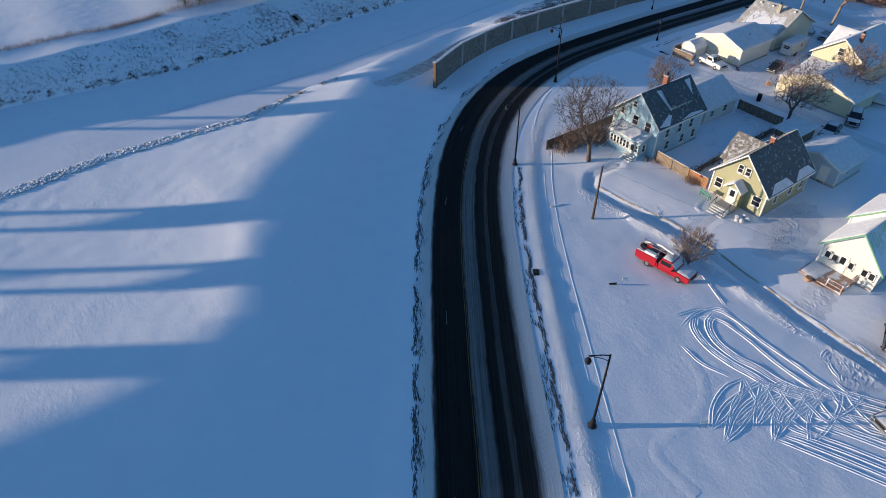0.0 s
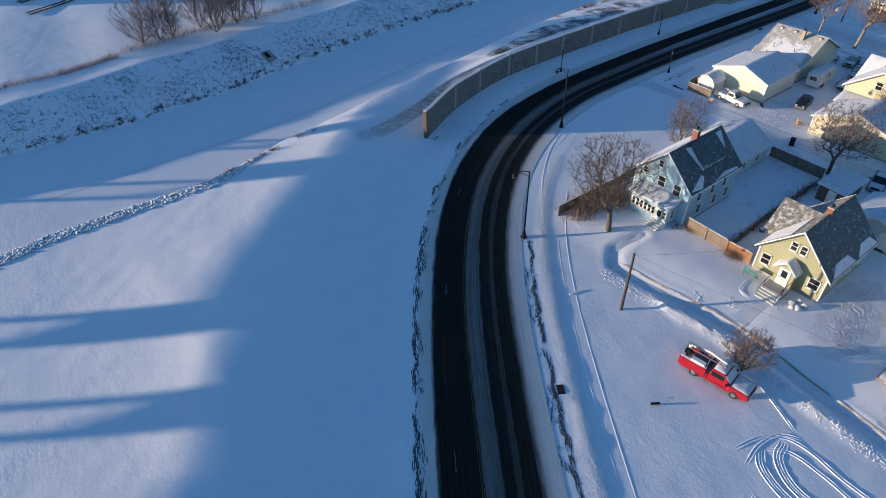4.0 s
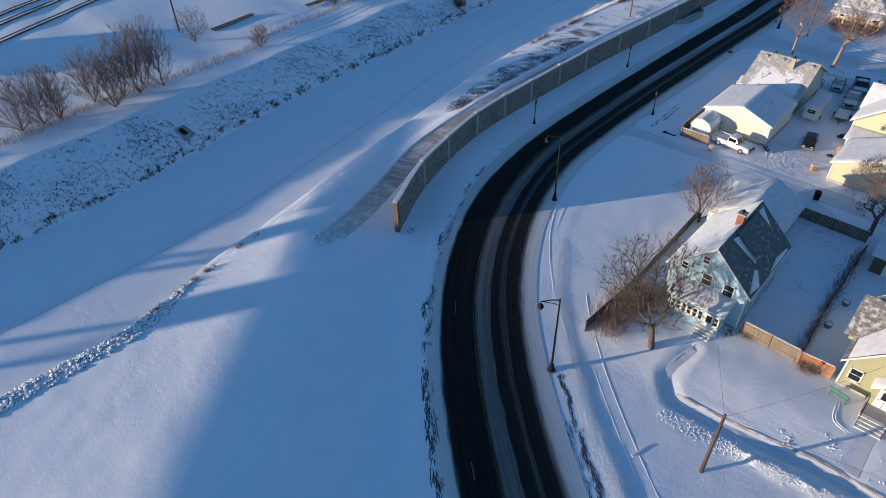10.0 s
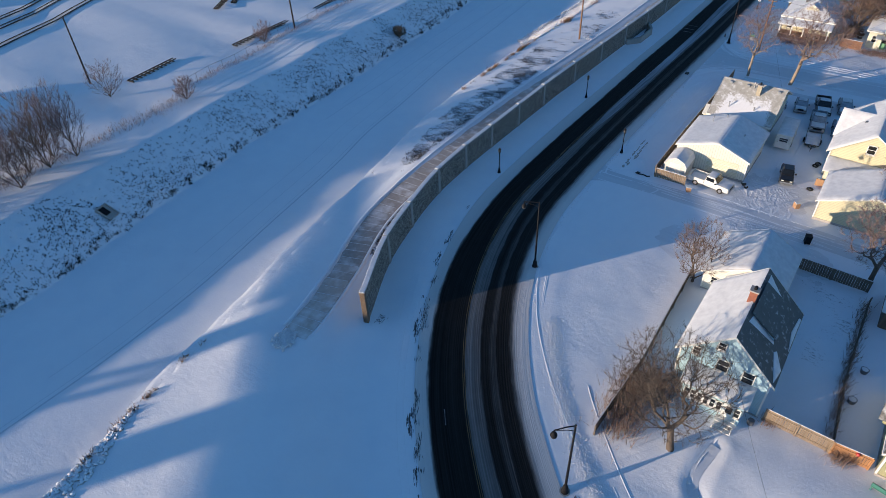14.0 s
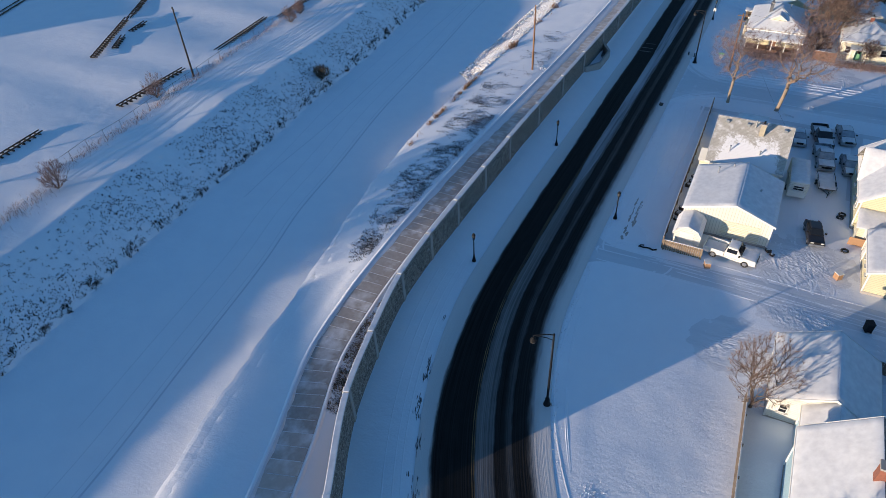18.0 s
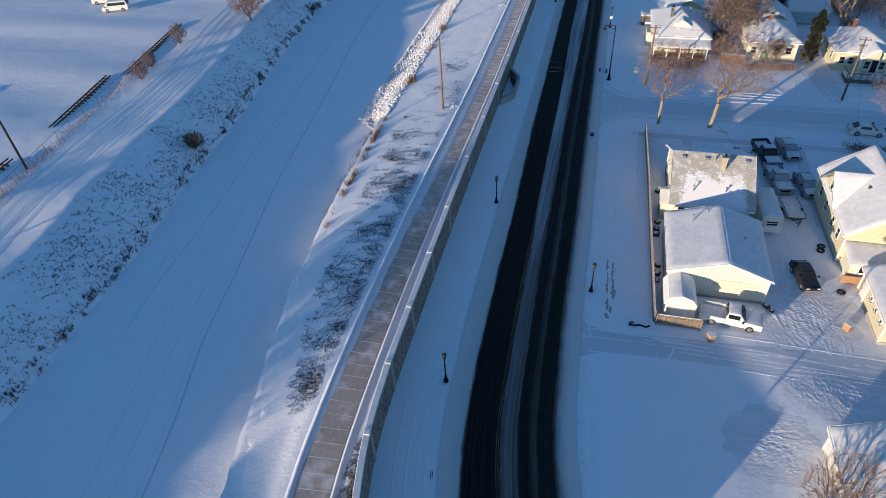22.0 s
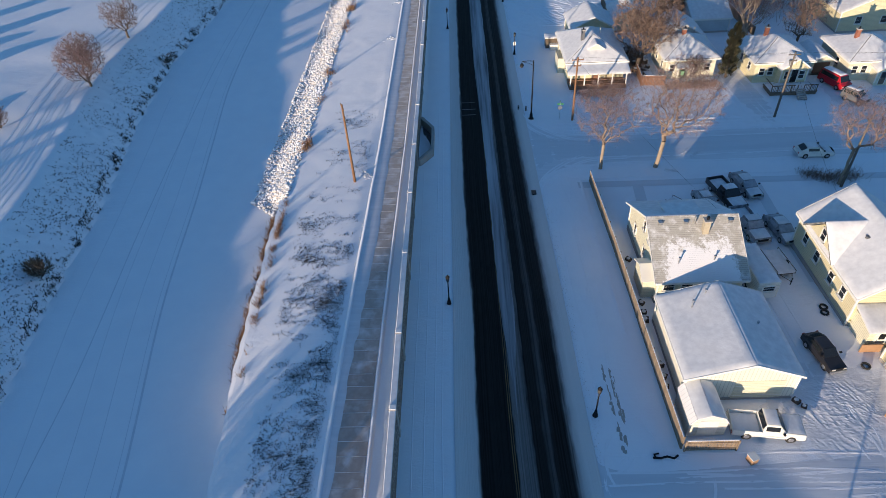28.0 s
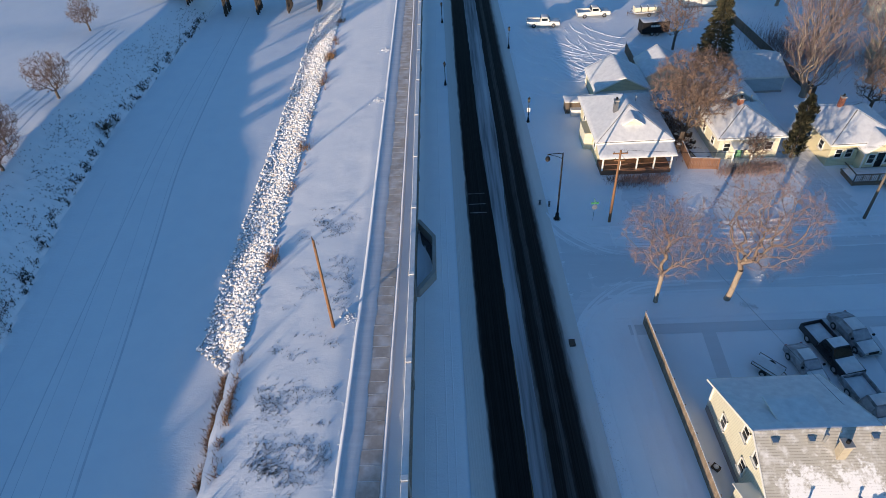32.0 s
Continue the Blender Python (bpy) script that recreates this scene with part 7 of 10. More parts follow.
part("body", Geo().box(-0.35, 0.35, -0.25, 0.25, -0.02, 0.22), M_BLACK, box_, bevel=0.02)
part("lid", Geo().box(-0.37, 0.37, -0.27, 0.27, 0.22, 0.26), M_STEEL, box_)


# ---- the cross street and the houses beyond ----
def pyramid_house():
    h = thing("house", "cream bungalow with snowy hipped roof and open front porch", "house", (0, 0, -1.0))
    x0, x1, y0, y1 = 154.6, 165.5, 51.2, 59.4
    part("wall", Geo().box(x0, x1, y0, y1, -0.4, 3.0), M_CREAM, h)
    hip_roof(h, x0, x1, y0, y1, 3.0, 5.4)
    part("dormer", Geo().prism([(54.3, 3.6), (56.3, 3.6), (56.3, 4.5), (55.3, 5.1), (54.3, 4.5)], "x", 156.0, 158.8), M_PALE, h)
    for ye in (54.0, 56.6):
        q = [(155.8, ye, 4.4), (159.2, ye, 4.4), (159.2, 55.3, 5.25), (155.8, 55.3, 5.25)]
        r = part("dormer_roof", slab(q, 0.1), M_TRIM, h)
        part("roof_snow", snow_quad(q, random, 0.08), M_ROOFSNOW, r, "snow on the dormer", smooth=True)
    chimney(h, 158.6, 56.9, 4.6, 6.3, 0.5, M_CARGREY)
    vent_pipe(h, 160.5, 54.0, 4.6, 5.6)
    q = [(152.0, 50.8, 2.35), (152.0, 59.8, 2.35), (154.58, 59.8, 3.0), (154.58, 50.8, 3.0)]
    r = part("porch_roof", slab(q, 0.14), M_TRIM, h)
    part("roof_snow", snow_quad(q, random, 0.11), M_ROOFSNOW, r, "snow on the porch roof", smooth=True)
    part("porch_floor", Geo().box(152.2, 154.57, 51.2, 59.4, -0.3, 0.5), M_RED_WOOD, h)
    for uy in (51.3, 53.3, 55.3, 57.3, 59.3):
        part("porch_post", Geo().box(152.25, 152.41, uy - 0.08, uy + 0.08, 0.5, 2.3), M_TRIM, h)
    part("porch_rail", Geo().box(152.28, 152.36, 51.3, 59.3, 1.25, 1.35).box(152.28, 152.36, 51.3, 59.3, 0.55, 0.65), M_RED_WOOD, h)
    for uy in (52.5, 58.0):
        window(h, "-x", x0, uy, 1.7, 1.0, 1.2)
    door(h, "-x", x0, 55.2, 0.5, 0.9, 2.0, M_RED_WOOD)
    for ux in (156.5, 159.5, 163.0):
        window(h, "+y", y1, ux, 1.8, 0.9, 1.2)
    part("side_bay", Geo().box(158.0, 161.0, y1, y1 + 1.0, -0.3, 2.2), M_PALE, h)


pyramid_house()
e1b = small_garage(168.6, 175.5, 49.8, 56.8, 2.4, 4.2, "x", M_CREAM, "cream garage with snowy roof behind the bungalow")
part("garage_door", Geo().box(168.55, 168.6, 51.2, 55.2, 0.05, 2.1), M_TRIM, e1b)
q = [(167.2, 49.6, 2.1), (167.2, 57.0, 2.1), (168.58, 57.0, 2.35), (168.58, 49.6, 2.35)]
part("awning", slab(q, 0.08), M_TRIM, e1b)
sh = thing("shed", "small open-fronted shed with snow on the roof", "shed", (167.9, 59.9, height(167.9, 59.9)), 0)
part("wall", Geo().box(-0.7, 0.9, -1.2, 1.2, 0, 1.7), M_DARK_WOOD, sh)
part("roof", Geo().box(-0.9, 1.1, -1.4, 1.4, 1.7, 1.8), M_TRIM, sh)
part("roof_snow", snow_quad([(-0.9, -1.4, 1.81), (1.1, -1.4, 1.81), (1.1, 1.4, 1.81), (-0.9, 1.4, 1.81)], random, 0.12), M_ROOFSNOW, sh, smooth=True)
part("crate", Geo().box(-1.5, -0.7, -0.9, 0.6, 0, 0.9), M_TRIM, sh)


def gable_pair_house():
    h = thing("house", "pale house with snowy hipped roof among bare trees", "house", (0, 0, -1.0))
    part("wall", Geo().box(154.4, 162.0, 38.0, 45.2, -0.4, 2.9), M_PALE, h)
    hip_roof(h, 154.4, 162.0, 38.0, 45.2, 2.9, 5.0)
    gable_walls(h, 162.0, 168.5, 37.6, 43.8, 3.0, 4.9, "x", M_WHITE, None, False)
    gable_roof(h, 162.0, 168.5, 37.6, 43.8, 3.0, 4.9, "x", 0.4, (None, None), (True, True))
    chimney(h, 158.5, 42.0, 4.2, 5.8, 0.55, M_BRICK)
    vent_pipe(h, 160.0, 40.0, 4.2, 5.2)
    for uy in (39.2, 41.0):
        window(h, "-x", 154.4, uy, 1.6, 0.9, 1.1)
    door(h, "-x", 154.4, 42.6, 0.1, 0.9, 2.0, M_GREEN_TRIM, "green front door")
    window(h, "-x", 154.4, 44.2, 1.6, 0.8, 1.1)
    q = [(152.9, 41.4, 2.2), (152.9, 44.0, 2.2), (154.38, 44.0, 2.5), (154.38, 41.4, 2.5)]
    part("porch_roof", slab(q, 0.12), M_TRIM, h)
    for uy in (41.6, 43.8):
        part("porch_post", Geo().box(153.0, 153.14, uy - 0.07, uy + 0.07, -0.3, 2.15), M_TRIM, h)
    for ux in (156.2, 159.2):
        window(h, "+y", 45.2, ux, 1.6, 0.8, 1.0)


gable_pair_house()
fence("board_fence", "red-brown board fence enclosing a small deck", [(152.8, 48.9), (152.4, 45.6)], 1.5, M_RED_WOOD)
fence("board_fence", "red-brown board fence beside the deck", [(152.8, 48.9), (156.5, 48.7)], 1.5, M_RED_WOOD)
grill = thing("yard_clutter", "dark garden furniture under snow on the deck", "clutter", (155.0, 47.0, height(155, 47)), 10)
part("table", Geo().box(-1.0, 1.0, -0.8, 0.8, 0.6, 0.68), M_BLACK, grill)
part("snow", snow_quad([(-1, -0.8, 0.69), (1, -0.8, 0.69), (1, 0.8, 0.69), (-1, 0.8, 0.69)], random, 0.12, 0.15, 0.4), M_ROOFSNOW, grill, smooth=True)
for sx in (-0.9, 0.9):
    for sy in (-0.7, 0.7):
        part("leg", Geo().box(sx - 0.04, sx + 0.04, sy - 0.04, sy + 0.04, 0, 0.6), M_BLACK, grill)


def deck_house():
    h = thing("house", "cream house with snowy roof and a front deck", "house", (0, 0, -1.0))
    part("wall", Geo().box(152.0, 160.5, 25.6, 33.2, -0.4, 2.9), M_CREAM, h)
    hip_roof(h, 152.0, 160.5, 25.6, 33.2, 2.9, 4.9)
    gable_walls(h, 150.6, 153.5, 26.4, 30.0, 2.6, 3.9, "x", M_CREAM, None, False)
    gable_roof(h, 150.6, 153.5, 26.4, 30.0, 2.6, 3.9, "x", 0.3, (None, None), (True, True))
    chimney(h, 157.5, 30.4, 4.2, 5.9, 0.5, M_BRICK)
    for uy in (32.2, 31.0):
        window(h, "-x", 152.0, uy, 1.6, 0.8, 1.1)
    for uy in (27.2, 29.2):
        window(h, "-x", 150.6, uy, 1.6, 0.8, 1.2)
    door(h, "-x", 150.6, 28.2, 0.5, 0.85, 1.9, M_BLACK, "dark front door")
    for ux in (154.0, 157.0):
        window(h, "+y", 33.2, ux, 1.7, 0.9, 1.1)
    dk = part("deck", Geo().box(147.8, 150.57, 25.8, 32.2, 0.3, 0.45), M_DARK_WOOD, h)
    part("deck_snow", snow_quad([(147.9, 25.9, 0.456), (150.5, 25.9, 0.456), (150.5, 32.1, 0.456), (147.9, 32.1, 0.456)], random, 0.1, 0.15, 0.6), M_ROOFSNOW, dk, "snow on the deck", smooth=True)
    part("deck_skirt", Geo().box(147.9, 147.96, 25.85, 32.15, -0.5, 0.29).box(147.97, 150.5, 32.05, 32.12, -0.5, 0.29), M_DARK_WOOD, h, "dark boarded skirt under the deck")
    for k in range(30):
        py = 25.95 + 0.21 * k
        if not 27.6 < py < 29.0:
            part("baluster", Geo().box(147.88, 147.92, py, py + 0.04, 0.45, 1.32), M_DARK_WOOD, dk)
    for k in range(8):
        part("deck_post", Geo().box(147.85, 147.95, 25.9 + 0.88 * k, 26.0 + 0.88 * k, -0.4, 1.4), M_DARK_WOOD, h)
    part("deck_rail", Geo().box(147.86, 147.94, 25.9, 27.6, 1.3, 1.4).box(147.86, 147.94, 29.0, 32.1, 1.3, 1.4).box(147.9, 150.5, 32.02, 32.1, 1.3, 1.4), M_DARK_WOOD, h)
    steps(h, "-x", 147.8, 28.3, 1.2, 5, 0.17, 0.3, M_CONCRETE)


deck_house()


def corner_house():
    h = thing("house", "pale cream house with snow-covered hipped roof", "house", (0, 0, -1.0))
    part("wall", Geo().box(151.4, 159.6, 12.6, 20.4, -0.4, 2.8), M_PALE, h)
    hip_roof(h, 151.4, 159.6, 12.6, 20.4, 2.8, 4.8)
    gable_walls(h, 149.6, 151.38, 14.0, 17.2, 2.3, 3.2, "x", M_PALE, None, False)
    gable_roof(h, 149.6, 151.38, 14.0, 17.2, 2.3, 3.2, "x", 0.3, (None, None), (True, True))
    chimney(h, 156.0, 18.0, 4.0, 5.6, 0.5, M_BRICK)
    for uy in (18.2, 19.5):
        window(h, "-x", 151.4, uy, 1.6, 0.8, 1.1)
    window(h, "-x", 149.6, 15.0, 1.5, 0.8, 1.0)
    door(h, "-x", 149.6, 16.3, 0.1, 0.8, 1.9, M_DARK_WOOD)
    window(h, "+y", 20.4, 154.5, 1.6, 0.9, 1.1)


corner_house()
g34 = small_garage(153.6, 158.8, 21.4, 24.6, 2.1, 3.0, "x", M_PALE, "small garage with a brown door between two houses")
part("garage_door", Geo().box(153.55, 153.6, 21.9, 24.1, 0.05, 1.95), M_RED_WOOD, g34)
small_garage(172.5, 178.5, 43.2, 49.0, 2.3, 4.0, "x", M_PALE, "pale back-yard garage under snow")
small_garage(170.5, 178.5, 30.5, 36.5, 2.4, 3.8, "y", M_BLUEGREY, "low blue-grey building under snow behind the trees")
far_h = small_garage(168.0, 180.0, 4.0, 14.0, 3.4, 5.6, "x", M_CREAM, "yellow house with snowy roof beyond the yards", "house")
window(far_h, "-x", 168.0, 7.0, 2.0, 1.0, 1.2)
window(far_h, "-x", 168.0, 11.0, 2.0, 1.0, 1.2)
small_garage(203.0, 213.0, 26.0, 34.0, 3.0, 5.0, "x", M_WHITE, "white house with snowy roof at the far lot", "house")
small_garage(186.0, 196.0, -4.0, 6.0, 3.0, 5.2, "y", M_PALE, "pale house with snowy roof further down the block", "house")
small_garage(160.0, 169.0, -8.0, 0.5, 3.0, 5.0, "x", M_CREAM, "cream house with snowy roof at the end of the row", "house")
small_garage(212.0, 222.0, 6.0, 15.0, 3.0, 5.0, "x", M_PALE, "pale far house with a snow-covered roof", "house")
fence("back_fence", "dark wooden back-yard fence half buried in snow", [(168.5, 27.0), (178.0, 27.5), (196.0, 28.2)], 1.5, M_DARK_WOOD, board=0.3)
fence("back_fence", "dark wooden fence between the back yards", [(176.5, 48.8), (186.0, 48.6)], 1.6, M_DARK_WOOD, board=0.3)

# street trees
STREET = dict(bark=M_PALEBARK, limb=M_LIMB, twig=M_TWIG_TAN, group="street trees", up=-0.1, leaves=1, twig_r=0.008, gaps=0.2)
tree(131.0, 58.8, 11.8, 21, "street tree with pale trunk and tan twigs holding dry leaves", radius=4.1, base=0.34, trunk_r=0.19, n=520, twigs=6, twig_len=0.7, **STREET)
tree(130.9, 52.3, 13.4, 22, "street tree with pale leaning trunk and tan twigs with dry leaves", radius=5.0, base=0.30, trunk_r=0.25, n=700, off=(0.6, -1.4), twigs=6, twig_len=0.75, **STREET)
tree(125.9, 33.0, 11.4, 23, "street tree with tan twigs holding a few leaves", radius=4.0, base=0.46, trunk_r=0.16, n=480, twigs=6, twig_len=0.65, **STREET)
tree(157.6, 48.6, 11.0, 24, "dense bare brown tree behind the bungalow", radius=5.4, base=0.14, trunk_r=0.3, n=1300, off=(3.4, -1.8), twigs=8, twig_len=0.9, gaps=0.6, twig_r=0.012, up=0.0)
PALE = dict(bark=M_PALEBARK, twig=M_TWIG_TAN, twig_r=0.009, pull=0.8, up=0.7, twig_len=1.0, twigs=6)
tree(168.8, 28.2, 14.0, 25, "tall pale-limbed bare tree in the back yard", radius=4.8, base=0.12, trunk_r=0.46, n=520, **PALE)
tree(181.0, 22.0, 16.0, 26, "tall pale bare tree in the back yard", radius=6.2, base=0.1, trunk_r=0.5, n=640, **PALE)
tree(172.0, 17.5, 14.5, 27, "tall pale bare tree beyond the fence", radius=5.0, base=0.12, trunk_r=0.46, n=520, **PALE)
tree(190.0, 14.0, 14.0, 28, "tall bare tree far back on the block", radius=5.0, base=0.12, trunk_r=0.34, n=600, **PALE)
tree(186.0, 41.0, 9.0, 29, "bare brown tree in a back yard", radius=3.6, base=0.25, trunk_r=0.2, n=560)
tree(163.0, 22.5, 8.0, 30, "bare tree behind the small garage", radius=3.2, base=0.25, trunk_r=0.2, n=480)
tree(153.3, 41.5, 4.0, 31, "small bare ornamental tree in front of the house", radius=1.8, base=0.2, trunk_r=0.1, n=300, twig_len=0.45)
tree(202.0, 18.0, 13.0, 33, "tall bare tree at the end of the block", radius=4.6, base=0.12, trunk_r=0.3, n=560, **PALE)
conifer(176.9, 38.4, 14.0, 3.2, 34, "tall dark spruce dusted with snow")
conifer(154.2, 36.2, 8.2, 1.4, 35, "narrow dark columnar evergreen beside the house", column=True)
brush("hedge_brush", "bare brown shrubs below the bungalow porch", [(151.2, 52.0), (151.2, 59.0)], 500, 0.9, 75, M_TWIG_TAN, 0.35)
brush("hedge_brush", "dark bare shrubs beside the street", [(128.2, 35.8), (126.8, 33.5), (127.2, 30.5)], 700, 1.5, 76, M_TWIG, 0.5)
brush("hedge_brush", "bare shrubs in front of the pale house", [(152.6, 38.2), (152.4, 44.0)], 500, 1.1, 77, M_TWIG_TAN, 0.4)
brush("hedge_brush", "tangle of bare saplings at the back of the block", [(178, 14), (186, 26), (176, 23)], 1500, 5.0, 78, M_TWIG_TAN, 2.0)

brush("hedge_brush", "dark tangle of brush between the two bungalows", [(156.0, 48.6), (165.0, 48.2)], 1200, 1.6, 79, M_TWIG, 0.8)
brush("hedge_brush", "brown hedge in front of the pale house", [(151.6, 38.4), (151.4, 45.6)], 1200, 1.3, 80, M_TWIG_TAN, 0.5)
brush("hedge_brush", "bare brown shrubs at the bungalow corner", [(150.6, 52.0), (150.4, 58.0)], 900, 1.2, 81, M_TWIG_TAN, 0.6)
rngs = random.Random(44)
for k in range(14):
    bx, by, s_ = rngs.uniform(155.5, 166.0), rngs.uniform(46.6, 49.8), rngs.uniform(0.3, 0.7)
    t_ = thing("yard_clutter", "dark snow-dusted junk in the side yard", "clutter", (bx, by, height(bx, by)), rngs.uniform(0, 90), "side yard junk")
    part("scrap", Geo().obox(pose(0, 0, s_ * 0.4, rngs.uniform(-12, 12), rngs.uniform(-12, 12), 0), s_ * 1.8, s_ * 1.2, s_ * 0.9), M_STEEL, t_, bevel=0.04)
    part("snow", Geo().ball((0, 0, s_ * 0.85), s_ * 0.5, 8, 0.3), M_ROOFSNOW, t_, smooth=True)

# vehicles
vehicle("sedan", "white car with a snowy roof parked on the cross street", "car", 132.2, 33.2, -92, M_CARWHITE, "sedan", 4.2, 1.7, 0.08)
vehicle("van", "red van with a white snowy roof in a driveway", "van", 150.3, 22.4, 200, M_RED, "van", 4.3, 1.85, 0.14)
vehicle("jeep", "dark open utility car under snow in front of the house", "car", 145.4, 21.8, 210, M_CARGREY, "suv", 3.4, 1.6, 0.10)
vehicle("pickup_truck", "white pickup truck on the far snowy lot", "truck", 198.2, 59.9, -95, M_CARWHITE, "pickup", 5.6, 2.0, 0.03)
vehicle("pickup_truck", "white crew pickup on the far snowy lot", "truck", 201.5, 50.6, -88, M_CARWHITE, "pickup", 5.8, 2.0, 0.03)
bt = thing("cargo_trailer", "black enclosed cargo trailer on the far lot", "trailer", (192.6, 42.4, height(192.6, 42.4)), -86)
part("body", Geo().box(-2.3, 2.3, -1.05, 1.05, 0.4, 2.3), M_BLACK, bt, bevel=0.06)
part("roof_snow", snow_quad([(-2.25, -1.0, 2.305), (2.25, -1.0, 2.305), (2.25, 1.0, 2.305), (-2.25, 1.0, 2.305)], random, 0.06), M_ROOFSNOW, bt, smooth=True)
for k in range(4):
    part("marking_bar", Geo().box(-0.9 + 0.42 * k, -0.6 + 0.42 * k, -1.07, -1.05, 1.5, 1.8), M_TRIM, bt, "plain pale bar of unreadable lettering")
for sx in (-0.5, 0.4):
    for s in (-1, 1):
        wheel(bt, sx, s * 1.0, 0.33, 0.2)
part("hitch", Geo().tube([(2.3, -0.5, 0.5), (3.3, 0, 0.5), (2.3, 0.5, 0.5)], 0.05, 6), M_STEEL, bt)
flat_trailer(201.0, 41.2, -85, 5.0, 2.1, "long trailer loaded with pale crates under snow")
for k in range(4):
    cr = thing("crate", "pale snow-topped crate stacked on the trailer", "box", (201.1, 43.0 - 1.2 * k, height(201, 42) + 0.66), 0, "trailer crates")
    part("body", Geo().box(-0.7, 0.7, -0.5, 0.5, 0, 0.7), M_PALE, cr)
    part("snow", Geo().box(-0.68, 0.68, -0.48, 0.48, 0.7, 0.78), M_ROOFSNOW, cr, bevel=0.03)

# street furniture
utility_pole(143.4, 60.3, 9.0, M_POLE, "brown wooden utility pole at the street corner", 90, 2)
utility_pole(142.0, 33.8, 9.0, M_GREYPOLE, "grey wooden utility pole beside the street", 90, 2, True)
utility_pole(141.8, 8.0, 9.0, M_GREYPOLE, "grey wooden utility pole further down the street", 90, 2)
utility_pole(125.4, 33.0, 8.6, M_GREYPOLE, "dark wooden utility pole beside the shrubs", 0, 1)
for o in (-0.65, 0.65):
    wire("power_wire", (143.4, 60.3 + o * 0.1, 8.0), (142.0, 33.8, 8.0 + o * 0.1), 0.6)
    wire("power_wire", (142.0, 33.8 + o * 0.1, 8.0), (141.8, 8.0, 8.0 + o * 0.1), 0.6)
wire("power_wire", (143.4, 60.3, 7.6), (113.0, 50.6, 5.0), 0.9)
wire("power_wire", (142.0, 33.8, 7.6), (115.6, 40.0, 5.6), 0.9)
sg = thing("street_sign", "green street name sign on a thin post", "sign", (143.8, 62.0, height(143.8, 62.0)))
part("post", Geo().tube([(0, 0, -0.2), (0, 0, 2.7)], 0.03, 6), M_METAL, sg)
part("plate", Geo().box(-0.4, 0.4, -0.015, 0.015, 2.45, 2.7), M_SIGN_GREEN, sg)
part("cross_plate", Geo().box(-0.015, 0.015, -0.4, 0.4, 2.2, 2.43), M_SIGN_GREEN, sg)
part("stop_plate", Geo().tube([(-0.03, 0, 1.8), (-0.05, 0, 1.8)], 0.32, 8), M_METAL, sg)
for hx, hy in ((146.7, 66.3), (147.1, 67.3)):
    hd = thing("hydrant", "small dark bollard-like hydrant in the snow", "hydrant", (hx, hy, height(hx, hy)), group="hydrants")
    part("body", Geo().tube([(0, 0, 0), (0, 0, 0.5), (0, 0, 0.62), (0, 0, 0.7)], [0.13, 0.12, 0.15, 0.05], 10), M_CARGREY, hd)
    part("cap", Geo().tube([(-0.2, 0, 0.42), (0.2, 0, 0.42)], 0.06, 8), M_BLACK, hd)

lamp0 = street_lamp()
lamp0.matrix_basis = pose(26.8, 16.4, height(26.8, 16.4), 0, 0, -35)
for lx, ly, a in ((47.65, 49.2, -42), (69.0, 63.85, -64), (144.3, 65.8, -90)):
    copy_thing(lamp0, pose(lx, ly, height(lx, ly), 0, 0, a))
plamp = post_lamp()
plamp.matrix_basis = pose(82.7, 76.9, height(82.7, 76.9))
for lx, ly in ((108.6, 77.1), (177.5, 77.3), (201.8, 77.4), (95.9, 65.7), (189.5, 66.7), (212.0, 66.7)):
    copy_thing(plamp, pose(lx, ly, height(lx, ly)))
pl = copy_thing(plamp, pose(165.5, 66.4, height(165.5, 66.4)))
tagged(pl, "black ornamental post lamp with a white sign plate")
part("sign_plate", Geo().box(-0.03, -0.012, -0.22, 0.22, 1.5, 2.1), M_TRIM, pl, "plain white sign plate")


# ---- river side ----
utility_pole(128.5, 88.2, 10.1, M_POLE, "tall brown wooden pole on the river embankment", 20, 1)
utility_pole(103.4, 136.6, 11.0, M_TIMBER, "tall dark wooden pole beside the rail yard", 60, 1)
utility_pole(66.5, 146.0, 11.0, M_TIMBER, "tall dark wooden pole on the far bank", 60, 1)

SHRUB = dict(category="bush", pull=0.9, up=0.6)
for bx, by, hh, rr_, seed in ((32.4, 126.0, 6.2, 3.4, 41), (35.2, 126.2, 6.2, 3.2, 42), (37.6, 126.4, 6.0, 2.0, 56), (44.2, 123.6, 6.4, 2.5, 43), (46.6, 126.0, 7.2, 2.4, 46), (48.8, 124.9, 8.6, 2.3, 44), (52.4, 124.9, 8.4, 2.1, 45), (50.6, 127.4, 7.0, 2.2, 63), (43.0, 128.0, 6.2, 2.4, 64)):
    tree(bx, by, hh * 1.3, seed, "many-stemmed bare brown shrub on the far bank", "shrub", radius=rr_ * 1.3, base=0.03, trunk_r=0.11, n=360, gaps=0.3, twigs=7, twig_len=1.0, twig_r=0.007, twig=M_TWIG_TAN if seed % 2 else None, group="bank shrubs", **SHRUB)
for bx, by, hh, seed in ((65.6, 138.4, 6.2, 47), (71.9, 127.6, 3.8, 48), (95.4, 136.2, 4.0, 49), (129.6, 137.4, 3.2, 50), (144.0, 139.5, 3.6, 51), (134.5, 139.0, 2.8, 57)):
    tree(bx, by, hh, seed, "small bare bush beside the rail yard", "shrub", radius=hh * 0.5, base=0.06, trunk_r=0.09, twig=M_TWIG_TAN, n=240, twigs=6, twig_len=0.5, group="yard bushes", **SHRUB)
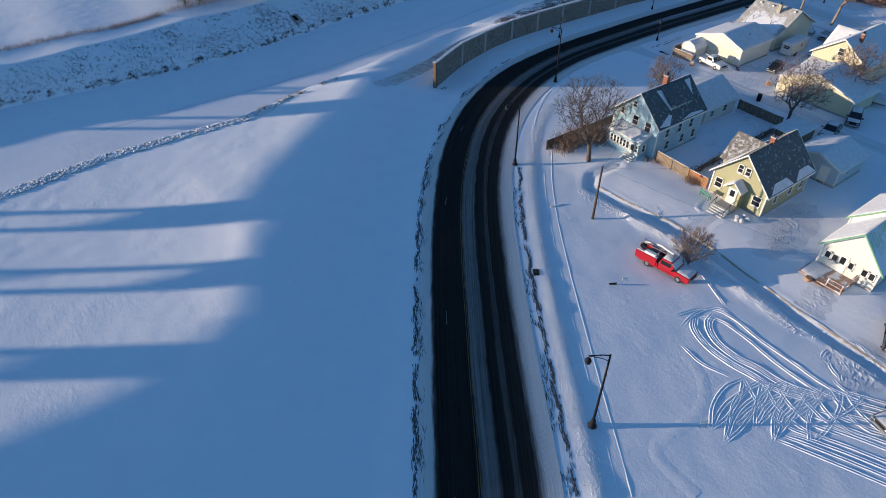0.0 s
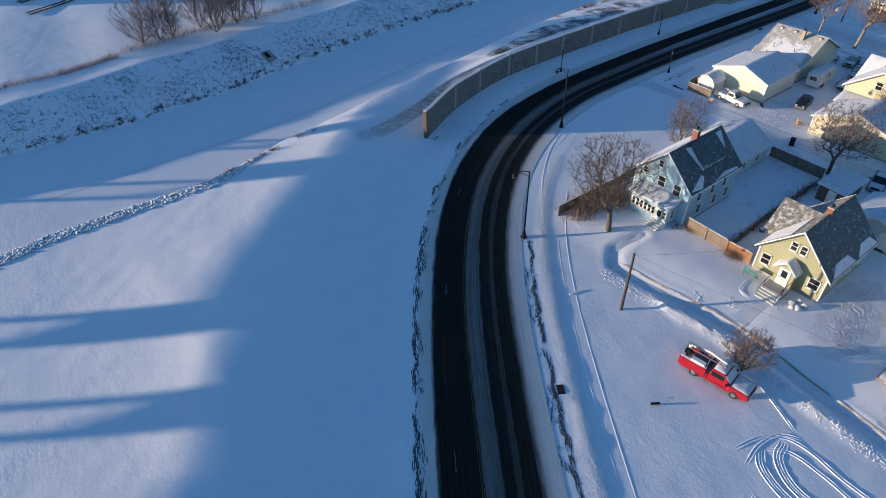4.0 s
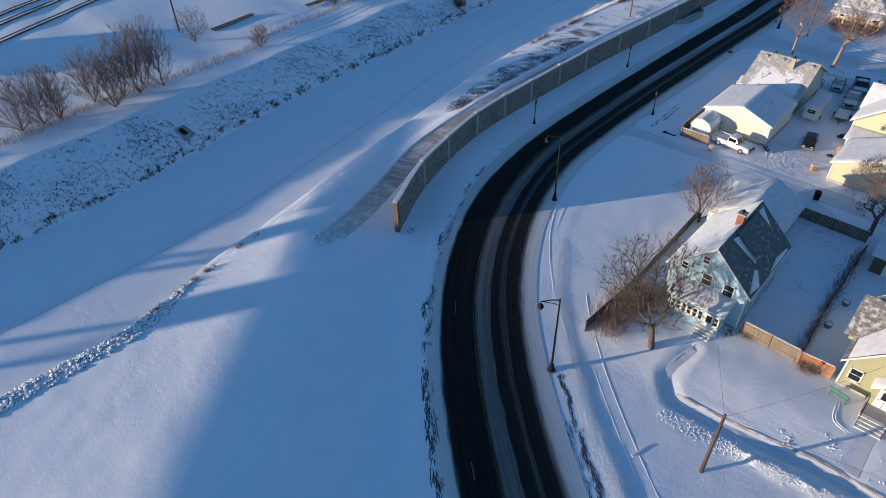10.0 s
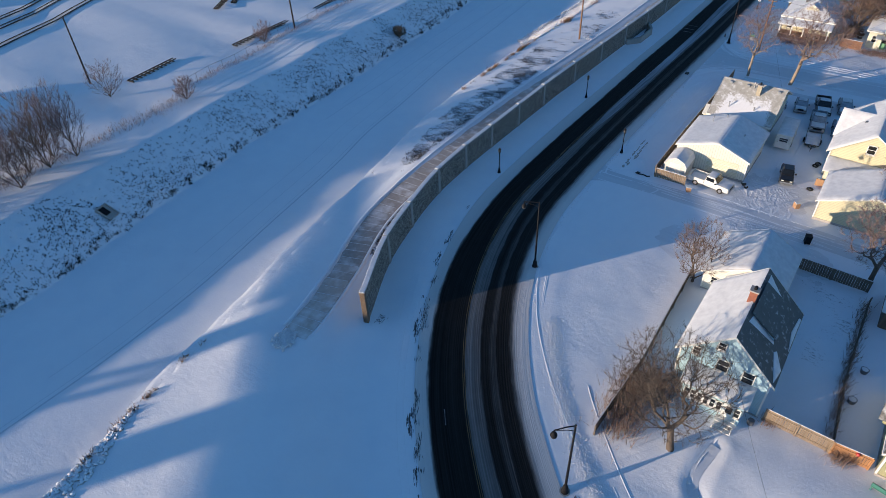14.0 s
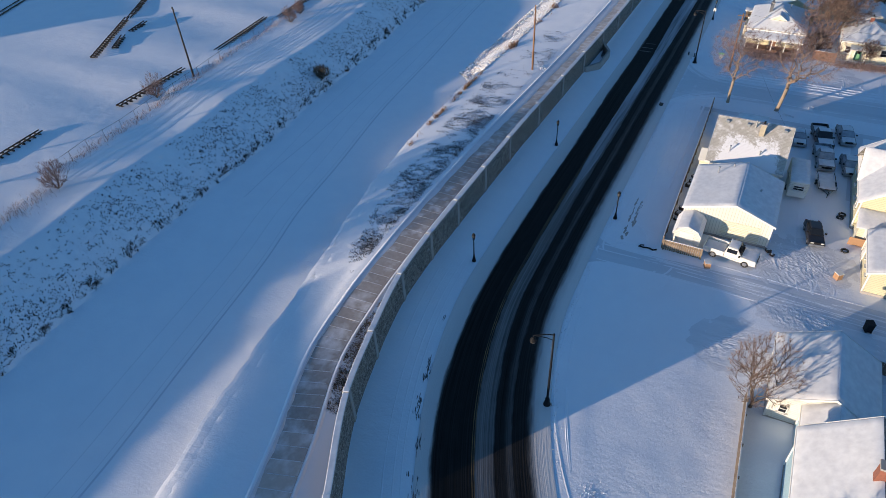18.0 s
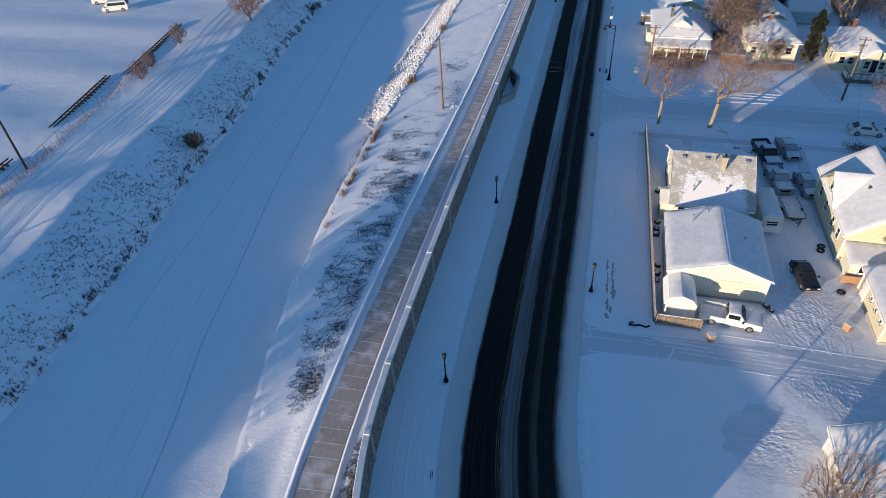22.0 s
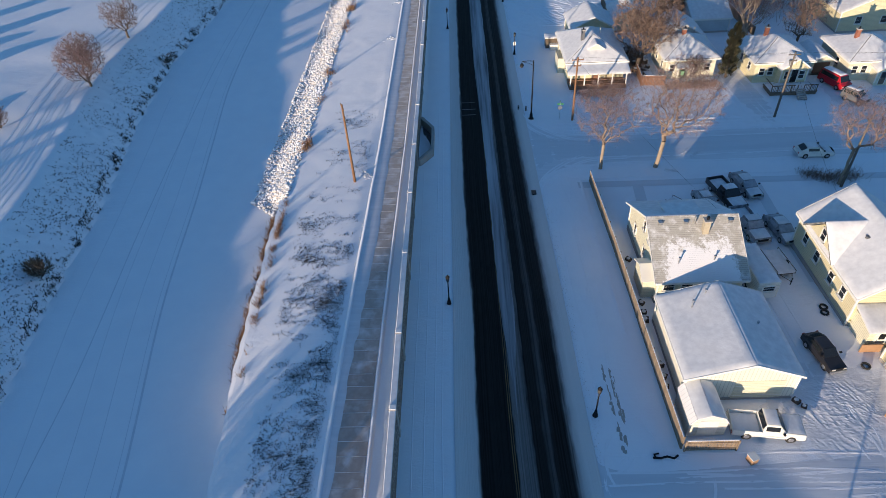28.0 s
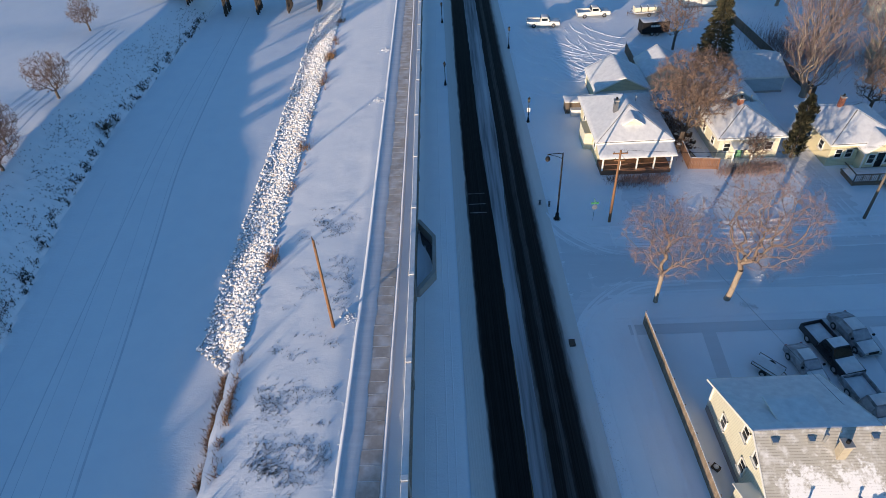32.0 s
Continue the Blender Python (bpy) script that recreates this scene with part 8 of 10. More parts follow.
tree(156.0, 132.0, 7.8, 52, "round bank tree still holding orange-brown leaves", radius=3.5, base=0.12, trunk_r=0.18, twig=M_TWIG_TAN, n=760, leaves=2, twig_len=0.55)
tree(175.0, 133.6, 7.0, 53, "bare spreading tree on the river bank", radius=3.4, base=0.2, trunk_r=0.18, n=560, twig_len=0.6)
tree(200.5, 139.5, 5.6, 54, "bare round tree beyond the bank track", radius=2.7, base=0.25, trunk_r=0.15, n=440)
tree(162.5, 135.0, 6.0, 58, "dense bare tree on the river bank", radius=2.9, base=0.15, trunk_r=0.16, n=560)
tree(115.8, 120.6, 2.2, 55, "dark tangled bush at the water's edge", "shrub", radius=1.6, base=0.02, trunk_r=0.08, n=260, twigs=7, twig_len=0.5, twig_r=0.014, bark=M_GRASS, twig=M_GRASS, **SHRUB)
tree(171.0, 126.4, 1.5, 59, "low dark bush at the water's edge", "shrub", radius=1.2, base=0.02, trunk_r=0.07, n=180, twigs=6, twig_len=0.45, twig_r=0.014, bark=M_GRASS, twig=M_GRASS, **SHRUB)

# stubble on the far bank, tufts on the embankment
def tufts(name, label, xs, n, seed, keep, material, hmin, hmax, blades=6, radius=0.16, category="grass", wide=1.0):
    rng = np.random.RandomState(seed)
    x, y = rng.uniform(xs[0], xs[1], n), rng.uniform(xs[2], xs[3], n)
    p = keep(x, y)
    ok = rng.uniform(0, 1, n) < p
    x, y = x[ok], y[ok]
    n = len(x) * blades
    px, py, pz = (np.repeat(q, blades) for q in (x, y, snow_z(x, y)))
    ang = rng.uniform(0, 6.283, n)
    r = np.abs(rng.normal(0, radius, n))
    hh, w = rng.uniform(hmin, hmax, n), rng.uniform(0.015, 0.05, n) * wide
    px, py = px + np.cos(ang) * r, py + np.sin(ang) * r
    sx, sy = w * np.sin(ang), w * np.cos(ang)
    low1 = np.stack([px - sx, py + sy, pz - 0.03], -1)
    low2 = np.stack([px + sx, py - sy, pz - 0.03], -1)
    tip = np.stack([px + rng.normal(0, 0.45, n) * hh, py + rng.normal(0, 0.45, n) * hh, pz + hh], -1)
    g = Geo()
    g.v = np.stack([low1, low2, tip], 1).reshape(-1, 3).tolist()
    g.f = np.arange(3 * n).reshape(-1, 3).tolist()
    return tagged(part(name, g, material), label, category, kind="stuff")


def on_bank(x, y):
    f, t = FAR_FOOT(x), FAR_TOP(x)
    return np.where((y > f + 0.2) & (y < t - 0.3), (1 - 0.6 * step01(125, 160, x)) * np.clip(0.40 - 0.36 * (y - f) / (t - f) + 0.20 * lump(x, y, 16, 30) + 0.22 * lump(x, y, 6, 31) + 0.34 * lump(x, y, 1.6, 32), 0, 1), 0)


tufts("bank_stubble", "dark dry weeds poking through snow on the far bank", (-15, 215, 105, 135), 210000, 61, on_bank, M_STUBBLE, 0.05, 0.20, 4, 0.08, wide=1.1)
tufts("bank_edge_weeds", "dark weeds hanging along the far water's edge", (-15, 215, 105, 129), 62000, 62, lambda x, y: np.where(np.abs(y - FAR_FOOT(x) - 0.45) < 0.55, np.clip(0.25 + 1.1 * lump(x, y, 3.4, 33), 0, 1), 0), M_STUBBLE, 0.15, 0.5, 8)
tufts("embankment_grass", "wind-bared dry grass on the river embankment", (68, 165, 86, 96), 110000, 63, lambda x, y: np.clip(bare(x, y) * 2.3 - 0.46, 0, 0.62) * (y < NEAR_EDGE(x) - 0.5), M_STUBBLE, 0.03, 0.11, 4, 0.10)
tufts("wall_grass", "dry grass showing between the trail and the flood wall", (58, 80, 76, 83), 26000, 67, lambda x, y: np.where((bare(x, y) > 0.3) & (y < np.interp(x, _tx, _ty) - 1.75), 0.35 + 0.4 * lump(x, y, 2.0, 37), 0), M_GRASS, 0.06, 0.2, 5, 0.12)
tufts("bank_edge_weeds", "thin dark weeds along the near river edge", (56, 128, 86, 98), 42000, 68, lambda x, y: np.where(np.abs(y - NEAR_EDGE(x)) < 0.22, np.clip(0.6 + 0.6 * lump(x, y, 4, 38), 0, 1), 0), M_STUBBLE, 0.05, 0.2, 5, 0.1)
tufts("rust_weeds", "rust-brown weeds along the near river bank", (86, 132, 93, 99.5), 16000, 64, lambda x, y: np.where((np.abs(y - NEAR_EDGE(x) - 0.5) < 1.1), np.clip(2.0 * step01(98, 108, x) * (1 - step01(124, 128, x)) * (0.5 + 0.8 * lump(x, y, 3, 34)) * 0.5, 0, 1), 0), M_BROWNGRASS, 0.2, 0.75, 7, 0.25)
tufts("rust_weeds", "rust-brown weeds along the field's edge", (26, 42, 81, 88), 5000, 65, lambda x, y: np.where((np.abs(y - NEAR_EDGE(x) + 0.2) < 0.55), np.clip(0.25 + 0.9 * lump(x, y, 4, 35), 0, 1), 0), M_BROWNGRASS, 0.2, 0.6, 6, 0.2)
tufts("rust_weeds", "rust-brown weeds growing between the riprap rocks", (132, 214, 95, 103), 5000, 66, lambda x, y: np.where(np.abs(y - NEAR_EDGE(x) + 0.6) < 0.7, np.clip(lump(x, y, 8, 36) - 0.15, 0, 1), 0), M_BROWNGRASS, 0.4, 1.1, 9, 0.35)

lip_line = [(float(x), float(NEAR_EDGE(x)) + 0.10 * math.sin(x * 0.7) + 0.06 * math.sin(x * 2.3)) for x in np.arange(33.0, 127.5, 0.5)]
lip = ribbon(lip_line, [0.52, 0.5, 0.1, -0.5, -1.1], lambda x, y, j: 0.0)
for i in range(len(lip_line)):
    px, py = lip_line[i]
    z_in, z_far = height(px, py - 1.1), height(px, py - 1.9)
    for j, (dz, k) in enumerate(((-0.9, 2.0), (-0.05, 2.0), (0.0, 1.5), (0.004, 0.75), (-0.02, 0.0))):
        q = lip.v[i * 5 + j]
        lip.v[i * 5 + j] = (q[0], q[1], z_in + dz + (z_in - z_far) * k)
tagged(part("bank_lip", lip, M_SNOW, smooth=False), "overhanging snow lip along the near river bank", "snow bank", kind="stuff")

brush("bank_brush", "dry brown brush along the far bank fence line", [(-14.0, 121.6), (2.3, 121.9), (18.0, 121.5), (27.0, 122.9)], 2600, 1.1, 82, M_TWIG_TAN, 0.5)
brush("bank_brush", "dry weeds between the bank shrubs", [(27.0, 123.5), (40.0, 126.5), (56.0, 126.5), (72.0, 128.5)], 2200, 1.0, 83, M_TWIG, 0.9)
brush("bank_brush", "dry weeds along the old chain-link fence", [(74.0, 131.0), (95.0, 134.6), (113.0, 137.4), (138.0, 141.0)], 2600, 0.7, 84, M_TWIG_TAN, 0.6)

# chain-link fence and rail-yard things
YARD = [(74.0, 131.0), (80.0, 132.2), (86.0, 132.9), (95.0, 134.6), (104.0, 136.0), (113.0, 137.4), (124.0, 139.0), (138.0, 141.0)]
cf = thing("chain_link_fence", "old sagging chain-link fence along the far bank track", "fence", (0, 0, 0))
for (ax, ay), (bx, by) in zip(YARD[:-1], YARD[1:]):
    n = max(2, int(math.hypot(bx - ax, by - ay) / 2.8))
    for k in range(n):
        u = k / n
        px, py = ax + (bx - ax) * u, ay + (by - ay) * u
        pz = height(px, py)
        part("post", Geo().tube([(px, py, pz - 0.2), (px + random.uniform(-0.08, 0.08), py, pz + 1.5)], 0.03, 6), M_STEEL, cf)
    part("top_rail", Geo().tube([(ax, ay, height(ax, ay) + 1.45), (bx, by, height(bx, by) + 1.45)], 0.02, 5), M_STEEL, cf)


def track_panel(x0, y0, x1, y1, label, lift=0.25):
    """Stacked lengths of old railway track: two rails on ties."""
    L = math.hypot(x1 - x0, y1 - y0)
    mx, my = (x0 + x1) / 2, (y0 + y1) / 2
    t = thing("track_panel", label, "railway track", (mx, my, height(mx, my)), math.degrees(math.atan2(y1 - y0, x1 - x0)), "track panels")
    for s in (-0.35, 0.35):
        part("rail", Geo().box(-L / 2, L / 2, s - 0.04, s + 0.04, lift, lift + 0.14).box(-L / 2, L / 2, s - 0.07, s + 0.07, lift - 0.02, lift), M_STEEL, t)
    me_ = Geo().box(-0.09, 0.09, -0.62, 0.62, lift - 0.26, lift - 0.06).mesh("tie", M_TIMBER)
    for k in range(int(L / 0.9)):
        o = new("tie", me_)
        o.parent = t
        o.matrix_basis = pose(-L / 2 + 0.4 + 0.9 * k, random.uniform(-0.06, 0.06), 0, 0, 0, random.uniform(-1.5, 1.5))


track_panel(113.1, 140.9, 129.6, 143.6, "old railway track panel stacked on the snow")
track_panel(130.5, 141.4, 152.0, 144.6, "long old railway track panel stacked on the snow")
track_panel(90.4, 138.9, 104.6, 139.9, "old railway track panel behind the bare bush")
track_panel(70.4, 141.0, 80.4, 142.6, "short railway track panel lying in the snow")
track_panel(101.4, 157.9, 118.0, 168.5, "dark railway track panel beyond the yard")
track_panel(118.5, 169.0, 134.0, 179.0, "dark railway track panel further into the yard")
for a, b in (((106.0, 158.0), (111.0, 161.5)), ((113.0, 162.0), (118.0, 163.5))):
    track_panel(a[0], a[1], b[0], b[1], "short pile of track pieces on the snow")


def railway(off, label):
    """A running line across the far yard."""
    line = [(20 + 6 * k, 154.0 + off + 2.9 * k) for k in range(30)]
    t = thing("railway_line", label, "railway track", (0, 0, 0), group="railway lines")
    zf = lambda x, y, j: height(x, y) + 0.12
    for s in (-0.72, 0.72):
        part("ballast", ribbon(line, [s + 0.2, s - 0.2], lambda x, y, j: height(x, y) + 0.12), M_GRIME, t, "dark bare strip beside the rail")
        part("rail", Geo().tube([(x, y + s, height(x, y) + 0.2) for x, y in line], 0.07, 5), M_STEEL, t)


railway(0, "dark railway line cleared of snow in the far yard")
railway(8.5, "second dark railway line in the far yard")
railway(13.5, "third dark railway line in the far yard")
for vx, vy, a in ((157.5, 162.0, 112), (161.5, 167.5, 112), (172.5, 166.0, 115), (180.0, 172.0, 115)):
    vehicle("van", "white van parked beyond the rail yard", "van", vx, vy, a, M_CARWHITE, "van", 5.0, 1.9, 0.08, "parked vans")

cul = thing("culvert_headwall", "concrete culvert box with a dark opening in the bank", "culvert", (48.6, 112.7, height(48.6, 112.7) - 0.2), 14)
tilt = pose(0, 0, 0.55, 28)
# no real hole: a black plate paints the darkness inside it
part("opening", Geo().obox(tilt @ Matrix.Translation((-0.2, 0.25, -0.02)), 0.8, 1.2, 0.1), M_BLACK, cul, "flat black plate for the unlit culvert opening")
part("apron", Geo().obox(tilt @ Matrix.Translation((0, 0, -0.09)), 1.3, 1.9, 0.1), M_CONCRETE, cul, "concrete floor dusted with snow")
for cx_, cy_, lx, ly in ((0, -1.02, 1.6, 0.14), (0, 1.02, 1.6, 0.2), (-0.73, 0, 0.14, 1.9), (0.73, 0, 0.14, 1.9)):
    part("rim", Geo().obox(tilt @ Matrix.Translation((cx_, cy_, -0.25)), lx, ly, 0.7), M_CONCRETE, cul, bevel=0.02)

# timber trestle over the river
tr = thing("trestle_bridge", "dark timber railway trestle crossing the frozen river", "bridge", (0, 0, 0))
for py in (101.5, 107.5, 113.6, 120.0, 126.8):
    for px in (215.0, 216.2, 217.6, 218.8):
        part("bridge_post", Geo().tube([(px, py, -3.2), (px + (216.9 - px) * 0.15, py, 2.2)], 0.2, 8), M_TIMBER, tr)
    part("cap_beam", Geo().box(214.6, 219.2, py - 0.2, py + 0.2, 2.2, 2.6), M_TIMBER, tr)
    part("brace", Geo().tube([(215.0, py + 0.25, -2.2), (218.8, py + 0.25, 2.0)], 0.09, 6).tube([(218.8, py - 0.25, -2.2), (215.0, py - 0.25, 2.0)], 0.09, 6), M_TIMBER, tr)
part("deck", Geo().box(214.9, 218.9, 97.0, 134.0, 2.6, 3.2), M_TIMBER, tr)
part("deck_snow", Geo().box(215.0, 218.8, 97.0, 134.0, 3.2, 3.32), M_ROOFSNOW, tr)


# unseen shade casters across the river, built as hopper towers, mill buildings and a warehouse
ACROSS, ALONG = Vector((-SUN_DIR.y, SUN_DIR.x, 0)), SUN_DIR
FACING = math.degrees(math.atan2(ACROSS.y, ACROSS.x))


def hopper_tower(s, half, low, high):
    """An added shade caster: two legs, a brace and a hopper with a sloping underside."""
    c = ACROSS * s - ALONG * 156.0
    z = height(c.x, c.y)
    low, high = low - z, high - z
    t = thing("hopper_tower", "unseen hopper-shaped shade caster on two braced legs, added across the river", "tower", (c.x, c.y, z), FACING, "hopper towers")
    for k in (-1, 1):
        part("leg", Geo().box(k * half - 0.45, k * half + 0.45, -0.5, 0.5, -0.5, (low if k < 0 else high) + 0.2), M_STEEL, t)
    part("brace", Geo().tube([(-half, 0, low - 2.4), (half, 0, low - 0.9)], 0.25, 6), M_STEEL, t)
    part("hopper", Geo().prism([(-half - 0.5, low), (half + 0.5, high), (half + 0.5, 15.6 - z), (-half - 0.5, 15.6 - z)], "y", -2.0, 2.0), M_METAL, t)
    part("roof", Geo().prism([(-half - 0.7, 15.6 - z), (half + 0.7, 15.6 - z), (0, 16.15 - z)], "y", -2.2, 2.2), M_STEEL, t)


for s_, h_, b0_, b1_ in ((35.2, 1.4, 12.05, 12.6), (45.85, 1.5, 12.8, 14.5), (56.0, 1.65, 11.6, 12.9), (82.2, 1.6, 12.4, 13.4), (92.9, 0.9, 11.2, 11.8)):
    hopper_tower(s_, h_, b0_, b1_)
# unseen gallery shape joining them, climbing out of the warehouse, cut to shade the field
gallery = thing("conveyor_gallery", "unseen raised gallery-shaped shade caster, added to join the hopper shapes", "conveyor", (*(-ALONG * 156.0).xy, 0.0), FACING)
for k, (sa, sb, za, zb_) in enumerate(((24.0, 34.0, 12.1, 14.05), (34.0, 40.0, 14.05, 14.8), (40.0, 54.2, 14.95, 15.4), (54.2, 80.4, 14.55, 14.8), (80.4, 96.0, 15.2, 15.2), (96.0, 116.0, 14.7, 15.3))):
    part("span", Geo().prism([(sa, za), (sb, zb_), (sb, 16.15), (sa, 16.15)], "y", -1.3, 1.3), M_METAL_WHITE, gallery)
# two added blocks, never in view, whose tops set the far yard's shade
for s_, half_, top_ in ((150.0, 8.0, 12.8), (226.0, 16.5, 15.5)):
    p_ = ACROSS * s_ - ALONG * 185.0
    b_ = thing("mill_building", "unseen mill-shaped shade caster added across the river", "building", (p_.x, p_.y, height(p_.x, p_.y)), FACING, "mill buildings")
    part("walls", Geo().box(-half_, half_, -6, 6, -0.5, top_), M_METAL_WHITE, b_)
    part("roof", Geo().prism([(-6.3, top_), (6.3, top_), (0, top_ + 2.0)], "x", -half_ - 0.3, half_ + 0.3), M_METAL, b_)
# added long block out of view that keeps the low sun off the field
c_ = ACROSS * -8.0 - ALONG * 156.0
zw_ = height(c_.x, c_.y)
wh = thing("grain_warehouse", "unseen long warehouse-shaped shade caster added across the river", "warehouse", (c_.x, c_.y, zw_), FACING)
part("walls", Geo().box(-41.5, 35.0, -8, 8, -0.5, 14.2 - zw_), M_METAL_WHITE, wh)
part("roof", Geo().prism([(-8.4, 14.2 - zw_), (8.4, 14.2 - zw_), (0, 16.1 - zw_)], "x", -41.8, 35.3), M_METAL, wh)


# ---- tracks and lumps in the snow ----
def rut(lines, name, label, w=0.22, hgt=0.07, bottom=0.015):
    """Tyre or foot tracks: a shallow trough between two pushed-up ridges, along each line."""
    g = Geo()
    prof = [(-w * 1.0, -0.02), (-w * 0.62, hgt), (-w * 0.3, bottom), (w * 0.3, bottom), (w * 0.62, hgt), (w * 1.0, -0.02)]
    for line in lines:
        pts = np.array(line)
        zz = snow_z(pts[:, 0], pts[:, 1])
        n, k, base = len(line), len(prof), len(g.v)
        for i, (x, y) in enumerate(line):
            ax, ay = line[max(i - 1, 0)]
            bx, by = line[min(i + 1, n - 1)]
            d = math.hypot(bx - ax, by - ay) or 1
            sx, sy = -(by - ay) / d, (bx - ax) / d
            fade = min(1.0, i / 2.0, (n - 1 - i) / 2.0)
            for o, h_ in prof:
                g.v.append((x + sx * o, y + sy * o, zz[i] + h_ * (fade if h_ > 0 else 1) * random.uniform(0.7, 1.25)))
        for i in range(n - 1):
            for j in range(k - 1):
                a = base + i * k + j
                g.f.append((a, a + 1, a + k + 1, a + k))
    return tagged(part(name, g, M_SNOW), label, "tracks", kind="stuff")


def arc(cx, cy, r, a0, a1, ry=None, turn=0.0, step=0.5):
    ry = ry or r
    n = max(4, int(abs(a1 - a0) * max(r, ry) / step))
    c, s = math.cos(turn), math.sin(turn)
    out = []
    for k in range(n + 1):
        a = a0 + (a1 - a0) * k / n
        x, y = r * math.cos(a), ry * math.sin(a)
        out.append((cx + x * c - y * s, cy + x * s + y * c))
    return out


rt = random.Random(99)
lines = []
# a long loop: down the far side, round, and back in two passes
lines.append(smooth_line([(46.9, 17.2), (45.9, 18.7), (43.7, 19.3), (41.4, 19.0)], 0.4))
lines.append(smooth_line([(46.6, 4.0), (45.6, 7.4), (45.7, 10.8), (45.8, 14.1), (46.2, 16.7), (45.9, 18.3), (44.6, 19.5), (41.9, 20.3)], 0.4))
lines.append(smooth_line([(45.0, 5.0), (44.4, 8.5), (44.5, 11.6), (45.0, 15.3), (44.9, 17.5), (43.8, 18.9)], 0.4))
for o in (0.0, -0.42):
    lines.append(shift(smooth_line([(43.5, 19.3), (42.1, 18.4), (41.1, 16.2), (41.0, 13.8), (41.3, 12.1), (41.6, 10.0), (43.0, 7.4)], 0.4), -o))
    lines.append(shift(smooth_line([(45.4, 18.4), (43.7, 18.0), (42.3, 16.2), (42.0, 13.9), (42.4, 12.2), (42.7, 9.6), (44.2, 6.6)], 0.4), -o))
lines.append(smooth_line([(39.6, 17.6), (39.2, 15.4), (40.0, 12.8)], 0.4))
# back-and-forth turns: leaf-shaped arcs between a row of near cusps and a row of far cusps
near_row = [(34.07, 10.69), (34.0, 9.32), (35.6, 9.9), (37.04, 8.75), (37.13, 7.23), (38.3, 7.9), (39.11, 5.38), (40.2, 6.4)]
far_row = [(40.7, 12.13), (41.59, 10.98), (42.6, 10.6), (43.79, 9.63), (44.3, 8.3), (45.6, 7.58), (46.4, 6.6), (47.6, 5.2)]
for (ax, ay), (bx, by) in zip(near_row, far_row):
    for bend in (0.85, -0.35):
        bend += rt.uniform(-0.25, 0.25)
        lines.append(smooth_line([(ax, ay), (ax + (bx - ax) * 0.3, ay + (by - ay) * 0.3 + bend), (ax + (bx - ax) * 0.7, ay + (by - ay) * 0.7 + bend), (bx, by)], 0.35))
for (ax, ay), (bx, by) in zip(near_row[:-2], far_row[2:]):
    bend = rt.uniform(0.5, 1.2)
    lines.append(smooth_line([(ax, ay), (ax + (bx - ax) * 0.35, ay + (by - ay) * 0.35 + bend), (ax + (bx - ax) * 0.75, ay + (by - ay) * 0.75 + bend * 0.7), (bx, by)], 0.35))
for k, (ax, ay) in enumerate(far_row[:7]):
    lines.append(smooth_line([(ax, ay), (ax - 1.3, ay - 2.2), (ax - 1.6, ay - 4.4), (ax - 0.6, ay - 7.0 + 0.3 * k)], 0.35))
for k in range(11):
    o = k * 0.86 + rt.uniform(-0.2, 0.2)
    lines.append(smooth_line([(37.2 + o, 7.2 - o * 0.14 + rt.uniform(-0.6, 0.8)), (38.5 + o * 1.02, 4.3), (39.6 + o * 1.05, 1.7), (41.4 + o * 1.1, -3.0), (43.0 + o * 1.15, -8.0)], 0.5))
for k in range(14):
    cx, cy, a = 49.6 + rt.uniform(-1.8, 2.2), 7.2 + rt.uniform(-1.8, 1.8), rt.uniform(0, 6.283)
    lines.append(arc(cx, cy, rt.uniform(1.2, 2.6), a, a + rt.uniform(0.7, 1.6)))
rut(lines, "tyre_tracks", "looping tyre tracks cut through the snow of the lot", 0.19, 0.055, 0.003)
# the alley and the garage drive
lines = []
for o in (88.4, 90.1, 90.9, 92.4):
    lines.append(smooth_line([(o + rt.uniform(-0.2, 0.2), 68.0), (o + 0.1, 60), (o + rt.uniform(-0.3, 0.3), 52), (o - 0.3, 44), (o - 0.6, 30), (o - 0.8, 8)], 0.6))
for k in range(12):
    o = rt.uniform(88.3, 92.0)
    y0_ = rt.uniform(30, 62)
    lines.append(smooth_line([(o, y0_), (o + rt.uniform(-0.3, 0.3), y0_ - 6), (o - 0.3 + rt.uniform(-0.3, 0.3), y0_ - 13)], 0.6))
for k in range(16):
    sx, sy = rt.uniform(93.0, 98.0), rt.uniform(43.5, 50.5)
    a = rt.uniform(-0.5, 0.6)
    L = rt.uniform(1.2, 2.6)
    lines.append(smooth_line([(sx - L * math.cos(a), sy - L * math.sin(a)), (sx, sy), (sx + L * 0.8 * math.cos(a + 0.6), sy + L * 0.8 * math.sin(a + 0.6))], 0.4))
for o in (47.5, 46.2):
    lines.append(smooth_line([(91.0, o - 0.8), (96.0, o), (103.0, o + 0.2), (110.0, o + 0.3), (120.0, o + 0.2)], 0.6))
rut(lines, "tyre_tracks", "criss-cross tyre tracks on the snowy drive and alley", 0.12, 0.014)
# the cross street
lines = []
for o in (133.4, 134.9, 136.2, 137.7):
    lines.append(smooth_line([(o - 1.4 if o < 135 else o + 1.2, 67.6), (o, 62), (o + rt.uniform(-0.2, 0.2), 48), (o, 34), (o - 0.2, 10)], 0.6))
for o in (62.6, 63.6):
    lines.append(smooth_line([(112, o), (124, o + 0.1), (130, o + 0.6)], 0.8))
rut(lines, "tyre_tracks", "packed tyre tracks along the snowy cross street", 0.2, 0.018)
lines = []
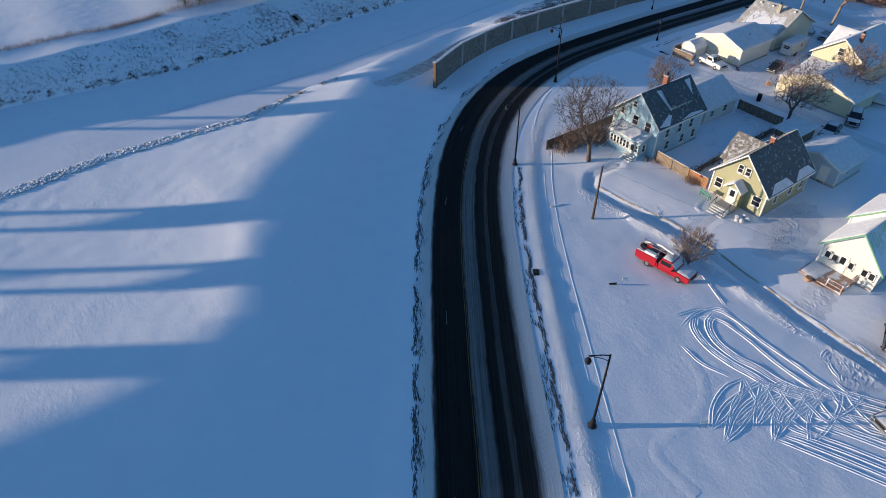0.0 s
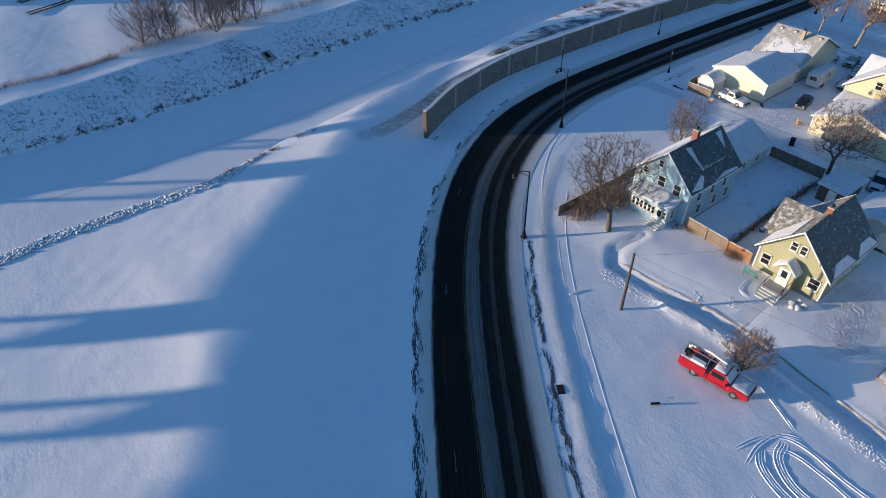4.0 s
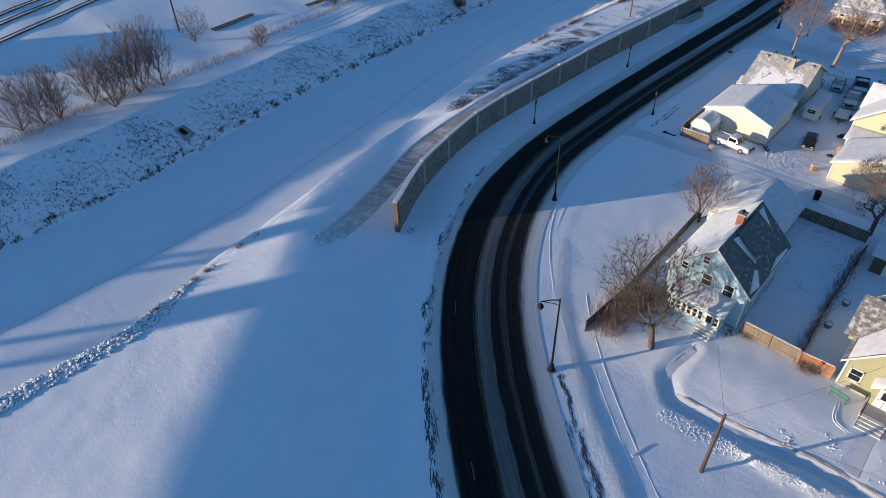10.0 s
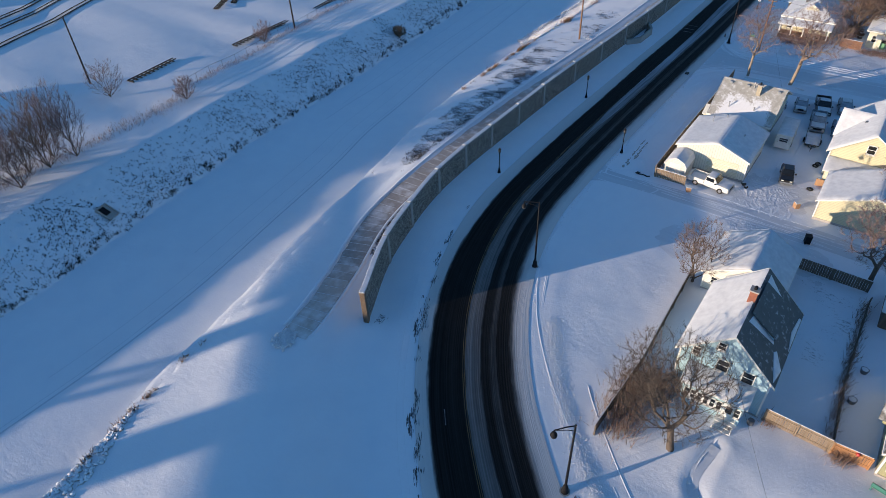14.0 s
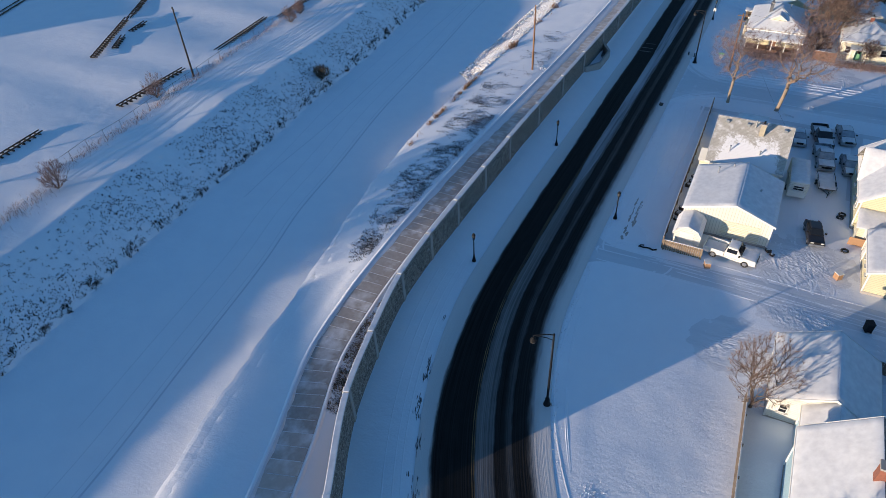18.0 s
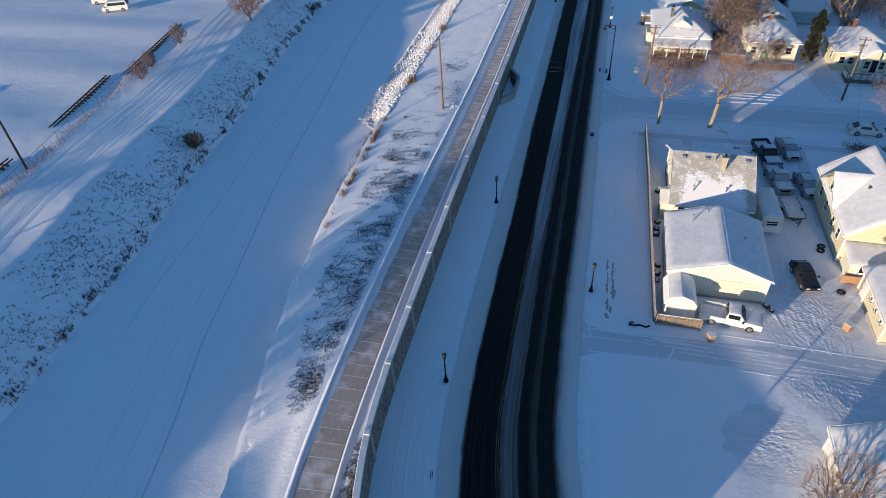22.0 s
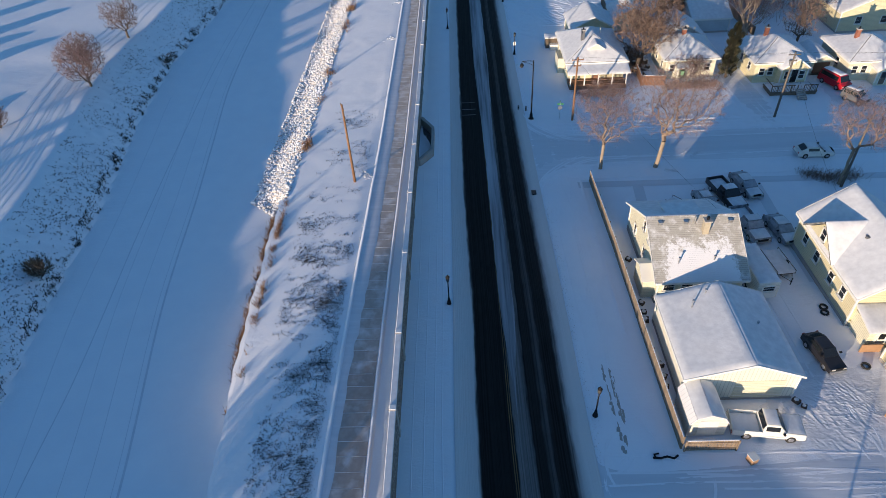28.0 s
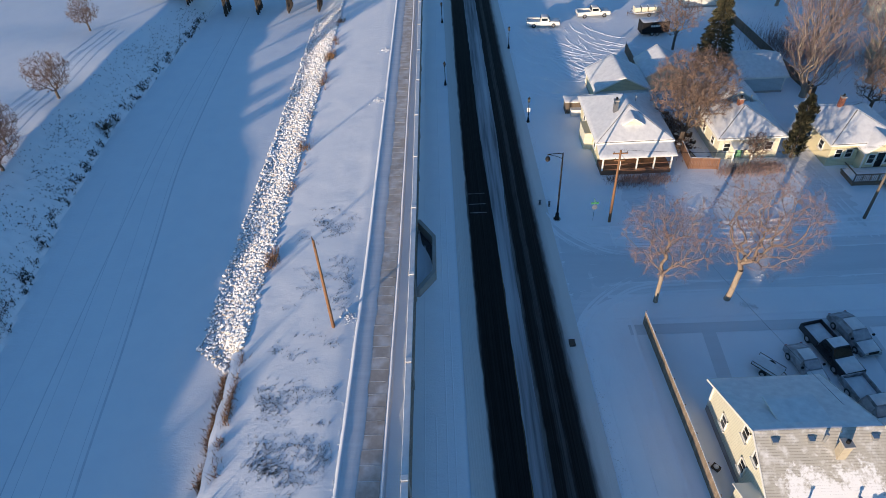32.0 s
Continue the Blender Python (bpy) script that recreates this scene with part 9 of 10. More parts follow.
for k in range(120):
    cx, cy = rt.uniform(180, 200), rt.uniform(44, 60)
    a = rt.uniform(1.2, 2.4)
    lines.append(arc(cx, cy, rt.uniform(5, 11), a, a + rt.uniform(0.5, 1.3), None, 0, 0.8))
rut(lines, "tyre_tracks", "curving tyre tracks on the far snowy lot", 0.14, 0.035)
# the far bank track and the river
lines = []
for k in range(16):
    o, x0 = rt.uniform(0.6, 6.8), rt.uniform(55, 150)
    x1, ph, am = x0 + rt.uniform(30, 80), rt.uniform(0, 6.28), rt.uniform(0.15, 0.5)
    for g_ in (0.0, 1.55):
        lines.append([(x, float(FAR_TOP(x)) + o + g_ + am * math.sin(x * 0.07 + ph) + rt.uniform(-0.04, 0.04)) for x in np.arange(x0, min(x1, 205), 1.2).tolist()])
rut(lines, "tyre_tracks", "long vehicle tracks on the far bank road", 0.16, 0.03)
lines = [smooth_line([(8, 92.8), (22, 92.6), (36, 92.6), (47.6, 93.7), (59.5, 95.9), (75.0, 99.0), (84.5, 101.6), (94.2, 103.3), (112, 106.6), (130.9, 108.9), (144.8, 110.8), (161.6, 113.0), (193, 114.6), (214, 115.2)], 1.0)]
lines.append(shift(lines[0], 0.55))
lines.append(smooth_line([(84, 110.0), (91, 110.9), (103, 111.6), (124, 113.8), (151, 116.2), (172, 117.6), (205, 118.4)], 1.0))
for o in (2.6, 4.8, 9.0):
    lines.append(shift(lines[0][int(o * 9):len(lines[0]) - int(o * 6)], o + 0.0))
ice = Geo()
for ln in lines:
    wid_ = 0.10 if ln is lines[0] else 0.05 if ln is lines[2] else 0.025
    seg = ribbon(ln, [wid_, -wid_], lambda x, y, j: height(x, y) + 0.012)
    ice.add(seg.v, seg.f)
tagged(part("ski_tracks", ice, M_TRACK), "thin snowmobile tracks along the frozen river", "tracks", kind="stuff")
# footprints paths
rut([smooth_line([(58.6, 41.3), (54.5, 41.9), (52.3, 41.0), (51.4, 39.0)], 0.4), smooth_line([(49.2, 22.5), (47.8, 19.8), (47.0, 18.2)], 0.4), smooth_line([(60.0, 30.0), (57.8, 29.6), (57.3, 28.4)], 0.4)], "foot_tracks", "trodden foot tracks in the snow", 0.16, 0.05)


def ridge(line, name, label, w=0.3, hgt=0.16):
    g = ribbon(line, [w, w * 0.4, 0, -w * 0.4, -w], lambda x, y, j: 0.0)
    pts = np.array(g.v)
    zz = snow_z(pts[:, 0], pts[:, 1])
    for i in range(len(g.v)):
        j = i % 5
        g.v[i] = (g.v[i][0], g.v[i][1], float(zz[i]) + (-0.02, hgt * 0.8, hgt, hgt * 0.75, -0.02)[j] * random.uniform(0.75, 1.2))
    return tagged(part(name, g, M_SNOW, smooth=True), label, "snow bank", kind="stuff")


lot_side = [tuple(q) for q in MID if 8 < q[0] < 52]
ridge(shift(lot_side, -10.3), "snow_ridge", "thin snow ridge along the buried pavement edge", 0.10, 0.022)
ridge(shift([tuple(q) for q in MID if 8 < q[0] < 44], -9.4), "snow_ridge", "faint snow ridge beside the berm", 0.08, 0.014)
ridge([(62.0, 63.3), (59.0, 60.4), (57.0, 57.6)], "snow_ridge", "short snow ridge in the empty lot", 0.12, 0.03)
ridge(smooth_line([(86.0, 65.6), (72.0, 64.2), (64.0, 60.8), (57.2, 55.8), (51.6, 50.2)], 1.0), "snow_ridge", "plowed snow ridge along the kerb", 0.12, 0.025)
for o in (128.9, 131.9, 139.5, 142.6):
    ridge([(o, 63.0 - 1.2 * k) for k in range(46)], "snow_ridge", "plowed snow ridge along the cross street", 0.28, 0.05)
ridge([(104.0 + 1.2 * k, 61.6) for k in range(22)], "snow_ridge", "snow ridge beside the pavement", 0.25, 0.05)


def clumps(name, label, line, n, spread, smin, smax, seed, material, lift=0.0, category="snow", squash=0.6):
    """Broken lumps scattered along a line."""
    rng = random.Random(seed)
    g = Geo()
    xy, sz = [], []
    for k in range(n):
        i = rng.randrange(len(line) - 1)
        u = rng.random()
        xy.append((line[i][0] + (line[i + 1][0] - line[i][0]) * u + rng.gauss(0, spread), line[i][1] + (line[i + 1][1] - line[i][1]) * u + rng.gauss(0, spread)))
        sz.append(rng.uniform(smin, smax) * rng.uniform(0.6, 1.0))
    zs = snow_z(np.array([p[0] for p in xy]), np.array([p[1] for p in xy]))
    for (x, y), z, s in zip(xy, zs, sz):
        a = rng.uniform(0, 6.28)
        base = len(g.v)
        for k in range(5):
            b = a + 1.2566 * k
            r = s * rng.uniform(0.6, 1.2)
            g.v.append((x + r * math.cos(b), y + r * math.sin(b), z - 0.03 + lift))
        for k in range(3):
            b = a + 2.0944 * k
            r = s * rng.uniform(0.2, 0.6)
            g.v.append((x + r * math.cos(b), y + r * math.sin(b), z + lift + s * squash * rng.uniform(0.6, 1.3)))
        t = [base + 5, base + 6, base + 7]
        o = [base + k for k in range(5)]
        g.f += [(t[0], t[1], t[2]), (o[0], o[1], t[0]), (o[1], t[1], t[0]), (o[1], o[2], t[1]), (o[2], o[3], t[2]), (o[2], t[2], t[1]), (o[3], o[4], t[2]), (o[4], t[0], t[2]), (o[4], o[0], t[0])]
    return tagged(part(name, g, material), label, category, kind="stuff")


ridge(smooth_line([(38.9, 16.6), (37.9, 14.2), (36.3, 12.8), (34.4, 12.2), (31.3, 12.2), (29.1, 12.0), (28.6, 9.4), (28.6, 7.9)], 0.5), "snow_ridge", "low wind drift curving over the lot", 0.9, 0.022)
for o, a_, b_ in ((5.9, 20, 150), (6.5, 44, 205), (7.3, 58, 120), (8.2, 70, 190)):
    ridge(shift([tuple(q) for q in MID if a_ < q[0] < b_], o), "snow_ridge", "faint plough streak along the verge", 0.10, 0.014)
berm_line = shift([tuple(q) for q in MID if 4 < q[0] < 60], -7.8)
clumps("plowed_snow", "rough plowed snow lumps along the road berm", berm_line, 15000, 0.5, 0.025, 0.085, 81, M_CLUMP)
clumps("plowed_snow", "plowed snow lumps along the straight road", shift([tuple(q) for q in MID if 60 < q[0] < 215], -5.7), 2600, 0.25, 0.03, 0.09, 82, M_CLUMP)
def grime(label, line, off, spread, seed, fill=0.5, every=0.12, size=(0.03, 0.10)):
    """Dark bare streaks lying along a gutter: thin slivers, thick in some places and missing in others."""
    rng = random.Random(seed)
    base = smooth_line([tuple(q) for q in shift(line, off)], every)
    xy = []
    for i in range(2, len(base) - 2):
        here = 0.5 + 0.5 * math.sin(i * every * 0.9 + seed) * math.sin(i * every * 0.37 + 2.0 * seed) + rng.uniform(-0.25, 0.25)
        for c in range(3):
            if here > 1.0 - fill and rng.random() < 0.8:
                wob = 0.10 * math.sin(i * every * 1.7 + seed) + rng.gauss(0, spread)
                dx, dy = base[i + 2][0] - base[i - 2][0], base[i + 2][1] - base[i - 2][1]
                l = math.hypot(dx, dy)
                xy.append((base[i][0] - dy / l * wob, base[i][1] + dx / l * wob, math.atan2(dy, dx) + rng.gauss(0, 0.12)))
    xa, ya = np.array([q[0] for q in xy]), np.array([q[1] for q in xy])
    zz = np.maximum(snow_z(xa, ya), grade(xa) + 0.03 if abs(off) < 5.0 else -99)
    g = Geo()
    for (x, y, a), z in zip(xy, zz.tolist()):
        L, w = rng.uniform(0.10, 0.55), rng.uniform(*size) * 0.6
        c, s_ = math.cos(a), math.sin(a)
        m = len(g.v)
        for e, f in ((-L, 0), (-L * 0.3, w), (L * 0.6, w * 0.7), (L, 0), (L * 0.4, -w * 0.8), (-L * 0.5, -w * 0.7)):
            g.v.append((x + e * c - f * s_, y + e * s_ + f * c, z + 0.006))
        g.v.append((x, y, z + 0.03))
        g.f += [(m + e, m + (e + 1) % 6, m + 6) for e in range(6)]
    return tagged(part("kerb_grime", g, M_GRIME), label, "grime", kind="stuff")


grime("dark frozen grime and bare kerb along the left gutter", [q for q in MID if 4 < q[0] < 47], 5.25, 0.12, 3, 0.74)
grime("last dark streaks of grime along the left gutter", [q for q in MID if 46 < q[0] < 76], 5.3, 0.14, 14, 0.24)
grime("dark streaks beside the left gutter", [q for q in MID if 8 < q[0] < 66], 4.8, 0.16, 8, 0.42, 0.16, (0.02, 0.06))
grime("dark frozen grime along the right gutter", [q for q in MID if 6 < q[0] < 44], -6.35, 0.11, 5, 0.82, 0.12, (0.03, 0.10))
grime("scraped dark patches on the road shoulder", [q for q in MID if 10 < q[0] < 42], -5.7, 0.16, 11, 0.5, 0.2, (0.02, 0.06))
clumps("shovelled_snow", "shovelled snow lumps along the pavement", shift(WALK_LINE[2:7], -1.7), 2600, 0.34, 0.03, 0.12, 86, M_ROOFSNOW)
clumps("shovelled_snow", "shovelled snow lumps beside the steps walk", [(58.6, 26.0), (53.6, 26.0), (53.6, 28.3), (58.6, 28.4)], 220, 0.2, 0.03, 0.08, 87, M_ROOFSNOW)
clumps("snow_heap", "rough snow heap at the start of the trail", [(45.4, 77.5), (46.5, 78.0)], 900, 0.34, 0.08, 0.26, 88, M_ROOFSNOW, 0.08)
clumps("shovelled_snow", "snow lumps along the riverside trail edge", [(80, 86.1), (110, 86.3), (150, 86.0), (214, 85.7)], 1100, 0.15, 0.03, 0.10, 89, M_ROOFSNOW)
for hx, hy in ((129.4, 87.0), (171.0, 86.8), (188.0, 86.6)):
    clumps("snow_heap", "small snow heap beside the trail", [(hx, hy), (hx + 0.4, hy)], 90, 0.35, 0.06, 0.18, 90, M_ROOFSNOW)
for hx, hy in ((53.8, 31.6), (55.6, 29.0), (54.2, 24.6)):
    clumps("snow_heap", "shovelled snow heap in the front yard", [(hx, hy), (hx + 0.3, hy + 0.3)], 50, 0.3, 0.05, 0.13, 91, M_ROOFSNOW)
walk_slab = part("pavement", ribbon(smooth_line(WALK_LINE, 0.8), [0.42, -0.42], lambda x, y, j: height(x, y) + 0.015), M_PACKED)
tagged(walk_slab, "shovelled concrete pavement in front of the houses", "pavement", kind="structure")
kerb = part("kerb_edge", ribbon(smooth_line(WALK_LINE[2:], 0.8), [0.84, 0.66], lambda x, y, j: height(x, y) + 0.06), M_KERB)
tagged(kerb, "bare tan kerb edge beside the pavement", "kerb", kind="structure")
stoop_slab = part("pavement", ribbon(smooth_line(STOOP_WALK, 0.8), [0.4, -0.4], lambda x, y, j: height(x, y) + 0.015), M_PACKED)
tagged(stoop_slab, "shovelled concrete walk to the front steps", "pavement", kind="structure")

def lane(name, label, stations, material, lift=0.012, across=8):
    """A driven strip between two edges: stations of (y, low x, high x)."""
    ys = [q[0] for q in stations]
    fine = np.arange(min(ys), max(ys) + 0.01, 0.8)
    lo = np.interp(fine, ys[::-1], [q[1] for q in stations][::-1])
    hi = np.interp(fine, ys[::-1], [q[2] for q in stations][::-1])
    g = Geo()
    for y, a, b in zip(fine.tolist(), lo.tolist(), hi.tolist()):
        a, b = a + 0.12 * noise.noise((y * 0.7, 1.0, 0.0)), b + 0.12 * noise.noise((y * 0.7, 9.0, 0.0))
        for c in range(across + 1):
            x = a + (b - a) * c / across
            g.v.append((x, y, height(x, y) + (0.003 if c in (0, across) else lift + 0.008 * noise.noise((x * 1.6, y * 0.25, 4.0)))))
    w = across + 1
    for i in range(len(fine) - 1):
        for c in range(across):
            g.f.append((i * w + c, i * w + c + 1, i * w + w + c + 1, i * w + w + c))
    return tagged(part(name, g, material, smooth=True), label, "road", kind="structure")


def churned(label, cx, cy, hx, hy, turn, amp, seed, along=3.0, material=None, step=0.15):
    """Snow trodden and driven over: a ragged patch of short broken ridges that run along its local x."""
    u, v = np.meshgrid(np.arange(-hx, hx, step), np.arange(-hy, hy, step))
    c, s_ = math.cos(math.radians(turn)), math.sin(math.radians(turn))
    x, y = cx + u * c - v * s_, cy + u * s_ + v * c
    r = np.sqrt((u / hx) ** 2 + (v / hy) ** 2) + 0.16 * lump(x, y, 2.2, seed)
    fade = np.clip((1.0 - r) / 0.75, 0, 1)
    bent = v + 0.35 * lump(x, y, 3.5, seed + 1)
    ridges = 1 - np.abs(lump(u / along, bent, 0.75, seed + 2)) * 1.6
    crossing = 1 - np.abs(lump(u * 0.8 + bent * 0.5, (bent - u * 0.5) / along, 0.9, seed + 3)) * 1.6
    bits = np.random.RandomState(seed).uniform(-1, 1, u.shape)
    z = snow_z(x, y) + fade * (0.012 + amp * np.clip(0.5 * ridges + 0.35 * crossing + 0.22 * bits, -0.4, 1.0)) - 0.02 * (fade <= 0)
    g = Geo()
    g.v = np.stack([x, y, z], -1).reshape(-1, 3).tolist()
    rows, cols = u.shape
    for i in range(rows - 1):
        for j in range(cols - 1):
            if fade[i, j] + fade[i + 1, j + 1] + fade[i, j + 1] + fade[i + 1, j] > 0:
                k = i * cols + j
                g.f.append((k, k + 1, k + cols + 1, k + cols))
    return tagged(part("trodden_snow", g, material or M_PACKED), label, "snow", kind="stuff")


churned("driven-over snow with broken ridges on the garage drive", 96.2, 47.2, 4.6, 5.6, 20, 0.05, 301)
churned("churned snow where cars turn beside the alley", 86.4, 44.0, 3.2, 7.5, -24, 0.05, 302, 1.8)
churned("trodden snow beside the fence corner", 82.0, 51.6, 3.4, 3.6, 60, 0.04, 303, 1.4)
churned("churned snow where the tyre tracks meet", 50.0, 7.2, 3.6, 2.8, 10, 0.07, 304)
churned("trodden snow between the olive house and the cream house", 62.4, 21.2, 7.0, 2.6, 8, 0.032, 305, 1.6)
churned("shovelled path through the snow to the wooden deck", 54.4, 13.4, 3.4, 1.6, 12, 0.032, 306, 1.3)
churned("trodden snow in front of the bungalow", 147.4, 55.5, 2.6, 4.4, 80, 0.04, 307)
churned("trodden snow in front of the green-doored house", 146.4, 44.6, 3.6, 3.2, 20, 0.045, 308)
churned("driven-over snow on the drive between two houses", 150.5, 35.2, 10.0, 1.9, 4, 0.045, 309, 6.0)
churned("driven-over snow on the drive beside the red van", 147.5, 21.6, 4.6, 3.0, 0, 0.04, 310, 5.0)
brush("hedge_brush", "pinkish dry weeds between two snowy yards", [(57.8, 20.2), (61.0, 21.3), (66.5, 21.9)], 220, 0.55, 77, M_TWIG_TAN, 0.5)
clumps("plowed_snow", "broken snow lumps dropped on the cross street", [(133.4, 47.9), (133.8, 46.3)], 130, 0.35, 0.06, 0.16, 311, M_ROOFSNOW)
clumps("plowed_snow", "small snow pile beside the leaning street tree", [(130.2, 51.2), (129.8, 50.0)], 110, 0.16, 0.05, 0.14, 312, M_ROOFSNOW)
fallen = thing("drainpipe", "bent black plastic drainpipe lying in the snow", "pipe", (92.15, 61.2, height(92.15, 61.2)), -88)
part("pipe", Geo().tube([(-0.95, 0.05, 0.07), (-0.4, -0.03, 0.08), (0.1, 0.08, 0.08), (0.55, -0.1, 0.08), (0.9, 0.12, 0.07)], 0.085, 8), M_BLACK, fallen)
part("elbow", Geo().tube([(-0.75, 0.05, 0.07), (-0.8, 0.3, 0.08), (-0.45, 0.36, 0.08)], 0.08, 8), M_BLACK, fallen)

lane("alley_lane", "packed grey snow on the alley between the lots", [(67.4, 85.8, 94.0), (66.4, 87.4, 91.9), (65.0, 88.2, 91.2), (63.0, 88.6, 91.0), (54.0, 88.9, 91.5), (43.5, 88.6, 92.2), (30.0, 87.6, 91.0), (6.0, 87.0, 90.6)], M_DRIVEN)
lane("street_lane", "packed snow on the cross street", [(67.4, 127.0, 147.0), (65.6, 130.0, 142.5), (63.0, 131.6, 139.9), (60.0, 132.0, 139.3), (40.0, 132.0, 139.2), (8.0, 131.9, 139.1)], M_PACKED)
lane("worn_lane", "greyer driven snow along the cross street's middle", [(67.4, 129.5, 144.0), (65.4, 131.8, 140.5), (62.5, 133.4, 138.4), (50.0, 133.8, 137.8), (30.0, 134.0, 138.0), (10.0, 133.9, 137.9)], M_DRIVEN, 0.024)
ridge(smooth_line([(146.5, 67.2), (142.6, 65.4), (139.6, 61.0), (139.0, 52.0), (139.4, 40.0), (139.4, 26.0)], 0.8), "snow_ridge", "plowed snow ridge along the cross street's kerb", 0.22, 0.07)
ridge(smooth_line([(124.6, 66.8), (129.4, 65.0), (131.8, 60.0), (132.2, 50.0), (131.6, 38.0), (131.4, 26.0)], 0.8), "snow_ridge", "low plowed snow ridge beside the two bare street trees", 0.2, 0.05)
for label, pts in (("snow-dusted pavement along the cross street", [(127.6, 62.0), (127.4, 40.0), (127.2, 10.0)]), ("shovelled garden walk beside the parked trucks", [(127.4, 55.2), (123.0, 55.6), (119.6, 55.9)]), ("shovelled drive strip beside the parked cars", [(127.4, 42.0), (118.0, 42.4), (110.0, 42.6)])):
    tagged(part("pavement", ribbon(smooth_line(pts, 1.0), [0.6, 0.2, -0.2, -0.6], lambda x, y, j: height(x, y) + 0.02), M_DRIVEN), label, "pavement", kind="structure")

lines = []
for wy in (60.2, 57.8, 52.6, 49.4, 44.6, 39.0):
    lines.append(smooth_line([(138.6, wy + rt.uniform(-0.4, 0.4)), (142.0, wy + rt.uniform(-0.5, 0.5)), (147.5, wy + rt.uniform(-0.8, 0.8))], 0.5))
for wx in (139.4, 140.6, 141.5, 142.4):
    lines.append(smooth_line([(wx, 63.0), (wx + rt.uniform(-0.2, 0.2), 54.0), (wx, 44.0), (wx + rt.uniform(-0.2, 0.2), 30.0)], 0.5))
for k in range(26):
    cx, cy, a = rt.uniform(138.5, 146.5), rt.uniform(36.0, 62.0), rt.uniform(0, 3.14)
    lines.append(smooth_line([(cx, cy), (cx + 1.3 * math.cos(a), cy + 1.3 * math.sin(a)), (cx + 2.4 * math.cos(a + 0.4), cy + 2.4 * math.sin(a + 0.4))], 0.4))
rut(lines, "foot_tracks", "trodden paths and tracks in the front yards", 0.16, 0.035)
lines = []
for o in (-1.5, -0.9, 0.6, 1.3):
    lines.append(smooth_line([(121.0 + o, 67.2), (128.0 + o, 66.0), (133.2 + o * 0.6, 61.0), (134.8 + o, 54.0)], 0.6))
    lines.append(smooth_line([(150.0 + o, 67.2), (143.0 + o, 66.2), (138.0 + o * 0.6, 61.5), (136.4 + o, 54.0)], 0.6))
rut(lines, "tyre_tracks", "turning tyre tracks at the cross street mouth", 0.16, 0.025)

rp_ = random.Random(93)
bare_ = Geo()
for k in range(46):
    along_, wide_ = rp_.uniform(92.6, 100.4), rp_.uniform(0.06, 0.3)
    bx, by = along_, 63.65 + 0.03 * (along_ - 96) + (rp_.uniform(0.1, 0.7) if along_ < 95.2 else rp_.choice((0.0, 0.55))) + rp_.gauss(0, 0.05)
    z_, l_ = height(bx, by) + 0.012, rp_.uniform(0.12, 0.6)
    bare_.add([(bx - l_, by - wide_ * 0.4, z_), (bx + l_ * 0.7, by - wide_ * 0.5, z_), (bx + l_, by + wide_ * 0.3, z_), (bx - l_ * 0.6, by + wide_ * 0.5, z_)], [(0, 1, 2, 3)])
tagged(part("bare_pavement", bare_, M_CONCRETE), "patches of bare wet concrete showing through the snow", "pavement", kind="stuff")
lines = [shift([tuple(q) for q in MID if 60 < q[0] < 86], -6.7), shift([tuple(q) for q in MID if 94 < q[0] < 128], -6.6), shift([tuple(q) for q in MID if 94 < q[0] < 126], -8.1)]
for k in range(14):
    a = rt.uniform(0, 6.28)
    cx, cy = rt.uniform(88.0, 94.0), rt.uniform(61.0, 66.5)
    lines.append(arc(cx, cy, rt.uniform(2.0, 4.5), a, a + rt.uniform(0.6, 1.4)))
for o in (35.2, 36.7, 37.4, 34.4):
    lines.append(smooth_line([(138.5, o - 0.6), (146.0, o), (152.5, o + 0.2), (160.0, o - 0.5)], 0.6))
for k in range(16):
    cx, cy, a = rt.uniform(108, 128), rt.uniform(60.5, 66.0), rt.uniform(-0.3, 0.3)
    lines.append(smooth_line([(cx - 2, cy - 2 * a), (cx, cy), (cx + 2.2, cy + 2.4 * a)], 0.5))
rut(lines, "tyre_tracks", "faint tracks along the kerb and the drives", 0.13, 0.025)


# ---- flood wall, trail slabs, riprap: pieces ----
WALL_LINE = [(52.8, 73.6), (60.5, 77.3), (66.6, 79.0), (73.8, 80.5), (80.0, 80.95), (87.0, 81.05), (102.5, 81.1), (140.0, 81.1), (250.0, 81.1)]
WL = smooth_line(WALL_LINE, 0.9)
POSTS = [52.8, 60.8, 67.0, 74.3, 80.8, 87.1, 94.4, 101.8, 112.0, 122.0, 132.2, 142.5, 152.3, 162.0, 171.8, 181.8, 191.8, 202.0, 212.0, 222.0]


def wall_top(x):
    return 3.75 + float(grade(x))


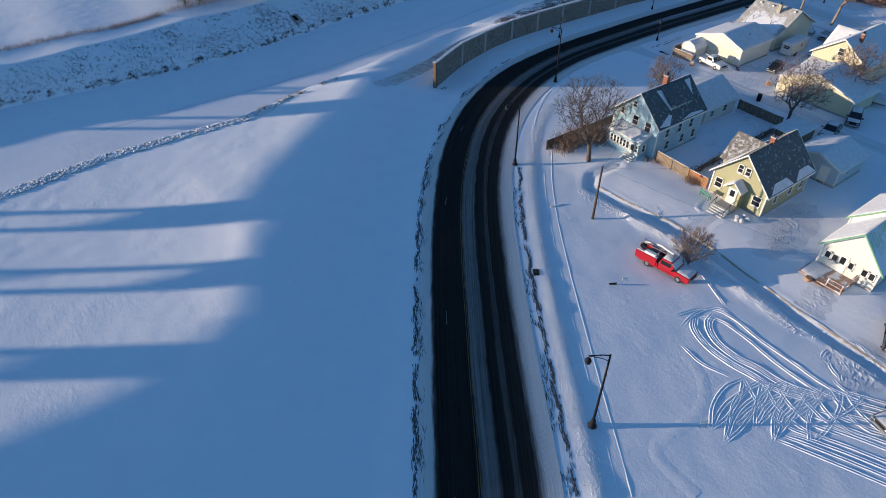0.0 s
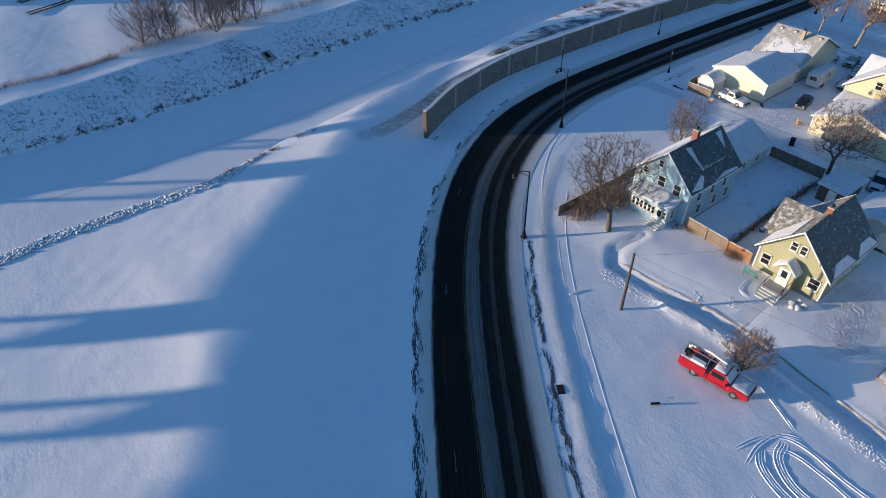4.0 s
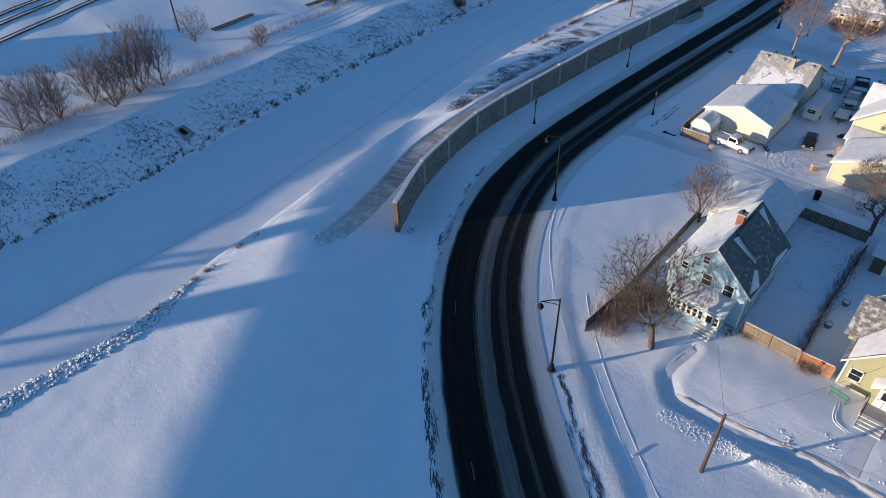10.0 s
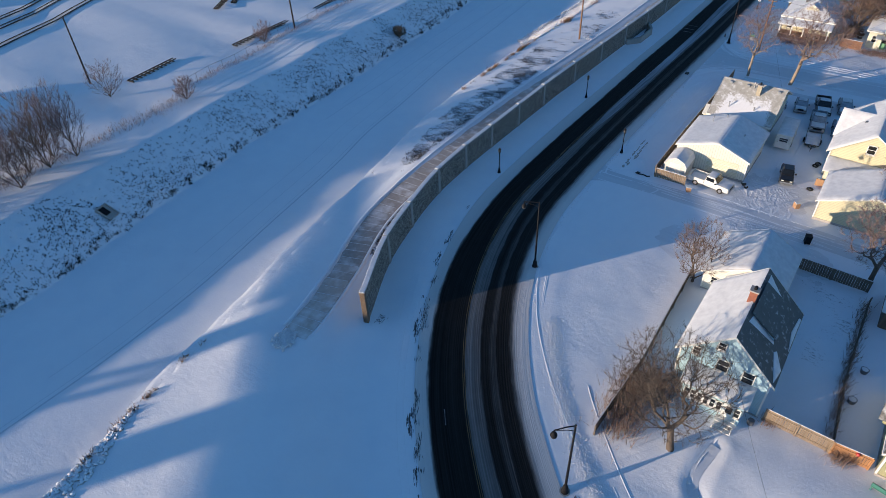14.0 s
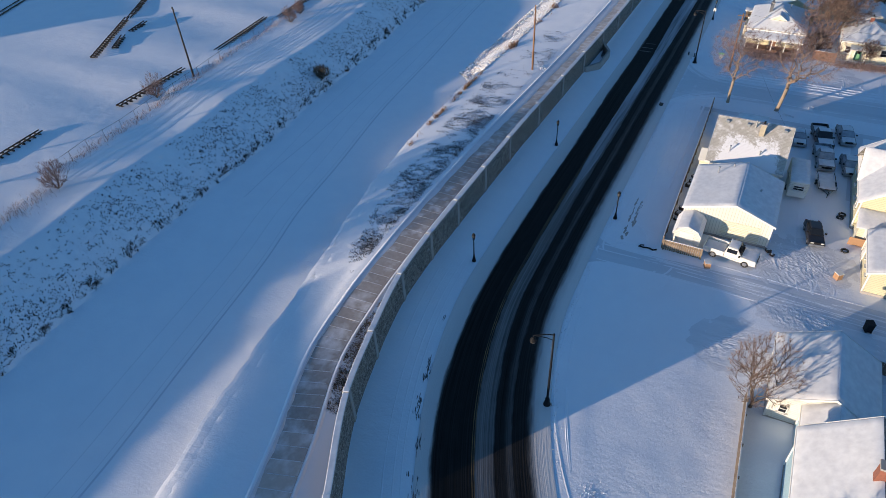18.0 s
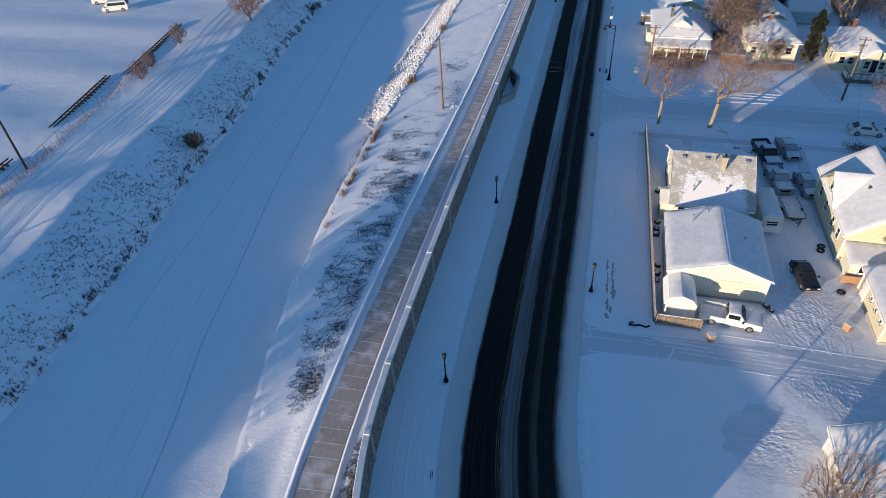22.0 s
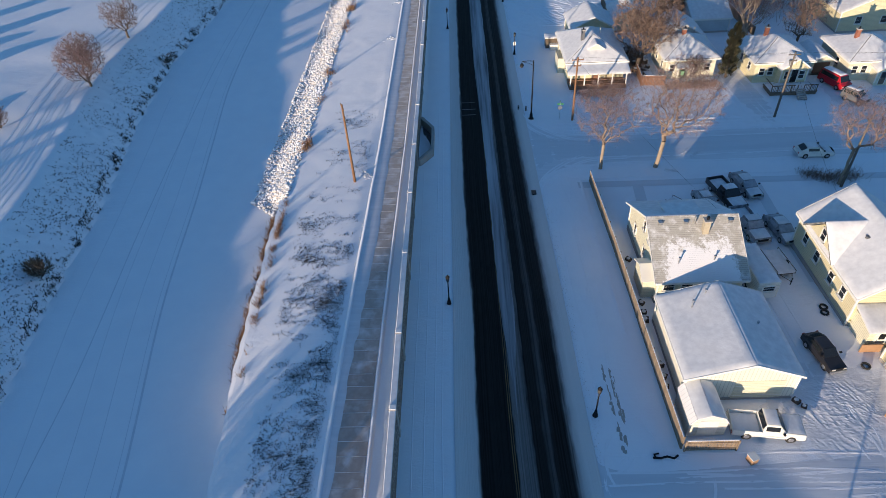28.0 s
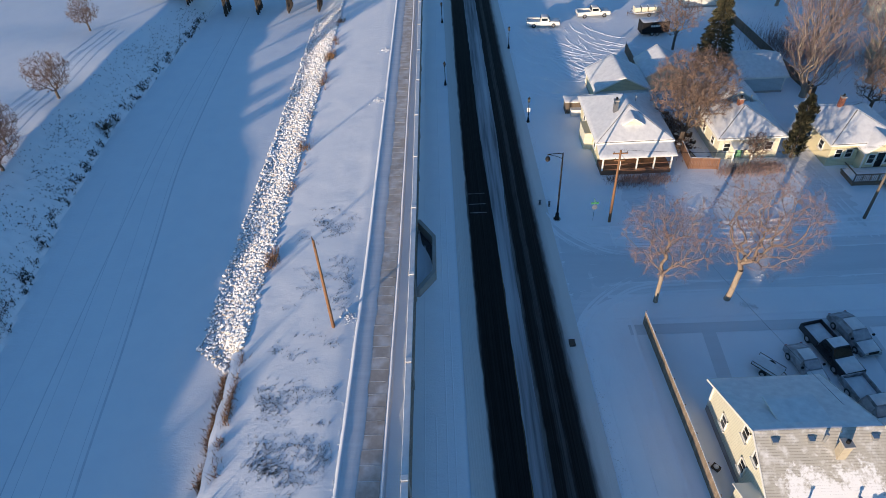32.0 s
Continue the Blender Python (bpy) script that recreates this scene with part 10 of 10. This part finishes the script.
flood_wall = tagged(new("flood_wall"), "long stone-patterned concrete flood wall capped with snow", "wall", kind="structure")
for a, b in zip(POSTS[:-1], POSTS[1:]):
    seg = [p for p in WL if a - 0.01 <= p[0] <= b + 0.01]
    ya, yb = np.interp([a, b], [p[0] for p in WL], [p[1] for p in WL])
    seg = [(a, float(ya))] + [p for p in seg if a + 0.2 < p[0] < b - 0.2] + [(b, float(yb))]
    g, cap, sn = Geo(), Geo(), Geo()
    tops = [wall_top(x) for x, _ in seg]

    def strip(geo, half, lo, hi):
        L, R = shift(seg, half), shift(seg, -half)
        base = len(geo.v)
        for i in range(len(seg)):
            geo.v += [(*L[i], lo[i]), (*R[i], lo[i]), (*R[i], hi[i]), (*L[i], hi[i])]
        for i in range(len(seg) - 1):
            k = base + 4 * i
            geo.f += [(k, k + 4, k + 7, k + 3), (k + 1, k + 2, k + 6, k + 5), (k + 3, k + 7, k + 6, k + 2), (k, k + 1, k + 5, k + 4)]
        e = base + 4 * (len(seg) - 1)
        geo.f += [(base, base + 3, base + 2, base + 1), (e, e + 1, e + 2, e + 3)]

    strip(g, 0.17, [-0.8] * len(seg), [t - 0.12 for t in tops])
    pn = part("panel", g, M_STONE, flood_wall)
    strip(cap, 0.24, [t - 0.12 for t in tops], [t + 0.03 for t in tops])
    cp = part("coping", cap, M_CONCRETE, flood_wall)
    strip(sn, 0.25, [t + 0.03 for t in tops], [t + 0.13 for t in tops])
    part("snow_cap", sn, M_ROOFSNOW, cp, "rounded snow lying on the coping", bevel=0.04)
for x in POSTS:
    y = float(np.interp(x, [p[0] for p in WL], [p[1] for p in WL]))
    i = min(range(len(WL)), key=lambda k: abs(WL[k][0] - x))
    d = Vector((*WL[min(i + 1, len(WL) - 1)], 0)) - Vector((*WL[max(i - 1, 0)], 0))
    m = pose(x, y, 0, 0, 0, math.degrees(math.atan2(d.y, d.x)))
    t = wall_top(x)
    p = part("pilaster", Geo().obox(m @ Matrix.Translation((0, 0, (t - 0.7) / 2)), 0.5, 0.52, t + 0.7 + 0.1), M_ENDPOST if x < 53 else M_CONCRETE, flood_wall, "brown stone end post" if x < 53 else "", bevel=0.03)
    part("pilaster_cap", Geo().obox(m @ Matrix.Translation((0, 0, t + 0.10)), 0.56, 0.60, 0.08), M_CONCRETE, p, bevel=0.02)
    part("snow_cap", Geo().obox(m @ Matrix.Translation((0, 0, t + 0.18)), 0.5, 0.52, 0.09), M_ROOFSNOW, p, bevel=0.05)
# bay with a low parapet on the road side
bay = Geo()
zb = float(grade(138))
bay.prism([(132.6, 80.9), (132.6, 80.6), (135.2, 79.0), (140.6, 79.0), (143.4, 80.6), (143.4, 80.9), (143.05, 80.9), (140.4, 79.35), (135.4, 79.35), (133.0, 80.9)], "z", zb - 0.5, zb + 1.35)
part("bay_parapet", bay, M_CONCRETE, flood_wall, "low concrete parapet of a bay in the wall")
part("bay_floor", Geo().prism([(133.1, 80.85), (135.45, 79.4), (140.35, 79.4), (142.95, 80.85)], "z", zb - 0.5, zb + 0.25), M_GRIME, flood_wall, "dark bare floor of the bay")
clumps("bare_soil", "dark bare soil and grass at the end of the wall", [(53.4, 72.6), (54.4, 73.0)], 60, 0.22, 0.05, 0.16, 92, M_GRIME, 0.0, "soil", 0.2)

trail = tagged(new("trail"), "concrete slab riverside trail partly swept of snow", "path", kind="structure")
TL = smooth_line(TRAIL_LINE, 0.1)
run = [0.0]
for p, q in zip(TL[:-1], TL[1:]):
    run.append(run[-1] + math.hypot(q[0] - p[0], q[1] - p[1]))
LEN = 1.25
slab_me = Geo().box(-LEN / 2 + 0.03, LEN / 2 - 0.03, -1.36, 1.36, -0.15, 0.0).mesh("slab", M_SLAB, bevel=0.012)
slab_dusted = Geo().box(-LEN / 2 + 0.03, LEN / 2 - 0.03, -1.36, 1.36, -0.15, 0.0).mesh("slab", M_SLAB_MID, bevel=0.012)
slab_snowy = Geo().box(-LEN / 2 + 0.03, LEN / 2 - 0.03, -1.36, 1.36, -0.15, 0.0).mesh("slab", M_SLAB2, bevel=0.012)
count = int(min(run[-1], 190) / LEN)
cx = np.interp([(k + 0.5) * LEN for k in range(count)], run, [p[0] for p in TL])
cy = np.interp([(k + 0.5) * LEN for k in range(count)], run, [p[1] for p in TL])
dx = np.gradient(cx)
dy = np.gradient(cy)
tz = trail_z(cx)
rj = random.Random(17)
for k in range(count):
    o = new("slab", slab_me if 58 < cx[k] < 102 + 6 * rj.random() else slab_dusted if 55 < cx[k] < 118 + 8 * rj.random() else slab_snowy)
    o.parent = trail
    ang = math.degrees(math.atan2(dy[k], dx[k]))
    nx_, ny_ = -dy[k] / math.hypot(dx[k], dy[k]), dx[k] / math.hypot(dx[k], dy[k])
    k1, k0 = min(k + 1, count - 1), max(k - 1, 0)
    rise = math.degrees(math.atan2(tz[k1] - tz[k0], LEN * (k1 - k0)))
    o.matrix_basis = pose(cx[k], cy[k], float(tz[k]) + 0.04, 0, -rise, ang)
trail_c = list(zip(cx.tolist(), cy.tolist()))
joints, cover = Geo(), Geo()
for k in range(count - 1):
    ang = math.degrees(math.atan2(dy[k], dx[k]))
    m = pose((cx[k] + cx[k + 1]) / 2, (cy[k] + cy[k + 1]) / 2, float(tz[k] + tz[k + 1]) / 2 + 0.035, 0, 0, ang)
    joints.obox(m @ Matrix.Translation((0, rj.uniform(-0.1, 0.1), 0)), rj.uniform(0.03, 0.055), rj.uniform(2.2, 2.7), 0.02)
tagged(part("joint_snow", joints, M_ROOFSNOW), "snow packed into the joints of the trail slabs", "snow", kind="stuff")
# snow blown over the river half of the slabs, with a ragged edge that reaches further with distance
for k in range(count):
    reach = 1.25 - 0.35 * float(step01(64, 90, cx[k])) - 0.75 * float(step01(92, 118, cx[k])) + 0.16 * noise.noise((cx[k] * 0.9, 0.0, 2.0)) + rj.uniform(-0.10, 0.10)
    L_ = math.hypot(dx[k], dy[k])
    nx_, ny_ = -dy[k] / L_, dx[k] / L_
    for o, h_ in ((1.5, 0.12), (1.36, 0.085), ((1.36 + reach) / 2, 0.065), (reach + 0.08, 0.055), (reach, 0.038)):
        cover.v.append((cx[k] + nx_ * o, cy[k] + ny_ * o, float(tz[k]) + h_))
for k in range(count - 1):
    for j in range(4):
        cover.f.append((5 * k + j, 5 * k + j + 1, 5 * k + j + 6, 5 * k + j + 5))
tagged(part("trail_snow", cover, M_PACKED, smooth=True), "thin snow blown over the river side of the trail", "snow", kind="stuff")
ridge(shift(trail_c, 1.62), "snow_ridge", "white snow ridge along the river side of the trail", 0.3, 0.15)
ridge(shift(trail_c, -1.6), "snow_ridge", "white snow ridge along the wall side of the trail", 0.22, 0.14)

# riprap
rock_meshes = []
rr = random.Random(123)
for k in range(9):
    bm = bmesh.new()
    bmesh.ops.create_icosphere(bm, subdivisions=1, radius=1.0)
    for v in bm.verts:
        v.co *= rr.uniform(0.7, 1.15)
        v.co.z *= 0.75
    me_ = bpy.data.meshes.new("rock")
    bm.to_mesh(me_)
    bm.free()
    me_.materials.append(M_ROCKSNOW)
    rock_meshes.append(me_)


def riprap(name, label, x0, x1, width, n, near_first, smin, smax, seed, singles=300, lo=-0.08, hi=1.0):
    """Rocks along the near river edge; the ones nearest to the path as parts, the rest as one part."""
    rng = random.Random(seed)
    top = tagged(new(name), label, "rocks", kind="structure")
    pts = []
    for k in range(n):
        x = x0 + (x1 - x0) * rng.random()
        w = width * min(1.0, 0.3 + (x - x0) / 4.0, 0.25 + (x1 - x) / 6.0)
        pts.append((x, float(NEAR_EDGE(np.array([x]))[0]) + rng.uniform(lo, hi) * w, rng.uniform(smin, smax)))
    pts.sort(key=lambda p: p[0] if near_first else -p[0])
    zs = snow_z(np.array([p[0] for p in pts]), np.array([p[1] for p in pts]))
    rest = Geo()
    for i, ((x, y, s), z) in enumerate(zip(pts, zs)):
        m = pose(x, y, z + s * 0.15, rng.uniform(-25, 25), rng.uniform(-25, 25), rng.uniform(0, 360)) @ Matrix.Diagonal((s, s * rng.uniform(0.75, 1.2), s, 1))
        me_ = rock_meshes[i % 9]
        if i < singles:
            o = new("rock", me_)
            o.parent = top
            o.matrix_basis = m
        else:
            rest.add([m @ v.co for v in me_.vertices], [tuple(p.vertices) for p in me_.polygons])
    if rest.f:
        r = part("rocks", rest, M_ROCKSNOW, top)
        r["kind"] = "stuff"


riprap("riprap", "bank of snow-capped riprap rocks beside the frozen river", 126.2, 215.0, 4.9, 7600, True, 0.11, 0.29, 7)
riprap("riprap", "narrow line of snow-capped rocks along the field's edge", -10.0, 33.0, 2.8, 1900, False, 0.11, 0.27, 8, 150, -0.75, 0.3)
